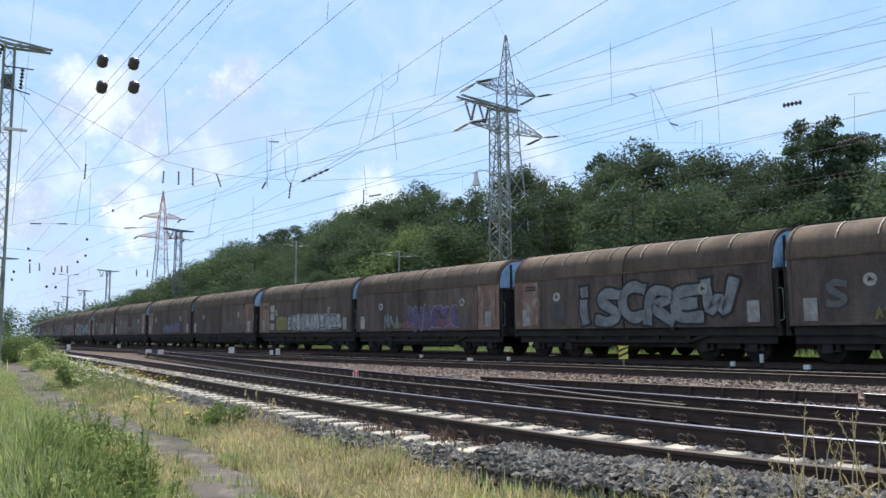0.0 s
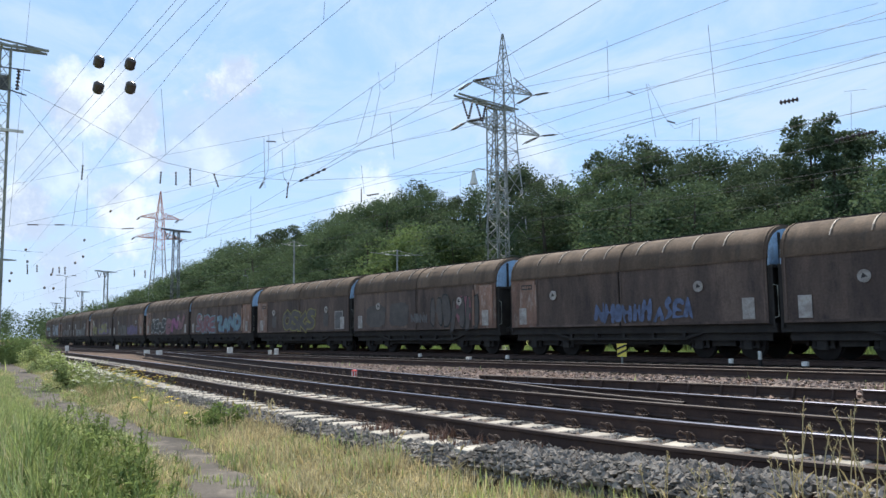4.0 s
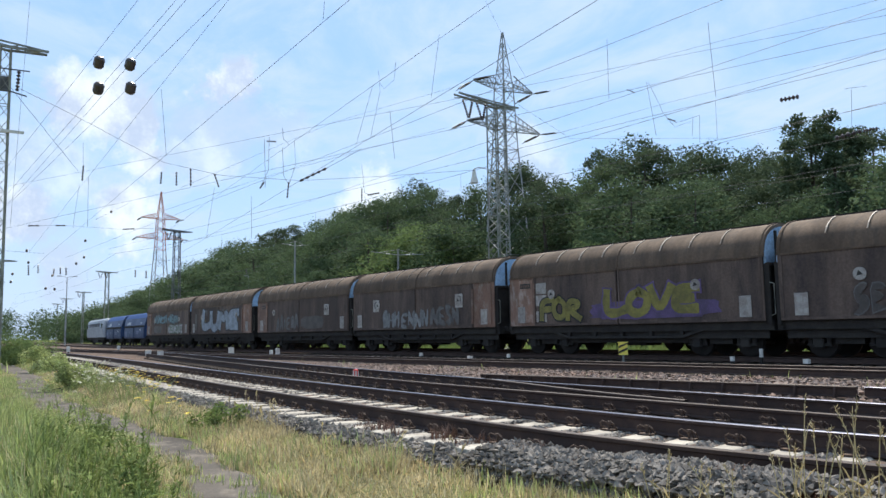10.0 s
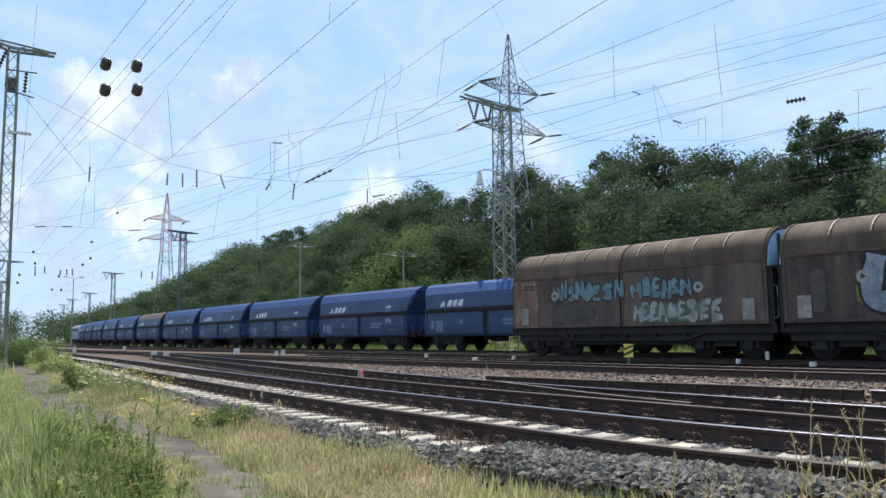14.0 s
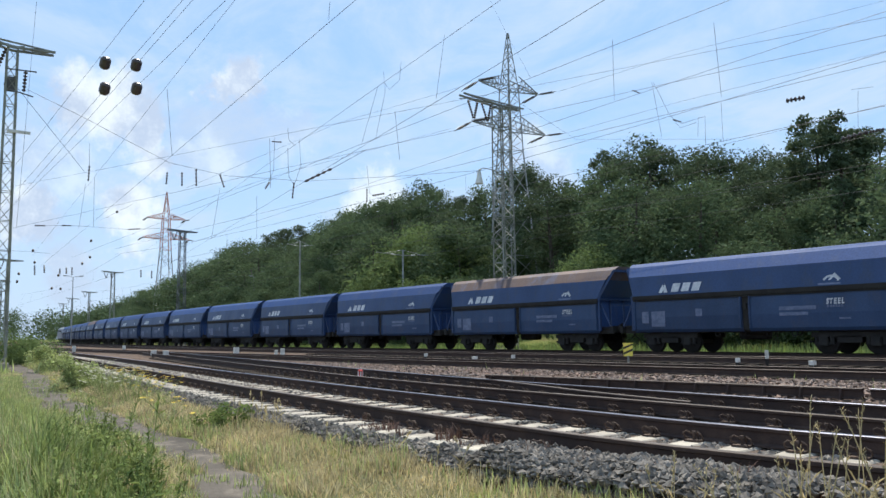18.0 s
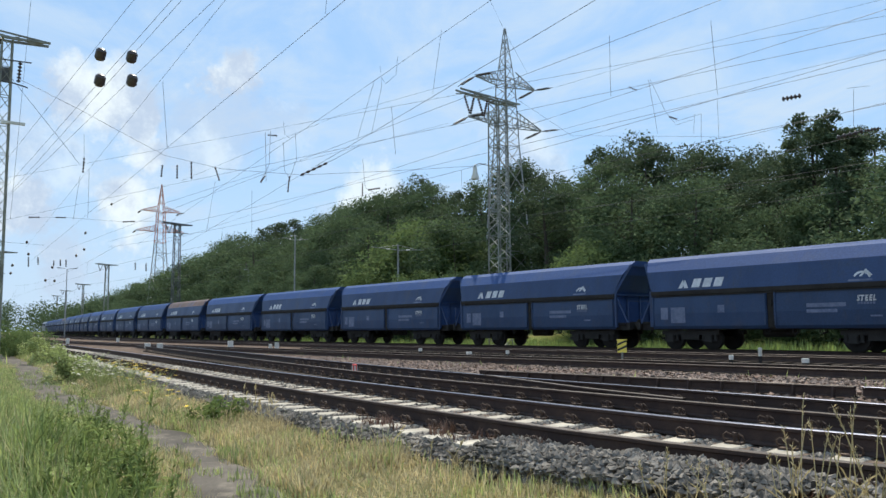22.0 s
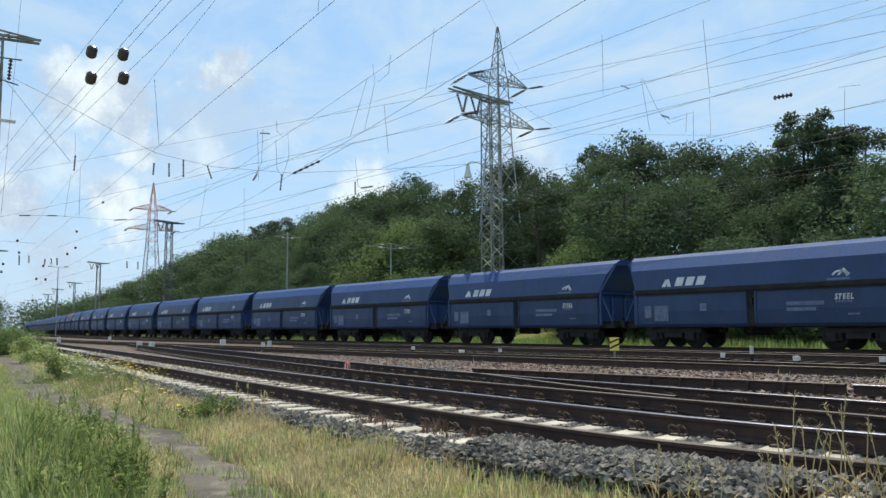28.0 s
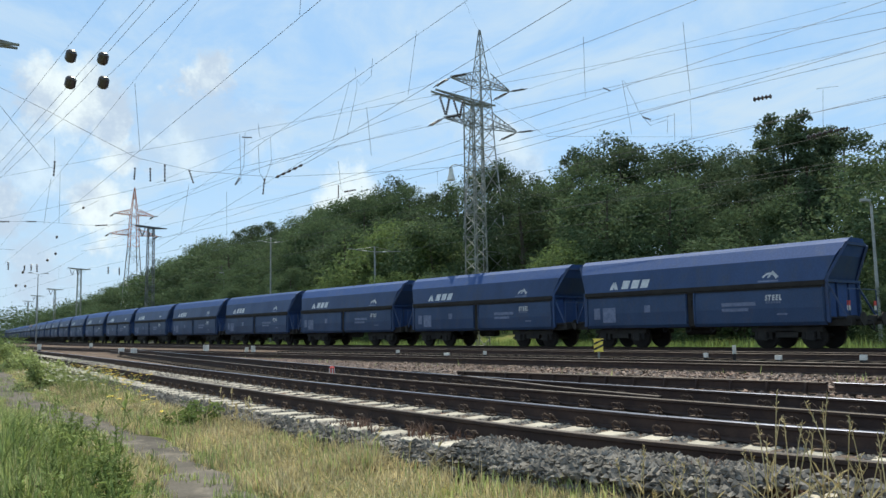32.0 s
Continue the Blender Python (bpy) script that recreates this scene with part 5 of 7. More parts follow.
def mast_fittings():
    """A switch box with its insulator arm and a white board, on the mast beside the path."""
    t = thing("mast_switch", "grey switch box with an insulator arm and a white board", "line switch", at=Matrix.Translation((-39.9, 3.75, 0)))
    s = Shape()
    s.box(-0.32, -0.22, -0.2, 0.25, 12.35, 13.05, c=0.02)
    s.box(-0.30, 0.32, -0.27, -0.23, 12.6, 12.7)
    part("switch_box", s, M_MASTDARK, t)
    s = Shape()
    s.bar((0.26, -0.2, 13.25), (0.26, 1.0, 13.3), 0.05)
    part("switch_arm", s, M_MASTDARK, t)
    s = Shape()
    s.bar((0.26, -0.1, 12.3), (0.26, 0.9, 12.1), 0.05)
    part("switch_arm", s, M_MASTDARK, t)
    s = Shape()
    insulator(s, (0.26, 0.55, 13.25), (0.26, 0.5, 12.25), 0.09, 6)
    part("insulator", s, M_INSUL, t)
    s = Shape()
    s.box(0.24, 0.34, -0.1, 0.85, 10.3, 10.42)
    part("board", s, M_WHITE, t, "white board")
    return t


mast_fittings()
gantry_mast(-105.6, 31.0, 15.0, "grey lattice overhead line mast beyond the train", (-2.0, 2.0), M_MASTDARK, 1.0, 0.7, 16)
gantry_mast(-166.4, 35.2, 14.0, "distant grey overhead line mast", (-2.2, 2.0), M_MASTGREY, 0.9, 0.6, 12)
for mx, line, off, mt in ((-205.0, y_e, 3.6, 12.0), (-225.0, y_c, -2.2, 13.0), (-260.0, y_e, 3.6, 13.0), (-150.0, y_a, -2.6, 12.0), (-195.0, y_a, -2.8, 13.5), (-240.0, y_a, -3.0, 13.0), (-290.0, y_c, -2.2, 13.0), (-300.0, y_e, 3.6, 13.0), (-330.0, y_a, -3.0, 13.0), (-180.0, y_c, -2.3, 12.5), (-120.0, y_c, -2.3, 11.5), (-210.0, y_a, -8.0, 12.0), (-250.0, y_a, -11.0, 12.5), (-270.0, y_c, -6.0, 12.0), (-310.0, y_a, -14.0, 13.0), (-345.0, y_c, -4.0, 12.0), (-225.0, y_a, -17.0, 10.0)):
    gantry_mast(mx, line(mx) + off, mt, "slender distant overhead line mast", (-1.8, 1.8), M_MASTGREY, 0.42, 0.32, 8, strings=1)


def lamp_post(x, y, top, label, arm=1.0, twin=False, base=-0.4):
    t = thing("street_lamp", label, "lamp post", "yard lamps", at=Matrix.Translation((x, y, 0)))
    s = Shape()
    s.tube([(0, 0, base), (0, 0, base + 1.2), (0, 0, top)], [0.10, 0.085, 0.055], 10)
    part("pole", s, M_GALV, t, smooth=True)
    for d in ((-1, 1) if twin else (1,)):
        s = Shape()
        s.tube([(0, 0, top - 0.05), (0, -d * arm * 0.5, top + 0.12), (0, -d * arm, top + 0.15)], [0.04, 0.035, 0.035], 8)
        s.box(-0.13, 0.13, min(-d * arm, -d * (arm + 0.6)), max(-d * arm, -d * (arm + 0.6)), top + 0.1, top + 0.22, c=0.05)
        part("lamp_head", s, M_GALV, t)
    return t


lamp_post(-138.0, 23.1, 10.9, "slender grey yard lamp with a curved double head", 0.9, True)


def bracket_pole(x, y, top, reach, label):
    """A slim overhead-line pole with level bracket arms and pale insulators."""
    t = thing("overhead_line_pole", label, "overhead line pole", "bracket poles beyond the train", at=Matrix.Translation((x, y, 0)))
    s = Shape()
    s.tube([(0, 0, -0.4), (0, 0, 1.0), (0, 0, top)], [0.11, 0.10, 0.07], 8)
    part("pole", s, M_GALV, t, smooth=True)
    for e in (-1, 1):
        s = Shape()
        s.tube([(0, e * 0.08, top - 0.5), (0, e * reach, top - 0.35)], [0.035, 0.03], 6)
        s.tube([(0, e * 0.08, top - 0.05), (0, e * reach * 0.7, top - 0.38)], [0.02, 0.02], 5)
        part("bracket_arm", s, M_GALV, t)
        s = Shape()
        insulator(s, (0, e * reach * 0.30, top - 0.46), (0, e * reach * 0.46, top - 0.43), 0.07, 4)
        part("arm_insulator", s, M_WHITE, t, "pale ribbed insulator")
    return t


bracket_pole(-59.4, 37.1, 8.5, 2.8, "slim pale pole with level bracket arms beyond the train")
bracket_pole(-72.2, 32.9, 10.4, 1.4, "slim distant pole with level bracket arms")
lamp_post(-102.5, 39.9, 9.0, "slim grey lamp post at the foot of the bank", 0.1)
lamp_post(-16.2, 36.5, 6.2, "slim pale lamp post on the grass strip", 0.25)


def bell_lamp():
    t = thing("hanging_lamp", "white bell-shaped lamp hanging from a curved bracket", "lamp", at=Matrix.Translation((-38.2, 28.5, -0.05)))
    s = Shape()
    s.tube([(0, 3.2, 10.2), (0, 2.9, 10.95), (0, 2.3, 11.3), (0, 1.4, 11.35), (0, 1.05, 11.2)], [0.03] * 5, 8)
    part("bracket", s, M_MASTGREY, t)
    s = Shape()
    s.tube([(0, 1.05, 11.2), (0, 1.05, 11.0), (0, 1.05, 10.75), (0, 1.05, 10.45), (0, 1.05, 10.3)], [0.06, 0.13, 0.15, 0.24, 0.26], 16)
    part("shade", s, M_WHITE, t, "white enamel bell shade", smooth=True)
    return t


bell_lamp()


def wire(label, a, b, sag=0.0, r=0.012, group="overhead wires", n=12, name="overhead_wire"):
    """One wire between two points, hanging by sag."""
    a, b = Vector(a), Vector(b)
    pts = [a.lerp(b, i / n) - Vector((0, 0, 4 * sag * (i / n) * (1 - i / n))) for i in range(n + 1)]
    s = Shape()
    s.tube(pts, [r] * (n + 1), 5)
    return solo(name, s, M_WIRE, label, "overhead wire", group)


def stretch(p, q, left, right):
    """The line through p and q, carried on to the given x at both ends."""
    d = (q[1] - p[1]) / (q[0] - p[0])
    return (left, p[1] + d * (left - p[0]), p[2]), (right, p[1] + d * (right - p[0]), p[2])

wire("thin dark overhead wire along the tracks", *stretch((-12.14, 6.57, 7.0), (-26.23, 7.28, 7.0), -75, 6), r=0.0052)
wire("thin dark overhead wire along the tracks", *stretch((-15.18, 3.60, 7.4), (-23.86, 3.46, 7.4), -60, 6), r=0.00408)
wire("thin dark overhead wire along the tracks", *stretch((-14.78, 4.21, 7.4), (-33.44, 4.04, 7.4), -60, 6), r=0.00476)
wire("thin dark overhead wire along the tracks", *stretch((-11.95, 3.56, 6.2), (-20.42, 3.54, 6.2), -60, 6), r=0.00374)
wire("thin dark overhead wire along the tracks", *stretch((-13.44, 4.60, 7.0), (-23.30, 4.41, 7.0), -60, 6), r=0.00442)
wire("thin dark overhead wire along the tracks", *stretch((-12.46, 4.43, 6.6), (-25.30, 5.22, 6.6), -60, 6), r=0.0034)
wire("thin dark overhead wire along the tracks", *stretch((-9.62, 10.40, 7.0), (-17.44, 11.49, 7.0), -70, 10), r=0.0062)
wire("thin dark overhead wire along the tracks", *stretch((-9.16, 13.58, 7.6), (-15.80, 13.36, 7.6), -70, 10), r=0.0055)
wire("thin dark overhead wire along the tracks", *stretch((-7.20, 15.88, 7.2), (-14.47, 15.88, 7.2), -60, 10), r=0.0054)
wire("thin dark overhead wire along the tracks", *stretch((-9.08, 19.94, 8.2), (-15.46, 18.10, 8.2), -60, 10), r=0.0063)
wire("thin dark overhead wire along the tracks", *stretch((-8.93, 19.51, 7.4), (-19.28, 18.14, 7.4), -60, 10), r=0.0063)
wire("thin dark overhead wire along the tracks", *stretch((-10.46, 22.66, 7.2), (-15.42, 22.77, 7.2), -60, 10), r=0.0054)
wire("thin dark overhead wire along the tracks", *stretch((-11.32, 9.12, 7.2), (-19.51, 10.05, 7.2), -60, 10), r=0.0045)
wire("thin dark overhead wire along the tracks", *stretch((-8.98, 19.79, 8.6), (-15.19, 17.08, 8.6), -60, 10), r=0.00495)


def contact_lines():
    """Catenary over the farther tracks: messenger, contact wire and droppers, span by span."""
    for line, zc, x0, x1, k in ((y_c, 5.9, -250, 30, 0), (y_d, 5.9, -250, 30, 9), (y_e, 5.9, -250, 30, 21)):
        x = x0 + k
        while x < x1:
            xa, xb = x, min(x + 62, x1)
            a, b = (xa, line(xa) - 0.2, zc + 1.5), (xb, line(xb) + 0.2, zc + 1.5)
            wire("thin grey messenger wire over the tracks", a, b, 0.75, 0.0065)
            wire("thin grey contact wire over the tracks", (a[0], a[1], zc), (b[0], b[1], zc), 0.0, 0.006)
            for i in range(1, 6):
                f = i / 6
                z = zc + 1.5 - 4 * 0.75 * f * (1 - f)
                q = Vector(a).lerp(Vector(b), f)
                wire("short dropper wire between contact and messenger wire", (q.x, q.y, z), (q.x, q.y, zc), 0, 0.004, n=1, name="dropper_wire")
            x += 62


contact_lines()


def hanging_piece(name, label, a, b, r, n=5, cat="insulator"):
    s = Shape()
    insulator(s, a, b, r, n)
    return solo(name, s, M_INSUL, label, cat, "line insulators")


def line_weight(at, r, label):
    """A dark faceted barrel clamped on a wire."""
    s = Shape()
    h = r * 1.3
    s.tube([(-h, 0, 0), (-h * 0.9, 0, 0), (-h * 0.55, 0, 0), (h * 0.55, 0, 0), (h * 0.9, 0, 0), (h, 0, 0)], [r * 0.12, r * 0.62, r, r, r * 0.62, r * 0.12], 14)
    return solo("line_weight", s, M_INSUL, label, "line weight", "weights on the wires", at=Matrix.Translation(at) @ Matrix.Rotation(radians(10), 4, "Z") @ Matrix.Rotation(radians(-62), 4, "Y"))


for at in ((-23.56, 4.58, 8.88), (-23.38, 5.40, 8.92), (-23.56, 4.59, 8.11), (-23.38, 5.43, 8.21)):
    line_weight(at, 0.15, "dark barrel-shaped weight on an overhead wire")
for at in ((-73.74, 13.69, 9.50), (-73.75, 13.64, 8.05), (-74.43, 9.23, 8.48), (-74.41, 9.39, 7.47), (-73.34, 15.68, 12.18), (-73.86, 13.04, 7.48), (-74.54, 8.25, 6.47), (-74.56, 8.15, 5.80), (-74.15, 11.24, 6.40), (-74.12, 11.45, 5.23), (-74.22, 10.76, 5.27)):
    line_weight(at, 0.095, "small dark weight on a distant overhead wire")
hanging_piece("line_insulator", "dark ribbed insulator hung in the overhead wires", (-46.31, 12.62, 10.61), (-46.32, 12.58, 9.86), 0.06)
hanging_piece("line_insulator", "dark ribbed insulator hung in the overhead wires", (-46.09, 13.41, 10.65), (-46.08, 13.43, 9.80), 0.06)
hanging_piece("line_insulator", "dark ribbed insulator hung in the overhead wires", (-45.86, 14.17, 10.90), (-45.85, 14.20, 9.81), 0.06)
hanging_piece("line_insulator", "dark ribbed insulator hung in the overhead wires", (-45.44, 15.47, 10.63), (-45.35, 15.73, 9.81), 0.06)
hanging_piece("line_insulator", "dark ribbed insulator hung in the overhead wires", (-59.04, 10.67, 13.16), (-59.05, 10.63, 12.01), 0.07)
hanging_piece("line_insulator", "dark ribbed insulator hung in the overhead wires", (-38.36, 17.11, 9.12), (-38.39, 17.03, 8.20), 0.05)
hanging_piece("line_insulator", "dark ribbed insulator hung in the overhead wires", (-38.86, 15.93, 9.09), (-38.95, 15.72, 8.71), 0.06)
hanging_piece("line_insulator", "dark ribbed insulator hung in the overhead wires", (-41.60, 17.17, 12.05), (-41.38, 17.69, 12.04), 0.05)
hanging_piece("line_insulator", "dark ribbed insulator hung in the overhead wires", (-39.22, 22.06, 9.37), (-39.22, 22.06, 8.57), 0.05)
hanging_piece("line_insulator", "dark ribbed insulator hung in the overhead wires", (-39.06, 22.34, 8.98), (-38.70, 22.97, 9.11), 0.06)
hanging_piece("line_insulator", "dark ribbed insulator hung in the overhead wires", (-15.29, 25.81, 9.07), (-14.72, 26.14, 9.12), 0.09)
hanging_piece("line_insulator", "dark ribbed insulator hung in the overhead wires", (-19.64, 22.68, 10.11), (-19.41, 22.88, 9.95), 0.03)
hanging_piece("line_insulator", "dark ribbed insulator hung in the overhead wires", (-18.53, 23.60, 8.83), (-18.29, 23.78, 8.70), 0.04)
hanging_piece("line_insulator", "dark ribbed insulator hung in the overhead wires", (-14.75, 28.40, 7.89), (-13.91, 28.82, 8.06), 0.09)
hanging_piece("line_insulator", "dark ribbed insulator hung in the overhead wires", (-13.92, 28.82, 8.04), (-13.46, 29.03, 8.08), 0.07)
hanging_piece("line_insulator", "dark ribbed insulator hung in the overhead wires", (-36.31, 16.78, 8.77), (-35.68, 18.07, 9.51), 0.07)
hanging_piece("line_insulator", "dark ribbed insulator hung in the overhead wires", (-79.08, 12.10, 11.40), (-78.95, 12.94, 11.44), 0.08)
hanging_piece("line_insulator", "dark ribbed insulator hung in the overhead wires", (-78.01, 17.75, 11.28), (-77.75, 18.83, 11.38), 0.08)
hanging_piece("line_insulator", "dark ribbed insulator hung in the overhead wires", (-79.39, 9.89, 11.28), (-79.27, 10.80, 11.33), 0.08)
hanging_piece("line_insulator", "dark ribbed insulator hung in the overhead wires", (-83.98, 32.35, 8.48), (-83.96, 32.42, 7.72), 0.06)
hanging_piece("line_insulator", "dark ribbed insulator hung in the overhead wires", (-109.13, 13.79, 10.17), (-109.13, 13.84, 8.89), 0.11)
hanging_piece("line_insulator", "dark ribbed insulator hung in the overhead wires", (-108.99, 14.85, 10.20), (-108.99, 14.89, 9.20), 0.11)
hanging_piece("line_insulator", "dark ribbed insulator hung in the overhead wires", (-108.73, 16.64, 9.82), (-108.74, 16.60, 9.10), 0.11)
hanging_piece("line_insulator", "dark ribbed insulator hung in the overhead wires", (-108.62, 17.34, 9.98), (-108.62, 17.37, 9.12), 0.11)
hanging_piece("line_insulator", "dark ribbed insulator hung in the overhead wires", (-108.52, 17.98, 10.00), (-108.51, 18.02, 8.99), 0.11)
hanging_piece("line_insulator", "dark ribbed insulator hung in the overhead wires", (-106.87, 26.04, 9.82), (-106.87, 26.07, 8.85), 0.11)
hanging_piece("line_insulator", "dark ribbed insulator hung in the overhead wires", (-106.55, 27.33, 9.76), (-106.54, 27.36, 8.71), 0.11)


def cable(points, r, label):
    """A thin cable bent through a few points."""
    s = Shape()
    s.tube(points, [r] * len(points), 5)
    return solo("overhead_cable", s, M_WIRE, label, "overhead cable", "overhead cables")


cable(((-17.88, 8.96, 9.70), (-17.89, 8.93, 9.18)), 0.006, "thin dark cable hung between the masts")
cable(((-21.22, 15.02, 11.18), (-21.40, 14.76, 8.94)), 0.006, "thin dark cable hung between the masts")
cable(((-23.75, 14.82, 10.94), (-23.79, 14.77, 10.25), (-23.99, 14.45, 9.90), (-24.07, 14.31, 10.13)), 0.006, "thin dark cable hung between the masts")
cable(((-24.09, 14.27, 10.56), (-24.06, 14.32, 9.81), (-24.25, 14.00, 8.00)), 0.006, "thin dark cable hung between the masts")
cable(((-24.20, 14.09, 10.02), (-24.50, 13.55, 7.79)), 0.006, "thin dark cable hung between the masts")
cable(((-27.50, 11.99, 8.88), (-27.48, 12.03, 8.43), (-27.40, 12.23, 8.24)), 0.006, "thin dark cable hung between the masts")
cable(((-38.87, 15.91, 11.46), (-38.84, 15.99, 8.78)), 0.010, "thin dark cable hung between the masts")
cable(((-38.77, 16.16, 11.56), (-38.78, 16.12, 9.71), (-38.95, 15.72, 8.77)), 0.010, "thin dark cable hung between the masts")
cable(((-38.24, 17.36, 11.42), (-38.21, 17.43, 10.06), (-38.37, 17.08, 8.81)), 0.010, "thin dark cable hung between the masts")
cable(((-38.50, 16.79, 10.97), (-38.47, 16.86, 9.42), (-38.36, 17.11, 8.97)), 0.010, "thin dark cable hung between the masts")
cable(((-25.10, 6.77, 8.89), (-25.05, 6.96, 6.73)), 0.006, "thin dark cable hung between the masts")
cable(((-58.98, 11.02, 12.37), (-58.97, 11.06, 8.80)), 0.010, "thin dark cable hung between the masts")
cable(((-59.08, 10.46, 11.84), (-59.14, 10.14, 8.67)), 0.010, "thin dark cable hung between the masts")
cable(((-16.11, 17.79, 9.94), (-16.12, 17.78, 8.02)), 0.006, "thin dark cable hung between the masts")
cable(((-17.80, 21.61, 9.70), (-17.69, 21.71, 8.56), (-17.61, 21.77, 7.73)), 0.006, "thin dark cable hung between the masts")
cable(((-17.76, 21.65, 9.70), (-17.39, 21.95, 8.52), (-17.11, 22.17, 7.98), (-16.65, 22.51, 8.13)), 0.006, "thin dark cable hung between the masts")
cable(((-16.61, 22.54, 8.32), (-16.65, 22.51, 7.63)), 0.006, "thin dark cable hung between the masts")
cable(((-16.43, 22.67, 8.34), (-16.46, 22.65, 7.30)), 0.006, "thin dark cable hung between the masts")
cable(((-12.63, 18.02, 9.31), (-12.55, 18.07, 7.22)), 0.006, "thin dark cable hung between the masts")
cable(((-13.45, 26.81, 9.17), (-12.84, 27.11, 9.15)), 0.006, "thin dark cable hung between the masts")
cable(((-13.27, 26.90, 9.09), (-13.34, 26.87, 7.80)), 0.006, "thin dark cable hung between the masts")
cable(((-17.10, 22.17, 8.12), (-16.45, 22.66, 8.30)), 0.006, "thin dark cable hung between the masts")
cable(((-47.02, 9.67, 12.73), (-46.29, 12.70, 11.19), (-45.33, 15.78, 10.57), (-43.57, 20.14, 10.38), (-40.95, 25.05, 10.73), (-37.94, 29.40, 11.03)), 0.010, "thin dark cable hung between the masts")
cable(((-43.76, 4.61, 13.70), (-43.36, 7.50, 12.43), (-43.10, 8.86, 11.75)), 0.010, "thin dark cable hung between the masts")
cable(((-43.78, 4.36, 13.67), (-43.34, 7.59, 9.58)), 0.010, "thin dark cable hung between the masts")
cable(((-33.77, 3.93, 14.34), (-33.81, 3.59, 5.20)), 0.006, "thin dark cable hung between the masts")
cable(((-56.79, 19.36, 12.02), (-56.96, 18.85, 8.16)), 0.010, "thin dark cable hung between the masts")
cable(((-55.87, 21.88, 11.47), (-55.85, 21.92, 8.23)), 0.010, "thin dark cable hung between the masts")
cable(((-39.22, 22.06, 10.78), (-39.14, 22.20, 9.11), (-38.81, 22.77, 8.78)), 0.010, "thin dark cable hung between the masts")
cable(((-34.11, 20.89, 12.56), (-34.00, 21.08, 9.99)), 0.010, "thin dark cable hung between the masts")
cable(((-31.46, 45.12, 5.50), (-36.81, 40.86, 9.31), (-42.22, 35.24, 11.22)), 0.010, "thin dark cable hung between the masts")
cable(((-53.46, 45.19, 22.44), (-49.57, 49.43, 18.20), (-39.25, 57.96, 17.14)), 0.010, "thin dark cable hung between the masts")
cable(((-65.03, 54.74, 34.10), (-66.19, 53.33, 38.29)), 0.010, "thin dark cable hung between the masts")
cable(((-65.03, 54.74, 34.10), (-63.45, 56.56, 29.21)), 0.010, "thin dark cable hung between the masts")
cable(((-56.84, 40.86, 19.66), (-64.35, 27.55, 15.33), (-67.48, 18.62, 11.71)), 0.010, "thin dark cable hung between the masts")
cable(((-43.08, 41.76, 16.23), (-36.75, 47.42, 18.02), (-24.93, 54.58, 19.74)), 0.010, "thin dark cable hung between the masts")
cable(((-43.32, 41.52, 19.63), (-36.63, 47.52, 21.74), (-24.72, 54.67, 23.31)), 0.010, "thin dark cable hung between the masts")
cable(((-56.29, 41.62, 23.54), (-62.22, 32.07, 20.15), (-67.11, 19.90, 13.74)), 0.010, "thin dark cable hung between the masts")
cable(((-79.27, 10.80, 11.33), (-79.08, 12.10, 11.40)), 0.010, "thin dark cable hung between the masts")
cable(((-78.95, 12.94, 11.44), (-78.01, 17.75, 11.28)), 0.010, "thin dark cable hung between the masts")
cable(((-77.75, 18.83, 11.38), (-77.11, 21.32, 11.53)), 0.010, "thin dark cable hung between the masts")
cable(((-59.05, 10.61, 14.80), (-59.04, 10.67, 13.12)), 0.010, "thin dark cable hung between the masts")
cable(((-73.60, 14.43, 11.40), (-73.06, 16.95, 12.96)), 0.010, "thin dark cable hung between the masts")
cable(((-74.62, 7.59, 8.41), (-74.25, 10.56, 8.29)), 0.010, "thin dark cable hung between the masts")
cable(((-35.75, 17.94, 9.42), (-34.86, 19.61, 10.52)), 0.010, "thin dark cable hung between the masts")



# ---- plants ----
def leaf_cloud(s, centre, radius, count, size, rnd, squash=0.8, slot=0):
    """Small folded leaf clumps scattered through an uneven ball."""
    cx, cy, cz = centre
    for _ in range(count):
        while True:
            p = Vector((rnd.uniform(-1, 1), rnd.uniform(-1, 1), rnd.uniform(-1, 1)))
            if 0.25 < p.length < 1:
                break
        p = p * (0.55 + 0.45 * rnd.random()) * radius
        q = Vector((cx + p.x, cy + p.y, cz + p.z * squash))
        z = size * rnd.uniform(0.6, 1.4)
        a = Vector((rnd.gauss(0, 1), rnd.gauss(0, 1), rnd.gauss(0, 0.6))).normalized()
        b = a.cross(Vector((rnd.gauss(0, 1), rnd.gauss(0, 1), rnd.gauss(0, 1)))).normalized()
        c = a.cross(b)
        k = len(s.v)
        s.v += [tuple(q - a * z), tuple(q - b * z * 0.5 + c * z * 0.18), tuple(q + a * z), tuple(q + b * z * 0.5 + c * z * 0.18)]
        s.f += [(k, k + 1, k + 2), (k, k + 2, k + 3)]
        s.s += [slot, slot]


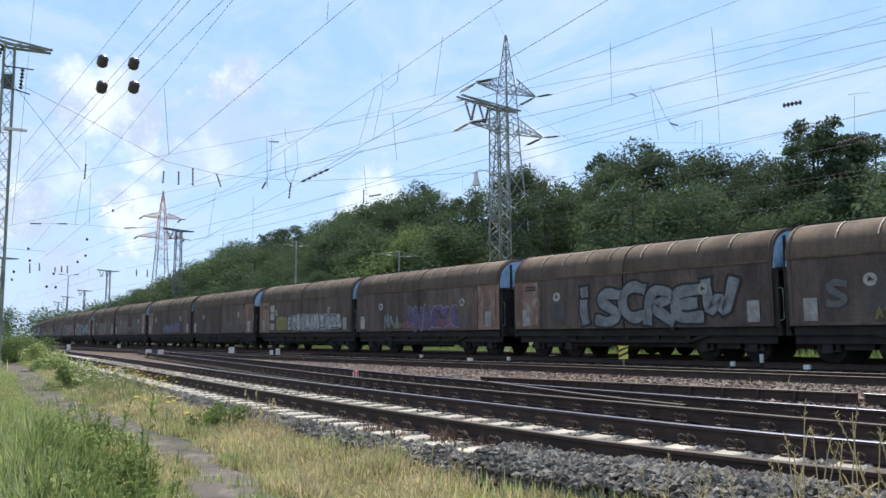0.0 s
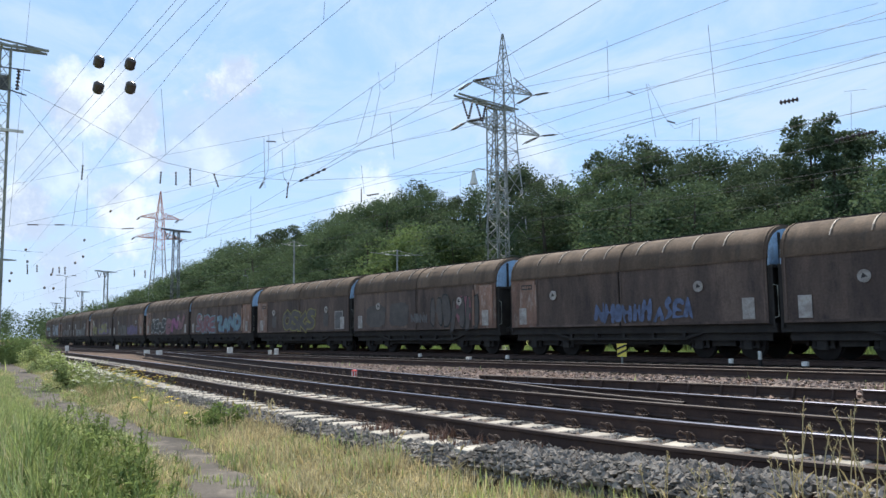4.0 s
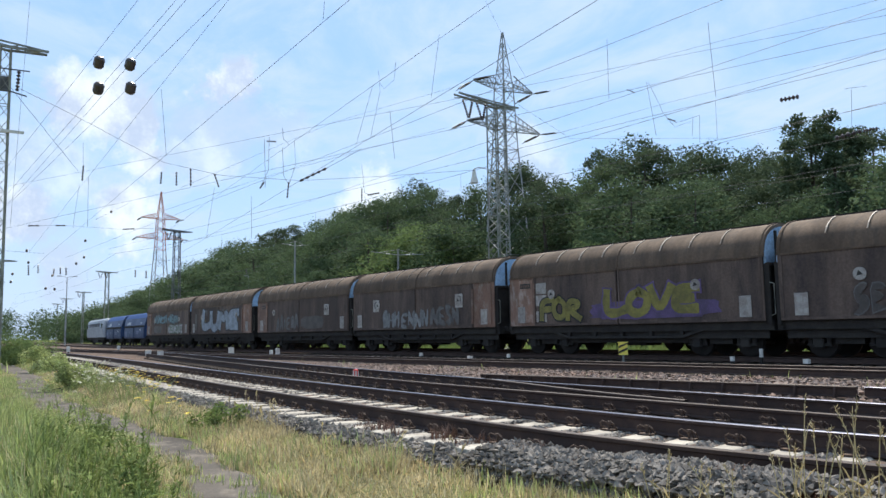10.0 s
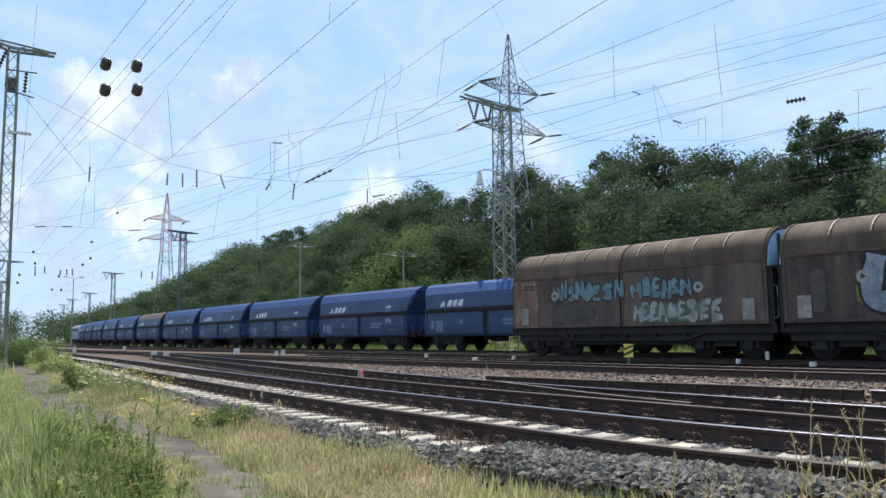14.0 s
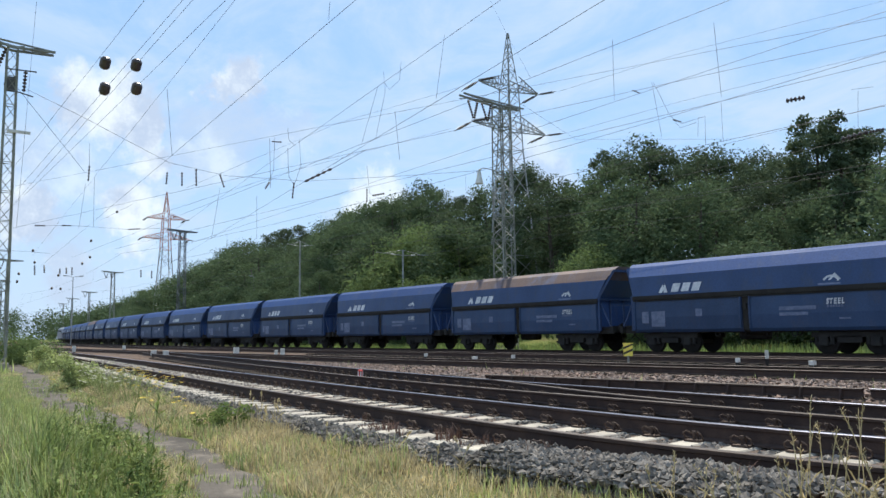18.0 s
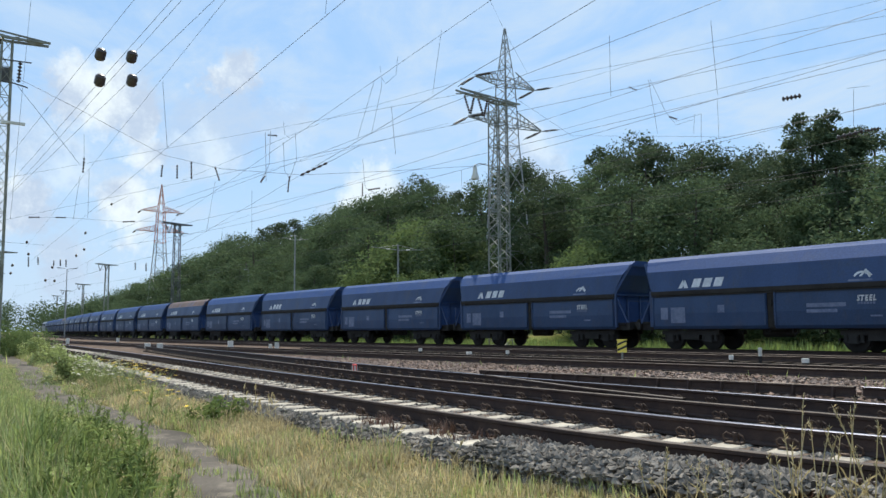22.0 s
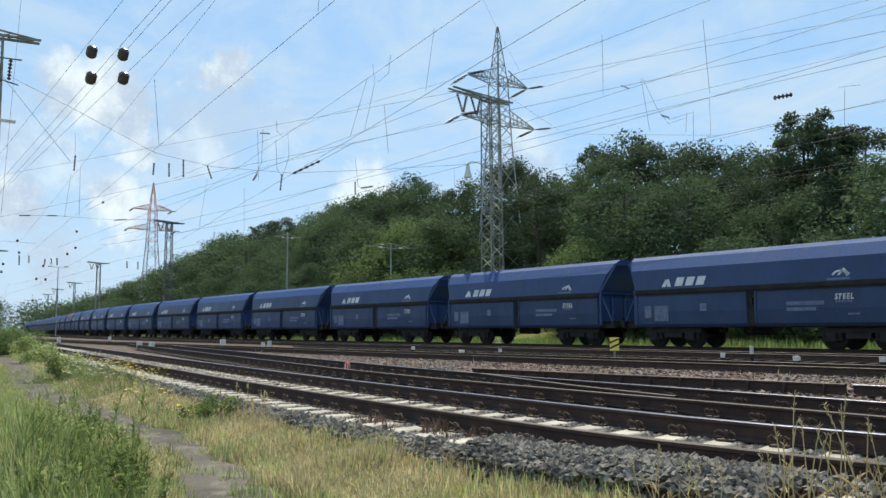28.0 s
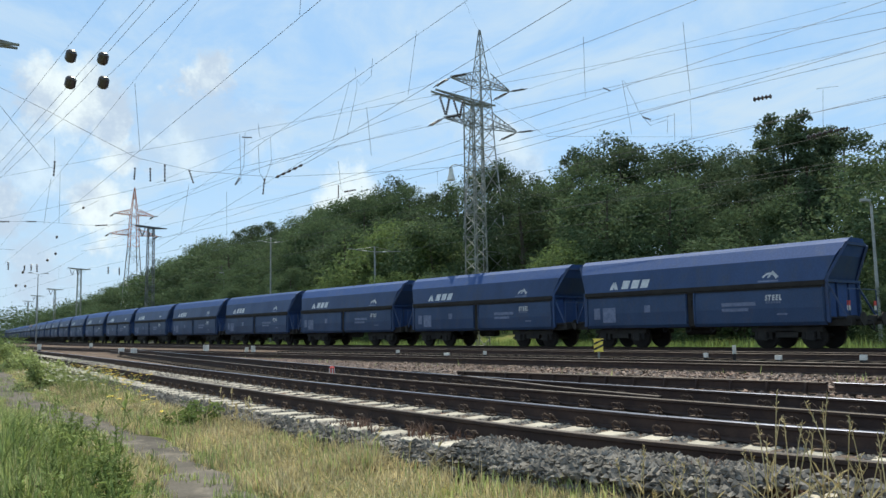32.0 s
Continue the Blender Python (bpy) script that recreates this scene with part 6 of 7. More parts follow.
def tree_meshes(seed, height, spread, clumps, leaves, size, trunk=0.3, bare=0.2, ragged=1.0):
    """Trunk with limbs, and a crown of many ragged leaf sprays round the limbs' ends."""
    rnd = random.Random(seed)
    t, c = Shape(), Shape()
    lean = Vector((rnd.uniform(-0.05, 0.05), rnd.uniform(-0.05, 0.05), 0)) * height
    t.tube([(0, 0, -0.6), (0, 0, height * 0.03), lean * 0.4 + Vector((0, 0, height * 0.35)), lean * 0.7 + Vector((0, 0, height * 0.65)), lean + Vector((0, 0, height * 0.9))], [trunk * 1.25, trunk, trunk * 0.75, trunk * 0.4, 0.03], 7)
    for i in range(clumps):
        f = bare + (0.97 - bare) * (i + rnd.random()) / clumps
        base = lean * f + Vector((0, 0, height * f * 0.94))
        a = rnd.uniform(0, 6.283)
        u = (f - bare) / (1 - bare)
        reach = spread * (1 - abs(2 * u - 0.9) ** 2.6 * 0.72) * rnd.uniform(0.25, 1.0) ** 0.7 if u < 0.96 else spread * 0.15
        tip = base + Vector((math.cos(a) * reach, math.sin(a) * reach, rnd.uniform(-0.01, 0.08) * height))
        if i % 2 == 0:
            t.tube([base - Vector((0, 0, 0.04 * height)), base.lerp(tip, 0.5), tip], [trunk * 0.3 * (1.1 - f), trunk * 0.16 * (1.1 - f), 0.015], 5)
        r = spread * rnd.uniform(0.22, 0.42) * ragged
        for _ in range(leaves):
            q = Vector((rnd.gauss(0, 1), rnd.gauss(0, 1), rnd.gauss(0, 1))).normalized() * r * (rnd.random() ** 0.42 if rnd.random() < 0.88 else rnd.uniform(0.9, 1.35))
            q = tip + Vector((q.x, q.y, q.z * 0.74))
            z = size * rnd.uniform(0.6, 1.4)
            d = Vector((rnd.gauss(0, 1), rnd.gauss(0, 1), rnd.gauss(0, 0.6))).normalized()
            e = d.cross(Vector((rnd.gauss(0, 1), rnd.gauss(0, 1), rnd.gauss(0, 1)))).normalized()
            k = len(c.v)
            c.v += [tuple(q - d * z), tuple(q - e * z * 0.5), tuple(q + d * z), tuple(q + e * z * 0.5)]
            c.f.append((k, k + 1, k + 2, k + 3))
            c.s.append(0)
    return t, c


def make_tree(shape, leafmat, label, x, y, z, f):
    t, c = tree_meshes(*shape)
    ob = thing("tree", label, "tree", "trees of the wooded bank", at=Matrix.Translation((x, y, z)) @ Matrix.Diagonal((f, f, f, 1)))
    part("trunk", t, M_BARK, ob, smooth=True)
    part("crown", c, leafmat, ob)
    return ob


def in_sight_line(x, y):
    """The gaps in the trees before the feet of the two pylons."""
    r = -x / y
    return y < 58 and 1.06 < r < 1.32 or y < 51 and 3.45 < r < 3.95


def canopy(x):
    """Height of the tree tops along the crest of the bank."""
    return float(np.interp(x, (-330, -240, -180, -146, -122, -98, -84, -76, -66, -60, -56, -52, -49, -45, -37, -28, 30), (17.0, 20.0, 21.4, 22.4, 21.2, 21.6, 22.0, 20.9, 19.8, 19.2, 19.3, 19.4, 19.6, 19.7, 19.3, 16.8, 14.0)))


def build_woods():
    rnd = random.Random(7)
    H = 12.0
    far_home = (60.0, 95.0)
    # seed, height, spread, sprays, leaves in a spray, leaf size, trunk, bare part, raggedness
    shapes = (((1, H, 3.9, 46, 270, 0.125, 0.3, 0.22, 1.0), M_LEAF_D, "tall dark green broadleaf tree on the bank"),
              ((2, H, 4.4, 50, 260, 0.125, 0.32, 0.16, 1.0), M_LEAF, "green broadleaf tree with a rounded crown on the bank"),
              ((3, H, 3.3, 40, 260, 0.12, 0.26, 0.28, 0.9), M_LEAF_D, "tall dark green broadleaf tree on the bank"),
              ((4, H, 5.0, 54, 250, 0.13, 0.3, 0.05, 1.0), M_LEAF, "green broadleaf tree with low branches on the bank"),
              ((5, H, 2.3, 34, 200, 0.115, 0.24, 0.36, 0.8), M_LEAF_D, "slender open-crowned dark tree above the others"),
              ((6, H, 6.6, 48, 260, 0.17, 0.2, 0.02, 0.9), M_LEAF_L, "light green young tree at the foot of the bank"),
              ((8, H, 6.0, 44, 260, 0.17, 0.2, 0.02, 1.0), M_LEAF, "mid-green bushy young tree at the foot of the bank"))
    kinds = [make_tree(sh, m, lab, far_home[0] + 7 * i, far_home[1], ground_height(far_home[0] + 7 * i, far_home[1]) - 0.3, 1.0) for i, (sh, m, lab) in enumerate(shapes)]

    def plant(k, x, y, top, wide=1.0):
        g = ground_height(x, y) - 0.3
        f = max(1.2, top - g) / H
        w = wide * (0.55 * f + 0.45 * min(f, 1.0)) if k < 5 else wide * f
        c = copy_thing(kinds[k], Matrix.Translation((x, y, g)) @ Matrix.Rotation(rnd.uniform(0, 6.28), 4, "Z"))
        c.scale = (w * rnd.uniform(0.92, 1.12), w * rnd.uniform(0.92, 1.12), f)

    # rows along the bank: distance from the far track, spacing, which trees, lowest and highest share of the canopy
    for off, gap, near_kinds, far_kinds, lo, hi in (
            (10.0, 3.0, (5, 6, 6), (6, 6, 5), 0.14, 0.28), (13.0, 3.4, (5, 6, 5), (6, 6, 1), 0.24, 0.38), (17.5, 4.6, (6, 3, 5), (6, 3, 1), 0.40, 0.66),
            (23.0, 5.0, (0, 2, 3), (1, 3, 0), 0.58, 0.76), (28.5, 5.0, (0, 2, 1), (1, 0, 3), 0.70, 0.91), (34.5, 4.6, (0, 2, 0), (0, 1, 2), 0.84, 1.06)):
        x = -6.0
        while x > -340:
            y = y_e(x) + off + rnd.uniform(-1.8, 1.8)
            pick = near_kinds if x > -75 else far_kinds
            k = pick[rnd.randrange(len(pick))]
            if not in_sight_line(x, y):
                plant(k, x + rnd.uniform(-1, 1), y, canopy(x) * rnd.uniform(lo, hi), 1.0 if x > -110 else 1.3 if x > -200 else 1.6)
            x -= gap * rnd.uniform(0.75, 1.25) * (1.0 if x > -110 else 1.7 if x > -200 else 2.8)
    # low growth behind the foot of the pylon
    for i in range(34):
        y = rnd.uniform(58.5, 66)
        x = -y * rnd.uniform(1.02, 1.36)
        plant((5, 6, 3)[i % 3], x, y, ground_height(x, y) + rnd.uniform(4.5, 8.0))
    # open-crowned trees that stand above the rest
    for k, x, y, top in ((4, -27.2, 49.4, 15.3), (4, -25.8, 48.9, 14.9)):
        plant(k, x, y, top)
    # far woods closing the valley at the line's end
    s = Shape()
    for i in range(420):
        x = rnd.uniform(-420, -235)
        y = rnd.uniform(-30, 90)
        if 8 < y < 46 and x > -345:
            continue
        h = rnd.uniform(9, 14) if x < -335 else rnd.uniform(6, 11) * (1.0 if y > 40 else 0.5)
        for q in range(3):
            leaf_cloud(s, (x + rnd.uniform(-1, 1), y + rnd.uniform(-1, 1), ground_height(x, y) + h * (0.3 + 0.28 * q)), h * 0.36, 60, 0.42, rnd)
    far = random.Random(19)
    for i in range(230):
        x = far.uniform(-345, -222)
        y = y_e(x) + far.uniform(9, 44)
        h = far.uniform(7, 12)
        for q in range(3):
            leaf_cloud(s, (x + far.uniform(-1, 1), y + far.uniform(-1, 1), ground_height(x, y) + h * (0.25 + 0.27 * q)), h * 0.36, 70, 0.36, far)
    solo("distant_woods", s, M_LEAF, "hazy green woods at the end of the line", "woods", kind="stuff")


build_woods()


def blades(name, label, material, spots, rnd, h0, h1, w=0.008, bend=0.35):
    """Grass: tapering bent blades at the given spots."""
    n = len(spots)
    P = np.array(spots, dtype=float)
    r = np.random.RandomState(rnd)
    clump = np.array([noise.noise(Vector((x * 1.3, y * 1.3, 4.0))) for x, y, _ in spots])
    h = r.uniform(h0, h1, n) * (1.0 + 0.75 * clump)
    a = r.uniform(0, 2 * np.pi, n)
    d = np.stack([np.cos(a), np.sin(a), np.zeros(n)], 1)
    side = np.stack([-np.sin(a), np.cos(a), np.zeros(n)], 1)
    b = r.uniform(0.05, bend, n)[:, None] * h[:, None]
    up = np.array([0, 0, 1.0])
    ww = (w * r.uniform(0.6, 1.5, n))[:, None]
    p0 = P
    p1 = P + up * (h * 0.55)[:, None] + d * b * 0.35
    p2 = P + up * h[:, None] + d * b
    V = np.stack([p0 - side * ww, p0 + side * ww, p1 + side * ww * 0.8, p1 - side * ww * 0.8, p2], 1).reshape(-1, 3)
    base = np.arange(n) * 5
    me = bpy.data.meshes.new(name)
    me.from_pydata(V.tolist(), [], [q for k in base.tolist() for q in ((k, k + 1, k + 2, k + 3), (k + 3, k + 2, k + 4))])
    me.materials.append(material)
    ob = new(name, me)
    return tagged(ob, label, "grass", kind="stuff")


def on_path(x, y):
    """How far a spot lies inside the worn path, in metres (negative: outside)."""
    c = path_centre(x)
    wd = 0.31 + 0.14 * min(1.0, max(0.0, (-11.0 - x) / 4.0)) + 0.09 * math.sin(x * 1.7) + 0.07 * math.sin(x * 4.1 + 1) + 0.07 * math.sin(x * 9.7)
    return wd - abs(y - c)


def path_centre(x):
    return float(np.interp(-x, (-24.0, 0.0, 6.5, 8.0, 10.5, 14.0, 18.0, 23.5, 32.5, 65.0), (-2.0, 1.45, 2.42, 2.74, 2.96, 2.92, 2.88, 3.25, 4.25, 6.2)))


def scatter(rnd, n, x0, x1, y0, y1, keep):
    out = []
    while len(out) < n:
        # denser towards the camera
        x = x1 + (x0 - x1) * rnd.random() ** 1.6
        y = rnd.uniform(y0, y1(x) if callable(y1) else y1)
        k = keep(x, y)
        if k > 0 and rnd.random() < k:
            out.append((x, y, ground_height(x, y) - 0.02))
    return out


def lifted(*how):
    """Spots on the turf, which lies a little above the ground."""
    return [(x, y, z + 0.045) for x, y, z in scatter(*how)]


def toe_line(x): return y_a(x) - (1.30 if x < -4.4 else 1.30 + 0.14 * min(2.0, x + 4.4)) + 0.08 * math.sin(x * 2.3) + 0.06 * math.sin(x * 5.9)


def build_meadow():
    rnd = random.Random(11)
    patch = lambda x, y, s=0.6, o=0: 0.5 + 0.5 * noise.noise(Vector((x * s, y * s, o)))
    # tall fresh grass and herbs on the near side of the path
    trodden = lambda x: float(np.interp(-x, (9.0, 10.5, 13.0), (0.8, 0.6, 1.05)))
    near_side = lambda x, y: min(1.0, max(0.0, (path_centre(x) - trodden(x) - y) / 0.5)) if on_path(x, y) < -0.02 else 0.0
    blades("tall_grass", "tall fresh green meadow grass beside the path", M_GRASS, scatter(rnd, 46000, -45, -4.6, -1.0, lambda x: path_centre(x) - 0.2, near_side), 1, 0.10, 0.36, 0.0062, 0.7)
    blades("tall_grass", "dark green undergrowth between the meadow grass", M_HERB, scatter(rnd, 12000, -30, -4.6, -1.0, lambda x: path_centre(x) - 0.2, lambda x, y: near_side(x, y) * (0.9 if patch(x, y, 1.0, 15) > 0.52 else 0.08)), 29, 0.08, 0.30, 0.009, 0.8)
    blades("tall_grass", "ripe straw-coloured stems among the green grass", M_STRAW, scatter(rnd, 5000, -40, -4.6, -1.0, lambda x: path_centre(x) - 0.3, lambda x, y: near_side(x, y) * (0.9 if patch(x, y, 1.2, 7) > 0.45 else 0.2)), 21, 0.15, 0.45, 0.003, 0.6)
    blades("path_edge_grass", "short trodden grass along the edge of the path", M_GRASS, lifted(rnd, 15000, -32, -4.6, 0.6, 4.4, lambda x, y: 0.9 if -0.75 < on_path(x, y) < 0.0 and y < path_centre(x) else 0.0), 23, 0.04, 0.16, 0.005, 0.6)
    blades("path_edge_grass", "bleached dry grass along the edge of the path", M_STRAW, lifted(rnd, 5200, -10, -4.6, 0.6, 3.2, lambda x, y: 0.9 if -0.5 < on_path(x, y) < 0.0 and patch(x, y, 1.4, 41) > 0.5 else 0.0), 24, 0.05, 0.20, 0.005, 0.8)
    blades("path_tufts", "small grass tufts in the cracks of the path", M_GRASS, lifted(rnd, 2600, -30, -4.6, 1.6, 5.0, lambda x, y: 0.9 if on_path(x, y) > 0.0 and patch(x, y, 2.2, 31) > 0.62 else 0.0), 22, 0.03, 0.15, 0.004, 0.6)
    blades("herb_clump", "coarse green grass clumps beside the path", M_HERB, scatter(rnd, 800, -11.5, -4.5, 0.6, lambda x: path_centre(x) - 0.1, lambda x, y: (patch(x, y, 0.9, 5) > 0.5 and 0.13 * -x < y < path_centre(x) - 0.75) * 0.9), 2, 0.2, 0.5, 0.011, 0.7)
    # drier strip between the path and the track: a dense short sward, greener towards the path
    off_path = lambda x, y: 1.0 if on_path(x, y) < -0.05 else 0.3 if on_path(x, y) < 0.06 else 0.004
    blades("short_grass", "short green and yellow grass between path and track", M_GRASS, lifted(rnd, 36000, -60, -2.6, 1.6, toe_line, lambda x, y: (0.95 if patch(x, y, 0.8) > 0.5 else 0.25) * (1.0 if y < path_centre(x) + 0.7 else 0.28) * off_path(x, y)), 3, 0.03, 0.17, 0.0046, 0.6)
    blades("dry_grass", "dry straw-coloured grass beside the ballast", M_STRAW, lifted(rnd, 95000, -36, -2.0, 2.2, toe_line, lambda x, y: (0.95 if patch(x, y, 0.7, 3) > 0.40 else 0.35) * off_path(x, y)), 4, 0.02, 0.105, 0.0036, 0.9)
    blades("dry_grass", "taller ripe grass stems beside the ballast", M_STRAW, lifted(rnd, 2600, -45, -2.0, 2.2, toe_line, lambda x, y: (0.9 if patch(x, y, 1.1, 13) > 0.5 else 0.1) * off_path(x, y)), 14, 0.08, 0.22, 0.0026, 0.7)
    dead = []
    while len(dead) < 1300:
        x = -2.6 - 7 * rnd.random() ** 1.3
        y = y_a(x) - rnd.uniform(0.80, 1.28)
        if patch(x, y, 2.4, 51) > 0.55:
            dead.append((x, y, A_Z - 0.24))
    blades("dead_weeds", "rust-brown dead weeds along the foot of the rail", M_DEADWEED, dead, 15, 0.06, 0.19, 0.006, 0.9)
    # meadow further off and the strip beyond the far track
    blades("meadow_grass", "green meadow grass further along the path", M_GRASS, scatter(rnd, 14000, -160, -35, -12, toe_line, lambda x, y: 1.0 if on_path(x, y) < -0.3 else 0.03), 5, 0.25, 0.7, 0.025)
    strip_spots = []
    for _ in range(16000):
        x = rnd.uniform(-75, 6)
        y = y_e(x) + rnd.uniform(2.4, 9.5)
        strip_spots.append((x, y, ground_height(x, y) - 0.03))
    blades("verge_grass", "sunlit tall grass on the verge beyond the far track", M_BANKGRASS, strip_spots, 6, 0.2, 0.55, 0.02)
    round_about = random.Random(17)
    blades("meadow_grass", "fresh green meadow grass in front of the path", M_GRASS, scatter(round_about, 26000, 8, -5, -7, lambda x: path_centre(x) - 0.1, lambda x, y: 1.0 if on_path(x, y) < 0 and x * x + y * y > 0.6 else 0.0), 37, 0.08, 0.27, 0.0065, 0.7)
    blades("dry_grass", "dry straw-coloured grass between path and track", M_STRAW, lifted(round_about, 24000, 9, -2.1, 0.4, toe_line, lambda x, y: (0.95 if patch(x, y, 0.7, 3) > 0.40 else 0.35) * (1.0 if on_path(x, y) < -0.05 else 0.0)), 38, 0.03, 0.16, 0.005, 0.6)
    blades("meadow_grass", "thin short meadow grass round the path", M_GRASS, scatter(rnd, 9000, 16, -5, -9, toe_line, lambda x, y: 1.0 if on_path(x, y) < 0 and x * x + y * y > 1.0 else 0.0), 27, 0.06, 0.2, 0.007)
    weeds = []
    for _ in range(1500):
        x = rnd.uniform(-60, -3)
        y = (y_b(x) + 3 + y_c(x)) / 2 + rnd.uniform(-1.2, 2.0)
        if patch(x, y, 0.5, 9) > 0.56:
            weeds.append((x, y, BED_Z - 0.04))
    blades("track_weeds", "sparse green weeds in the ballast", M_GRASS, weeds, 7, 0.06, 0.28, 0.008)


build_meadow()


def flower_plant(name, label, petal, seed, h, n, r):
    """A branching herb with small blossoms."""
    rnd = random.Random(seed)
    t = thing(name, label, "wild flower", "wild flowers beside the track")
    st, fl = Shape(), Shape()
    for _ in range(n):
        a, q = rnd.uniform(0, 6.28), rnd.uniform(0.2, 1.0) * r
        top = Vector((math.cos(a) * q, math.sin(a) * q, h * rnd.uniform(0.45, 1.0)))
        st.tube([(top.x * 0.15, top.y * 0.15, -0.03), (top.x * 0.5, top.y * 0.5, top.z * 0.6), top], [0.005, 0.004, 0.003], 4)
        for _ in range(4):
            f = rnd.uniform(0.15, 0.85)
            b = Vector((top.x * f, top.y * f, top.z * f))
            d = Vector((rnd.uniform(-1, 1), rnd.uniform(-1, 1), rnd.uniform(0.0, 0.8))).normalized() * rnd.uniform(0.04, 0.09)
            w = d.cross(Vector((0, 0, 1))).normalized() * 0.007
            st.poly([b, b + d * 0.5 + w, b + d, b + d * 0.5 - w])
        for p in range(6):
            b = p * 1.047 + a
            u, v = Vector((math.cos(b), math.sin(b), 0.25)) * 0.042, Vector((-math.sin(b), math.cos(b), 0)) * 0.02
            fl.poly([top, top + u * 0.6 - v, top + u, top + u * 0.6 + v])
    part("stalk", st, M_GRASS, t)
    part("blossoms", fl, petal, t)
    return t


def build_flowers():
    rnd = random.Random(21)
    y1 = flower_plant("yellow_wildflower", "yellow-flowered herb in the trackside grass", M_FLOWER, 1, 0.5, 12, 0.55)
    y2 = flower_plant("white_wildflower", "cream-flowered umbel herb in the trackside grass", M_FLOWER_W, 2, 0.62, 16, 0.55)
    y1.matrix_basis = Matrix.Translation((-17.0, 4.4, ground_height(-17, 4.4)))
    y2.matrix_basis = Matrix.Translation((-20.0, 4.3, ground_height(-20, 4.3)))
    for i in range(13):
        x = rnd.uniform(-27, -12)
        y = toe_line(x) - rnd.uniform(-0.1, 1.3)
        copy_thing(y1, Matrix.Translation((x, y, ground_height(x, y))) @ Matrix.Rotation(rnd.uniform(0, 6), 4, "Z"))
    for i in range(16):
        x = rnd.uniform(-29, -17)
        y = toe_line(x) - rnd.uniform(0.2, 1.1)
        copy_thing(y2, Matrix.Translation((x, y, ground_height(x, y))) @ Matrix.Rotation(rnd.uniform(0, 6), 4, "Z"))


build_flowers()


def bush(x, y, r, h, label, material, seed, leaves=2600, size=0.06):
    rnd = random.Random(seed)
    t = thing("bush", label, "bush", "low bushes", at=Matrix.Translation((x, y, ground_height(x, y) - 0.05)))
    st, lf = Shape(), Shape()
    for i in range(14):
        a, q = rnd.uniform(0, 6.28), rnd.uniform(0.2, 0.9) * r
        tip = Vector((math.cos(a) * q, math.sin(a) * q, h * (0.12 + 0.8 * (i % 5) / 4 * rnd.uniform(0.8, 1.05))))
        st.tube([(0, 0, 0), tip * 0.5 + Vector((0, 0, h * 0.12)), tip], [0.018, 0.012, 0.005], 5)
        leaf_cloud(lf, tip * 0.9, r * 0.42, leaves // 14, size, rnd, 0.9)
    part("stalk", st, M_BARK, t)
    part("foliage", lf, material, t)
    return t


bush(-22.6, 4.0, 0.72, 0.92, "light green leafy bush beside the path", M_GRASS, 3, 4200, 0.035)
bush(-36.0, 5.35, 1.0, 1.15, "yellow-green bushy shrub beside the path", M_GRASS, 4, 5200, 0.04)
bush(-46.0, 3.6, 2.4, 1.5, "dense green scrub beyond the path", M_LEAF_L, 5, 11000, 0.055)
bush(-50.0, 6.3, 2.2, 1.25, "dense green scrub beside the track", M_LEAF_L, 6, 9000, 0.055)
bush(-11.0, 3.85, 0.42, 0.42, "dark green broad-leaved weed in the dry grass", M_HERB, 8, 900, 0.035)


def weed_plant():
    """A tall herb with long narrow leaves up its stem."""
    t = thing("tall_weed", "tall dark green weed with long narrow leaves", "weed", "tall weeds beside the path")
    rnd = random.Random(77)
    st, lf = Shape(), Shape()
    for i in range(3):
        a, q = rnd.uniform(0, 6.28), rnd.uniform(0.04, 0.16)
        h = rnd.uniform(0.45, 0.95)
        tip = Vector((math.cos(a) * q * 2.0, math.sin(a) * q * 2.0, h))
        foot = Vector((math.cos(a) * q * 0.4, math.sin(a) * q * 0.4, -0.03))
        st.tube([foot, foot.lerp(tip, 0.5), tip], [0.006, 0.005, 0.003], 5)
        for k in range(20):
            f = 0.08 + 0.92 * k / 20
            b = foot.lerp(tip, f)
            az = k * 2.4 + rnd.uniform(-0.7, 0.7)
            L = rnd.uniform(0.10, 0.24) * (1.15 - 0.6 * f)
            d = Vector((math.cos(az), math.sin(az), rnd.uniform(0.1, 1.5))).normalized() * L
            w = d.cross(Vector((0, 0, 1))).normalized() * L * 0.15
            droop = Vector((0, 0, -L * rnd.uniform(0.1, 0.5)))
            lf.poly([b, b + d * 0.45 + w, b + d + droop, b + d * 0.45 - w])
        for k in range(5):
            b = foot.lerp(tip, 0.86 + 0.035 * k)
            st.tube([b, b + Vector((rnd.uniform(-0.02, 0.02), rnd.uniform(-0.02, 0.02), 0.03))], [0.006, 0.003], 5)
    part("stalk", st, M_HERB, t)
    part("leaves", lf, M_HERB, t)
    return t


def build_weeds():
    rnd = random.Random(31)
    w = weed_plant()
    w.matrix_basis = Matrix.Translation((-6.9, 1.75, ground_height(-6.9, 1.75)))
    for i in range(50):
        x = -5.6 - 6.0 * rnd.random()
        y = path_centre(x) - (0.62 if x > -9.5 else 0.5) - 0.9 * rnd.random() ** 1.2
        if on_path(x, y) > 0.1:
            continue
        c = copy_thing(w, Matrix.Translation((x, y, ground_height(x, y))) @ Matrix.Rotation(rnd.uniform(0, 6.28), 4, "Z"))
        f = rnd.uniform(0.42, 0.8)
        c.scale = (f, f, f)


build_weeds()


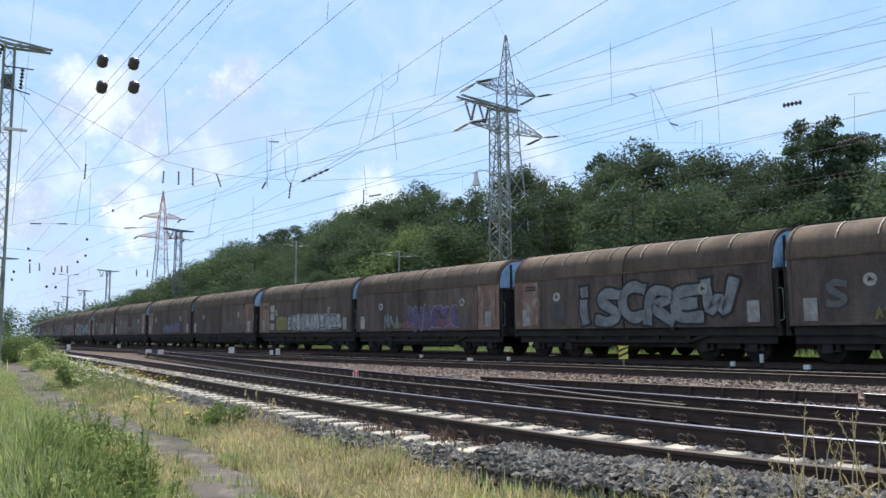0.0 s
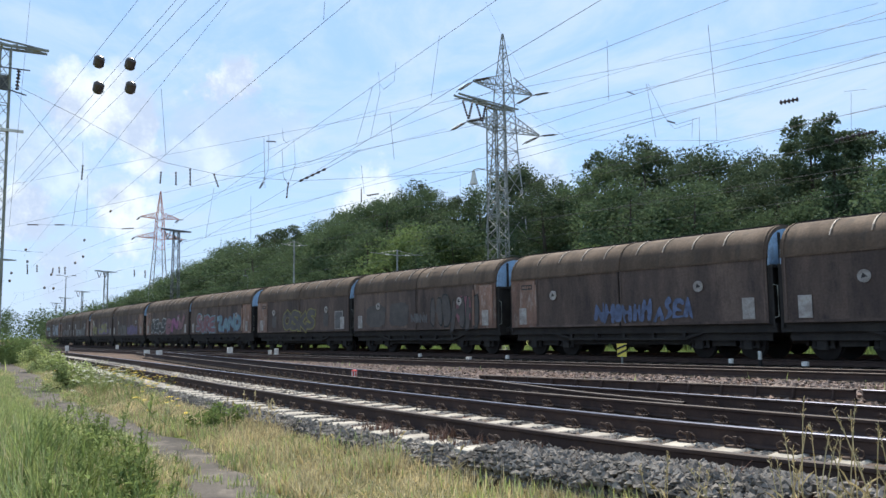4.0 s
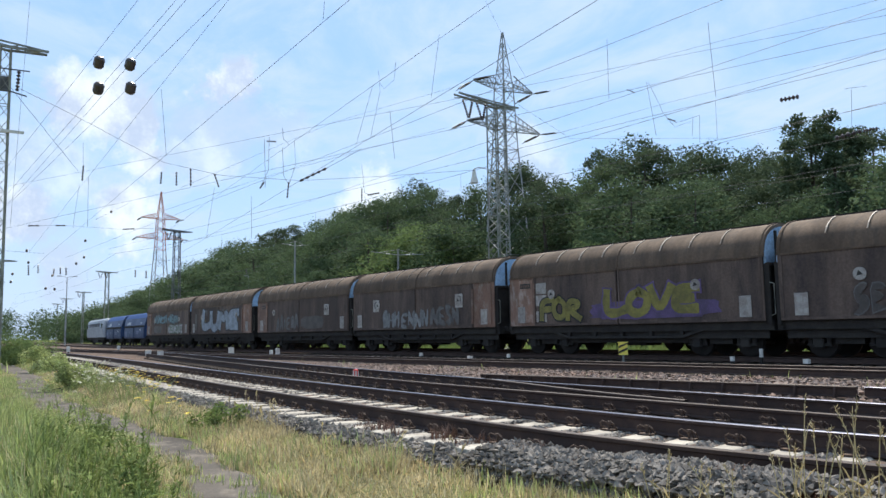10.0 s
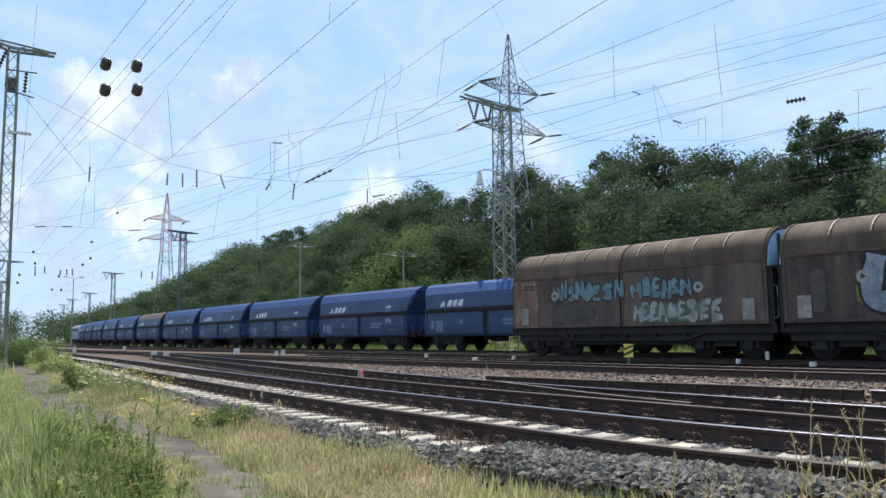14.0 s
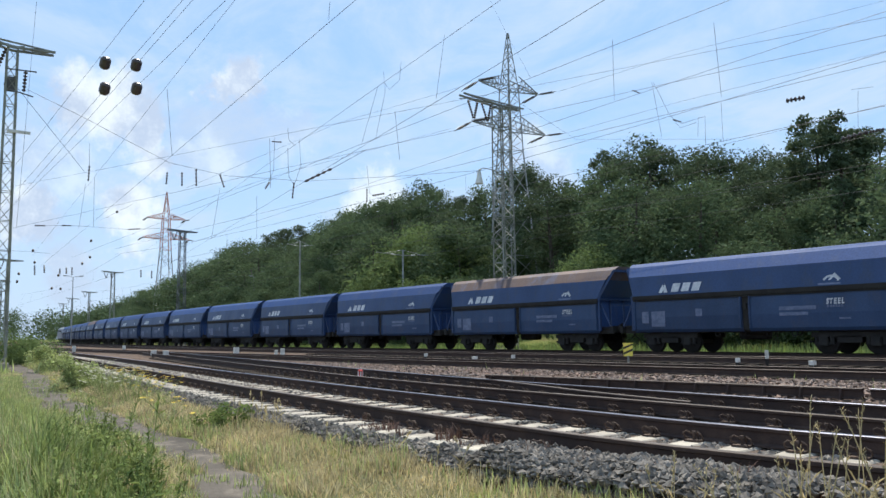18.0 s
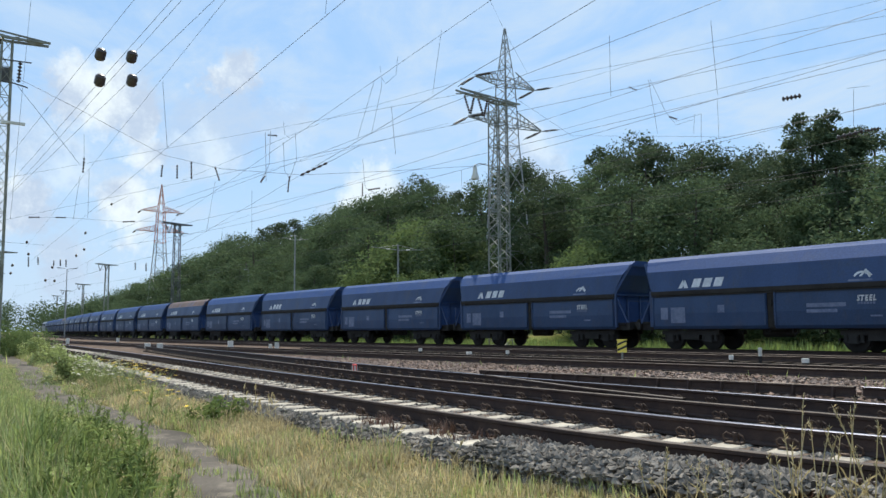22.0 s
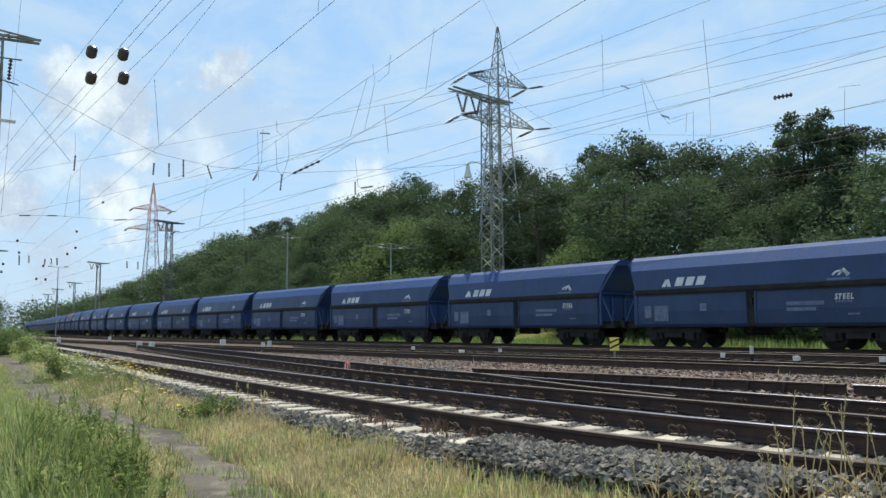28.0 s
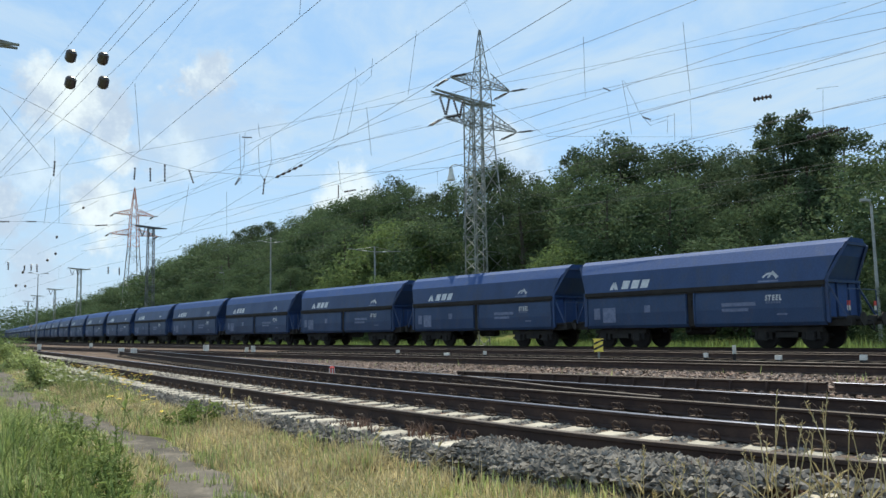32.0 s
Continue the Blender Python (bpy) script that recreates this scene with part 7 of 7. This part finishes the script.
# ---- the worn path ----
def build_path():
    s = Shape()
    n = 200
    for i in range(n + 1):
        x = 24.0 - 89.0 * i / n
        c = path_centre(x)
        w = 0.46 + 0.14 * min(1.0, max(0.0, (-11.0 - x) / 4.0)) + 0.09 * math.sin(x * 1.7) + 0.07 * math.sin(x * 4.1 + 1)
        z = ground_height(x, c) + 0.035
        s.v += [(x, c - w, z - 0.05), (x, c - w * 0.6, z + 0.008), (x, c + w * 0.6, z + 0.004), (x, c + w, z - 0.05)]
    for i in range(n):
        for k in range(3):
            a = i * 4 + k
            s.f.append((a, a + 1, a + 5, a + 4))
            s.s.append(0)
    return solo("path", s, M_PATH, "worn grey asphalt footpath with crumbling grassy edges", "path", kind="structure", smooth=True)


build_path()


def build_verge():
    """Dry turf between the path and the ballast."""
    s = Shape()
    n = 200
    for i in range(n + 1):
        x = 40.0 - 97.0 * i / n
        a, b = path_centre(x) + 0.3, toe_line(x) + 0.12
        s.v += [(x, a - 0.3, ground_height(x, a) - 0.03), (x, a + 0.1, ground_height(x, a) + 0.02), (x, (a + b) / 2, ground_height(x, (a + b) / 2) + 0.03), (x, b, ground_height(x, b - 0.15) + 0.02), (x, b + 0.3, GROUND_Z - 0.05)]
    for i in range(n):
        for k in range(4):
            q = i * 5 + k
            s.f.append((q, q + 1, q + 6, q + 5))
            s.s.append(0)
    return solo("verge", s, M_VERGE, "dry tan and green turf between path and track", "verge", kind="structure", smooth=True)


build_verge()


# ---- ballast stones ----
def stones(name, label, material, spots, size, seed):
    r = np.random.RandomState(seed)
    n = len(spots)
    base = np.array([(1, 0.35, 0.2), (-1, -0.3, 0.15), (-0.3, 1, -0.1), (0.35, -1, 0.1), (0.3, 0.25, 0.85), (-0.2, -0.2, -0.9)], float)
    faces = ((0, 2, 4), (2, 1, 4), (1, 3, 4), (3, 0, 4), (2, 0, 5), (1, 2, 5), (3, 1, 5), (0, 3, 5))
    P = np.array(spots, float)
    sc = r.uniform(0.6, 1.35, (n, 1, 3)) * size
    a = r.uniform(0, 6.28, n)
    V = base[None] * sc + r.uniform(-0.3, 0.3, (n, 6, 3)) * size
    c, s_ = np.cos(a)[:, None], np.sin(a)[:, None]
    X = V[:, :, 0] * c - V[:, :, 1] * s_
    Y = V[:, :, 0] * s_ + V[:, :, 1] * c
    V = np.stack([X, Y, V[:, :, 2] * 0.92], 2) + P[:, None, :]
    me = bpy.data.meshes.new(name)
    me.from_pydata(V.reshape(-1, 3).tolist(), [], [tuple(k * 6 + q for q in f) for k in range(n) for f in faces])
    me.materials.append(material)
    return tagged(new(name, me), label, "ballast stones", kind="stuff")


def build_stones():
    rnd = random.Random(5)
    a, b, c = [], [], []
    def crib(x):
        """Distance from the middle of the nearest sleeper of the near track."""
        return abs((x + 79.995 + 0.2575) % 0.515 - 0.2575)

    while len(a) < 24000:
        x = -2.8 - 38 * rnd.random() ** 1.2
        off = rnd.uniform(-1.48, 0.95)
        if off > -1.25 and crib(x) < 0.165:
            continue
        z = BED_Z + 0.045 if off > -0.82 else BED_Z + 0.03 - 0.2 * max(0.0, -1.3 - off) / 0.3
        a.append((x, y_a(x) + off, z + A_Z + rnd.uniform(-0.02, 0.015)))
    while len(b) < 9000:
        x = -9.0 - 40 * rnd.random() ** 1.1
        b.append((x, y_a(x) + rnd.uniform(1.0, 2.4), BED_Z + rnd.uniform(-0.02, 0.03)))
    while len(b) < 31000:
        x = -1.0 - 40 * rnd.random() ** 1.3
        y = rnd.uniform(min(y_b(x) + 0.9, y_c(x) - 1.5), y_c(x) - 0.9)
        z = BED_Z + 0.02 if y < y_b(x) + 3.6 or y > y_c(x) - 4.4 else GROUND_Z + 0.02
        b.append((x, y, z + rnd.uniform(-0.02, 0.04)))
    while len(c) < 10000:
        x = -2.8 - 14 * rnd.random() ** 1.2
        off = rnd.uniform(-1.46, -0.84)
        top = -0.10 if x > -4.2 else -0.135 if x > -5.6 else -0.20
        if x < -6.5 and off > -1.25 and crib(x) < 0.16:
            continue
        c.append((x, y_a(x) + off, A_Z + top - 0.2 * max(0.0, -1.28 - off) / 0.36 + rnd.uniform(-0.03, 0.02)))
    a += c
    for _ in range(9000):
        x = 8.0 - 11.4 * rnd.random() ** 0.6
        off = rnd.uniform(-1.6, 1.7)
        a.append((x, y_a(x) + off, A_Z + (-0.12 if -1.32 < off < -0.84 else BED_Z) - 0.16 * max(0.0, -1.25 - off) / 0.3 + rnd.uniform(-0.02, 0.03)))
    stones("ballast_stones", "loose grey crushed stones round the near sleepers", M_STONE, a, 0.033, 1)
    stones("ballast_stones", "loose brownish crushed stones between the tracks", M_STONE_B, b, 0.045, 2)


build_stones()


# ---- small trackside things ----
def small_signs():
    t = thing("marker_board", "yellow board with black diagonal stripes by the rail", "track sign", at=Matrix.Translation((-19.3, 21.5, -0.02)))
    s = Shape()
    s.box(-0.02, 0.02, -0.14, 0.14, 0.05, 0.45)
    s.box(-0.025, 0.025, -0.16, 0.16, 0.43, 0.46)
    part("board", s, M_YELLOW, t)
    for k in range(2):
        z = 0.09 + k * 0.17
        q = Shape()
        for sx in (0.023,):
            q.poly([(sx, -0.14, z), (sx, 0.14, z + 0.13), (sx, 0.14, min(z + 0.2, 0.44)), (sx, -0.14, z + 0.07)])
        part("stripe", q, M_BLACK, t)
    s = Shape()
    s.box(-0.03, 0.03, -0.03, 0.03, -0.3, 0.06)
    part("post", s, M_MASTGREY, t)
    t.rotation_euler = (0, 0, radians(-42))
    t.scale = (1.15, 1.15, 1.15)
    t = thing("marker_post", "short red and white marker post between the rails", "track marker", at=Matrix.Translation((-17.7, 9.75, -0.25)))
    s = Shape()
    s.tube([(0, 0, -0.05), (0, 0, 0.14)], [0.05, 0.05], 10)
    part("foot", s, M_WHITE, t)
    s = Shape()
    s.tube([(0, 0, 0.12), (0, 0, 0.27), (0, 0, 0.30)], [0.068, 0.068, 0.038], 12)
    cap = part("cap", s, M_RED, t, "red cap with white stripes")
    for i in range(6):
        q = Shape()
        q.box(0.062, 0.0715, -0.016, 0.016, 0.13, 0.255)
        part("stripe", q, M_WHITE, cap, at=Matrix.Rotation(i * 1.0472 - 0.35, 4, "Z"))
    # white marker stones and dwarf boxes along the tracks
    for x, y, w, h, lab in ((-48.2, 12.6, 0.36, 0.42, "white square point indicator box"), (-46.0, 12.7, 0.36, 0.42, "white square point indicator box"), (-46.4, 17.0, 0.36, 0.5, "white dwarf marker beside the rail"), (-40.3, 17.0, 0.2, 0.4, "white dwarf signal beside the rail"),
                            (-39.9, 17.2, 0.24, 0.48, "white dwarf marker beside the rail"), (-14.3, 22.2, 0.2, 0.72, "white marker stone beside the far rail"), (-12.6, 21.8, 0.36, 0.36, "white lamp box on the sleepers"), (-15.2, 22.0, 0.26, 0.4, "grey-white marker on the sleepers"),
                            (-24.6, 20.6, 0.26, 0.4, "white marker stone beside the rail"), (-26.4, 20.0, 0.42, 0.3, "pale marker stone beside the rail"), (-30.4, 20.2, 0.3, 0.4, "white marker stone beside the rail"),
                            (-75.0, 17.0, 0.3, 0.5, "white dwarf signal beside the rail"), (-66.0, 11.3, 0.3, 0.6, "white dwarf signal beside the rail"), (-82.0, 11.6, 0.35, 0.8, "white dwarf signal beside the rail"), (-10.4, 22.3, 0.34, 0.4, "white marker on the sleepers")):
        near = y > 19.5
        k = 0.5 if near else 0.8
        h *= 0.8 if near else 1.0
        s = Shape()
        s.box(-w * k / 2, w * k / 2, -w * k / 2, w * k / 2, h * (0.5 if near else 0.36), h * (0.95 if near else 1.08), c=w * 0.1)
        s.box(-w * 0.2, w * 0.2, -w * 0.2, w * 0.2, 0, h * (0.5 if near else 0.36), slot=1)
        solo("track_marker", s, (M_WHITE, M_UNDER), lab, "track marker", "white track markers", at=Matrix.Translation((x, y, -0.27)))
    # braces behind the guard rail of the turnout
    s = Shape()
    s.prism_x([(0.0, -0.18), (0.10, -0.18), (0.085, -0.15), (0.05, -0.012), (0.0, -0.012)], -0.016, 0.016)
    brace = s.mesh("rail_brace", M_RAIL)
    g = thing("guard_rail", "rusty guard rail with braces beside the turnout", "guard rail", kind="structure")
    add_rail(g, y_g, -14.0, -6.3, M_HEAD_DULL)
    for i in range(13):
        x = -13.8 + i * 0.6
        part("rail_brace", brace, None, g, at=Matrix.Translation((x, y_g(x) - 0.012, 0)) @ Matrix.Diagonal((1, -1, 1, 1)))
        part("sleeper", SLEEPER_T, None, g, at=Matrix.Translation((x, y_g(x) - 0.6, -0.012)))
    g = thing("wing_rail", "dark wing rail that ends beside the turnout rail", "rail", kind="structure")
    add_rail(g, lambda x: float(np.interp(x, (-15.5, -13.1, -11.75, -9.5, -8.6, -7.5, -6.67), (10.5, 10.0, 9.70, 9.10, 8.88, 8.71, 8.60))), -15.0, -6.67, M_HEAD_DULL)
    for i in range(13):
        x = -14.4 + i * 0.6
        part("fastening", CLIP, None, g, at=Matrix.Translation((x, float(np.interp(x, (-15.5, -11.75, -8.6, -6.67), (10.5, 9.70, 8.88, 8.60))), 0)))
    g = thing("outer_rail", "worn bright rail beyond the turnout", "rail", kind="structure")
    add_rail(g, lambda x: 12.3 + 0.05 * (x + 6.2) + 0.4 * bend_away(x), -6.2, 90.0, M_HEAD)
    for i in range(14):
        x = -6.0 + i * 0.6
        part("sleeper", SLEEPER_T, None, g, at=Matrix.Translation((x, 11.8 + 0.02 * i, -0.012)))


small_signs()


def tall_stalk(x, y, h, seed):
    """A single tall dry grass stalk with a seed head."""
    rnd = random.Random(seed)
    s = Shape()
    lx, ly = rnd.uniform(-0.12, 0.12), rnd.uniform(-0.08, 0.08)
    pts = [(0, 0, -0.03), (lx * 0.3, ly * 0.3, h * 0.5), (lx, ly, h * 0.86), (lx * 1.35, ly * 1.35, h)]
    s.tube(pts, [0.004, 0.0035, 0.003, 0.002], 4)
    for i in range(16):
        f = i / 15
        q = Vector(pts[2]).lerp(Vector(pts[3]), f)
        d = Vector((rnd.uniform(-1, 1), rnd.uniform(-1, 1), 1.2)).normalized() * 0.03
        w = d.cross(Vector((1, 0.3, 0))).normalized() * 0.006
        s.poly([q, q + d * 0.5 + w, q + d, q + d * 0.5 - w])
    for i in range(3):
        z = h * rnd.uniform(0.1, 0.5)
        a = rnd.uniform(0, 6.28)
        d = Vector((math.cos(a), math.sin(a), 0.9)) * 0.14
        w = d.cross(Vector((0, 0, 1))).normalized() * 0.004
        q = Vector((lx * 0.3 * z / h, ly * 0.3 * z / h, z))
        s.poly([q - w, q + w, q + d * 0.6 + w, q + d + Vector((0, 0, -0.02)), q + d * 0.6 - w])
    return solo("grass_stalk", s, M_STRAW, "tall dry grass stalk with a seed head", "grass stalk", "tall grass stalks", at=Matrix.Translation((x, y, ground_height(x, y))))


def build_stalks():
    rnd = random.Random(3)
    for i in range(46):
        y = 4.1 + rnd.uniform(-0.35, 0.3)
        x = -y * (rnd.uniform(0.44, 0.62) if i < 32 else rnd.uniform(0.6, 0.95))
        tall_stalk(x, y, rnd.uniform(0.45, 0.85) if i < 32 else rnd.uniform(0.25, 0.5), i)
    for i in range(40):
        x = rnd.uniform(-12, -4.5)
        y = toe_line(x) - rnd.uniform(0.0, 1.2)
        tall_stalk(x, y, rnd.uniform(0.2, 0.45), 100 + i)


build_stalks()

# ---- the trains ----
for i in range(N_BROWN):
    tail_of_pair = i % 2 == 0
    BROWN.append(brown_unit(not tail_of_pair, tail_of_pair, "dark brown covered goods wagon with a rusty roof and graffiti" if i in LETTERED else "dark brown covered goods wagon with a rusty curved roof", MARKS.get(i, [])))
BROWN_TAIL = -199.15      # where the last unit ends at the start
BROWN_V = 12.335

N_BLUE = 30
BLUE = [blue_wagon(BLUE_K, "deep blue hopper wagon with a white badge and sloping sides", tail=True)]
RUST = blue_wagon(RUST_K, "blue hopper wagon with a rust-dusted brown roof")
for i in range(1, N_BLUE):
    if i == 15:
        BLUE.append(RUST)
    elif i == 24:
        BLUE.append(copy_thing(RUST, Matrix()))
    else:
        if i == 1:
            BLUE.append(blue_wagon(BLUE_K, "deep blue hopper wagon with a white badge and sloping sides"))
            PLAIN = BLUE[1]
        else:
            BLUE.append(copy_thing(PLAIN, Matrix()))
LOCO = locomotive()
BLUE_TAIL = 155.0        # where the last wagon ends at 19 s


def blue_shift(t):
    return -12.40 * (t - 19) - 0.0394 * (t - 19) ** 2


def on_track(line, x):
    return Matrix.Translation((x, line(x), 0)) @ Matrix.Rotation(math.atan((line(x + 2) - line(x - 2)) / 4), 4, "Z")


TIMES = [i * 1.0 for i in range(33)]


def motions():
    for i, w in enumerate(BROWN):
        x0 = BROWN_TAIL + B_PITCH * (i + 0.5) + (0.14 if i % 2 == 0 else -0.14)
        walk(w, [(t, on_track(y_d, x0 + BROWN_V * t)) for t in TIMES])
    for i, w in enumerate(BLUE):
        x0 = BLUE_TAIL - H_PITCH * (i + 0.5)
        walk(w, [(t, on_track(y_e, x0 + blue_shift(t))) for t in TIMES])
    x0 = BLUE_TAIL - H_PITCH * N_BLUE - 9.9
    walk(LOCO, [(t, on_track(y_e, x0 + blue_shift(t))) for t in TIMES])


motions()
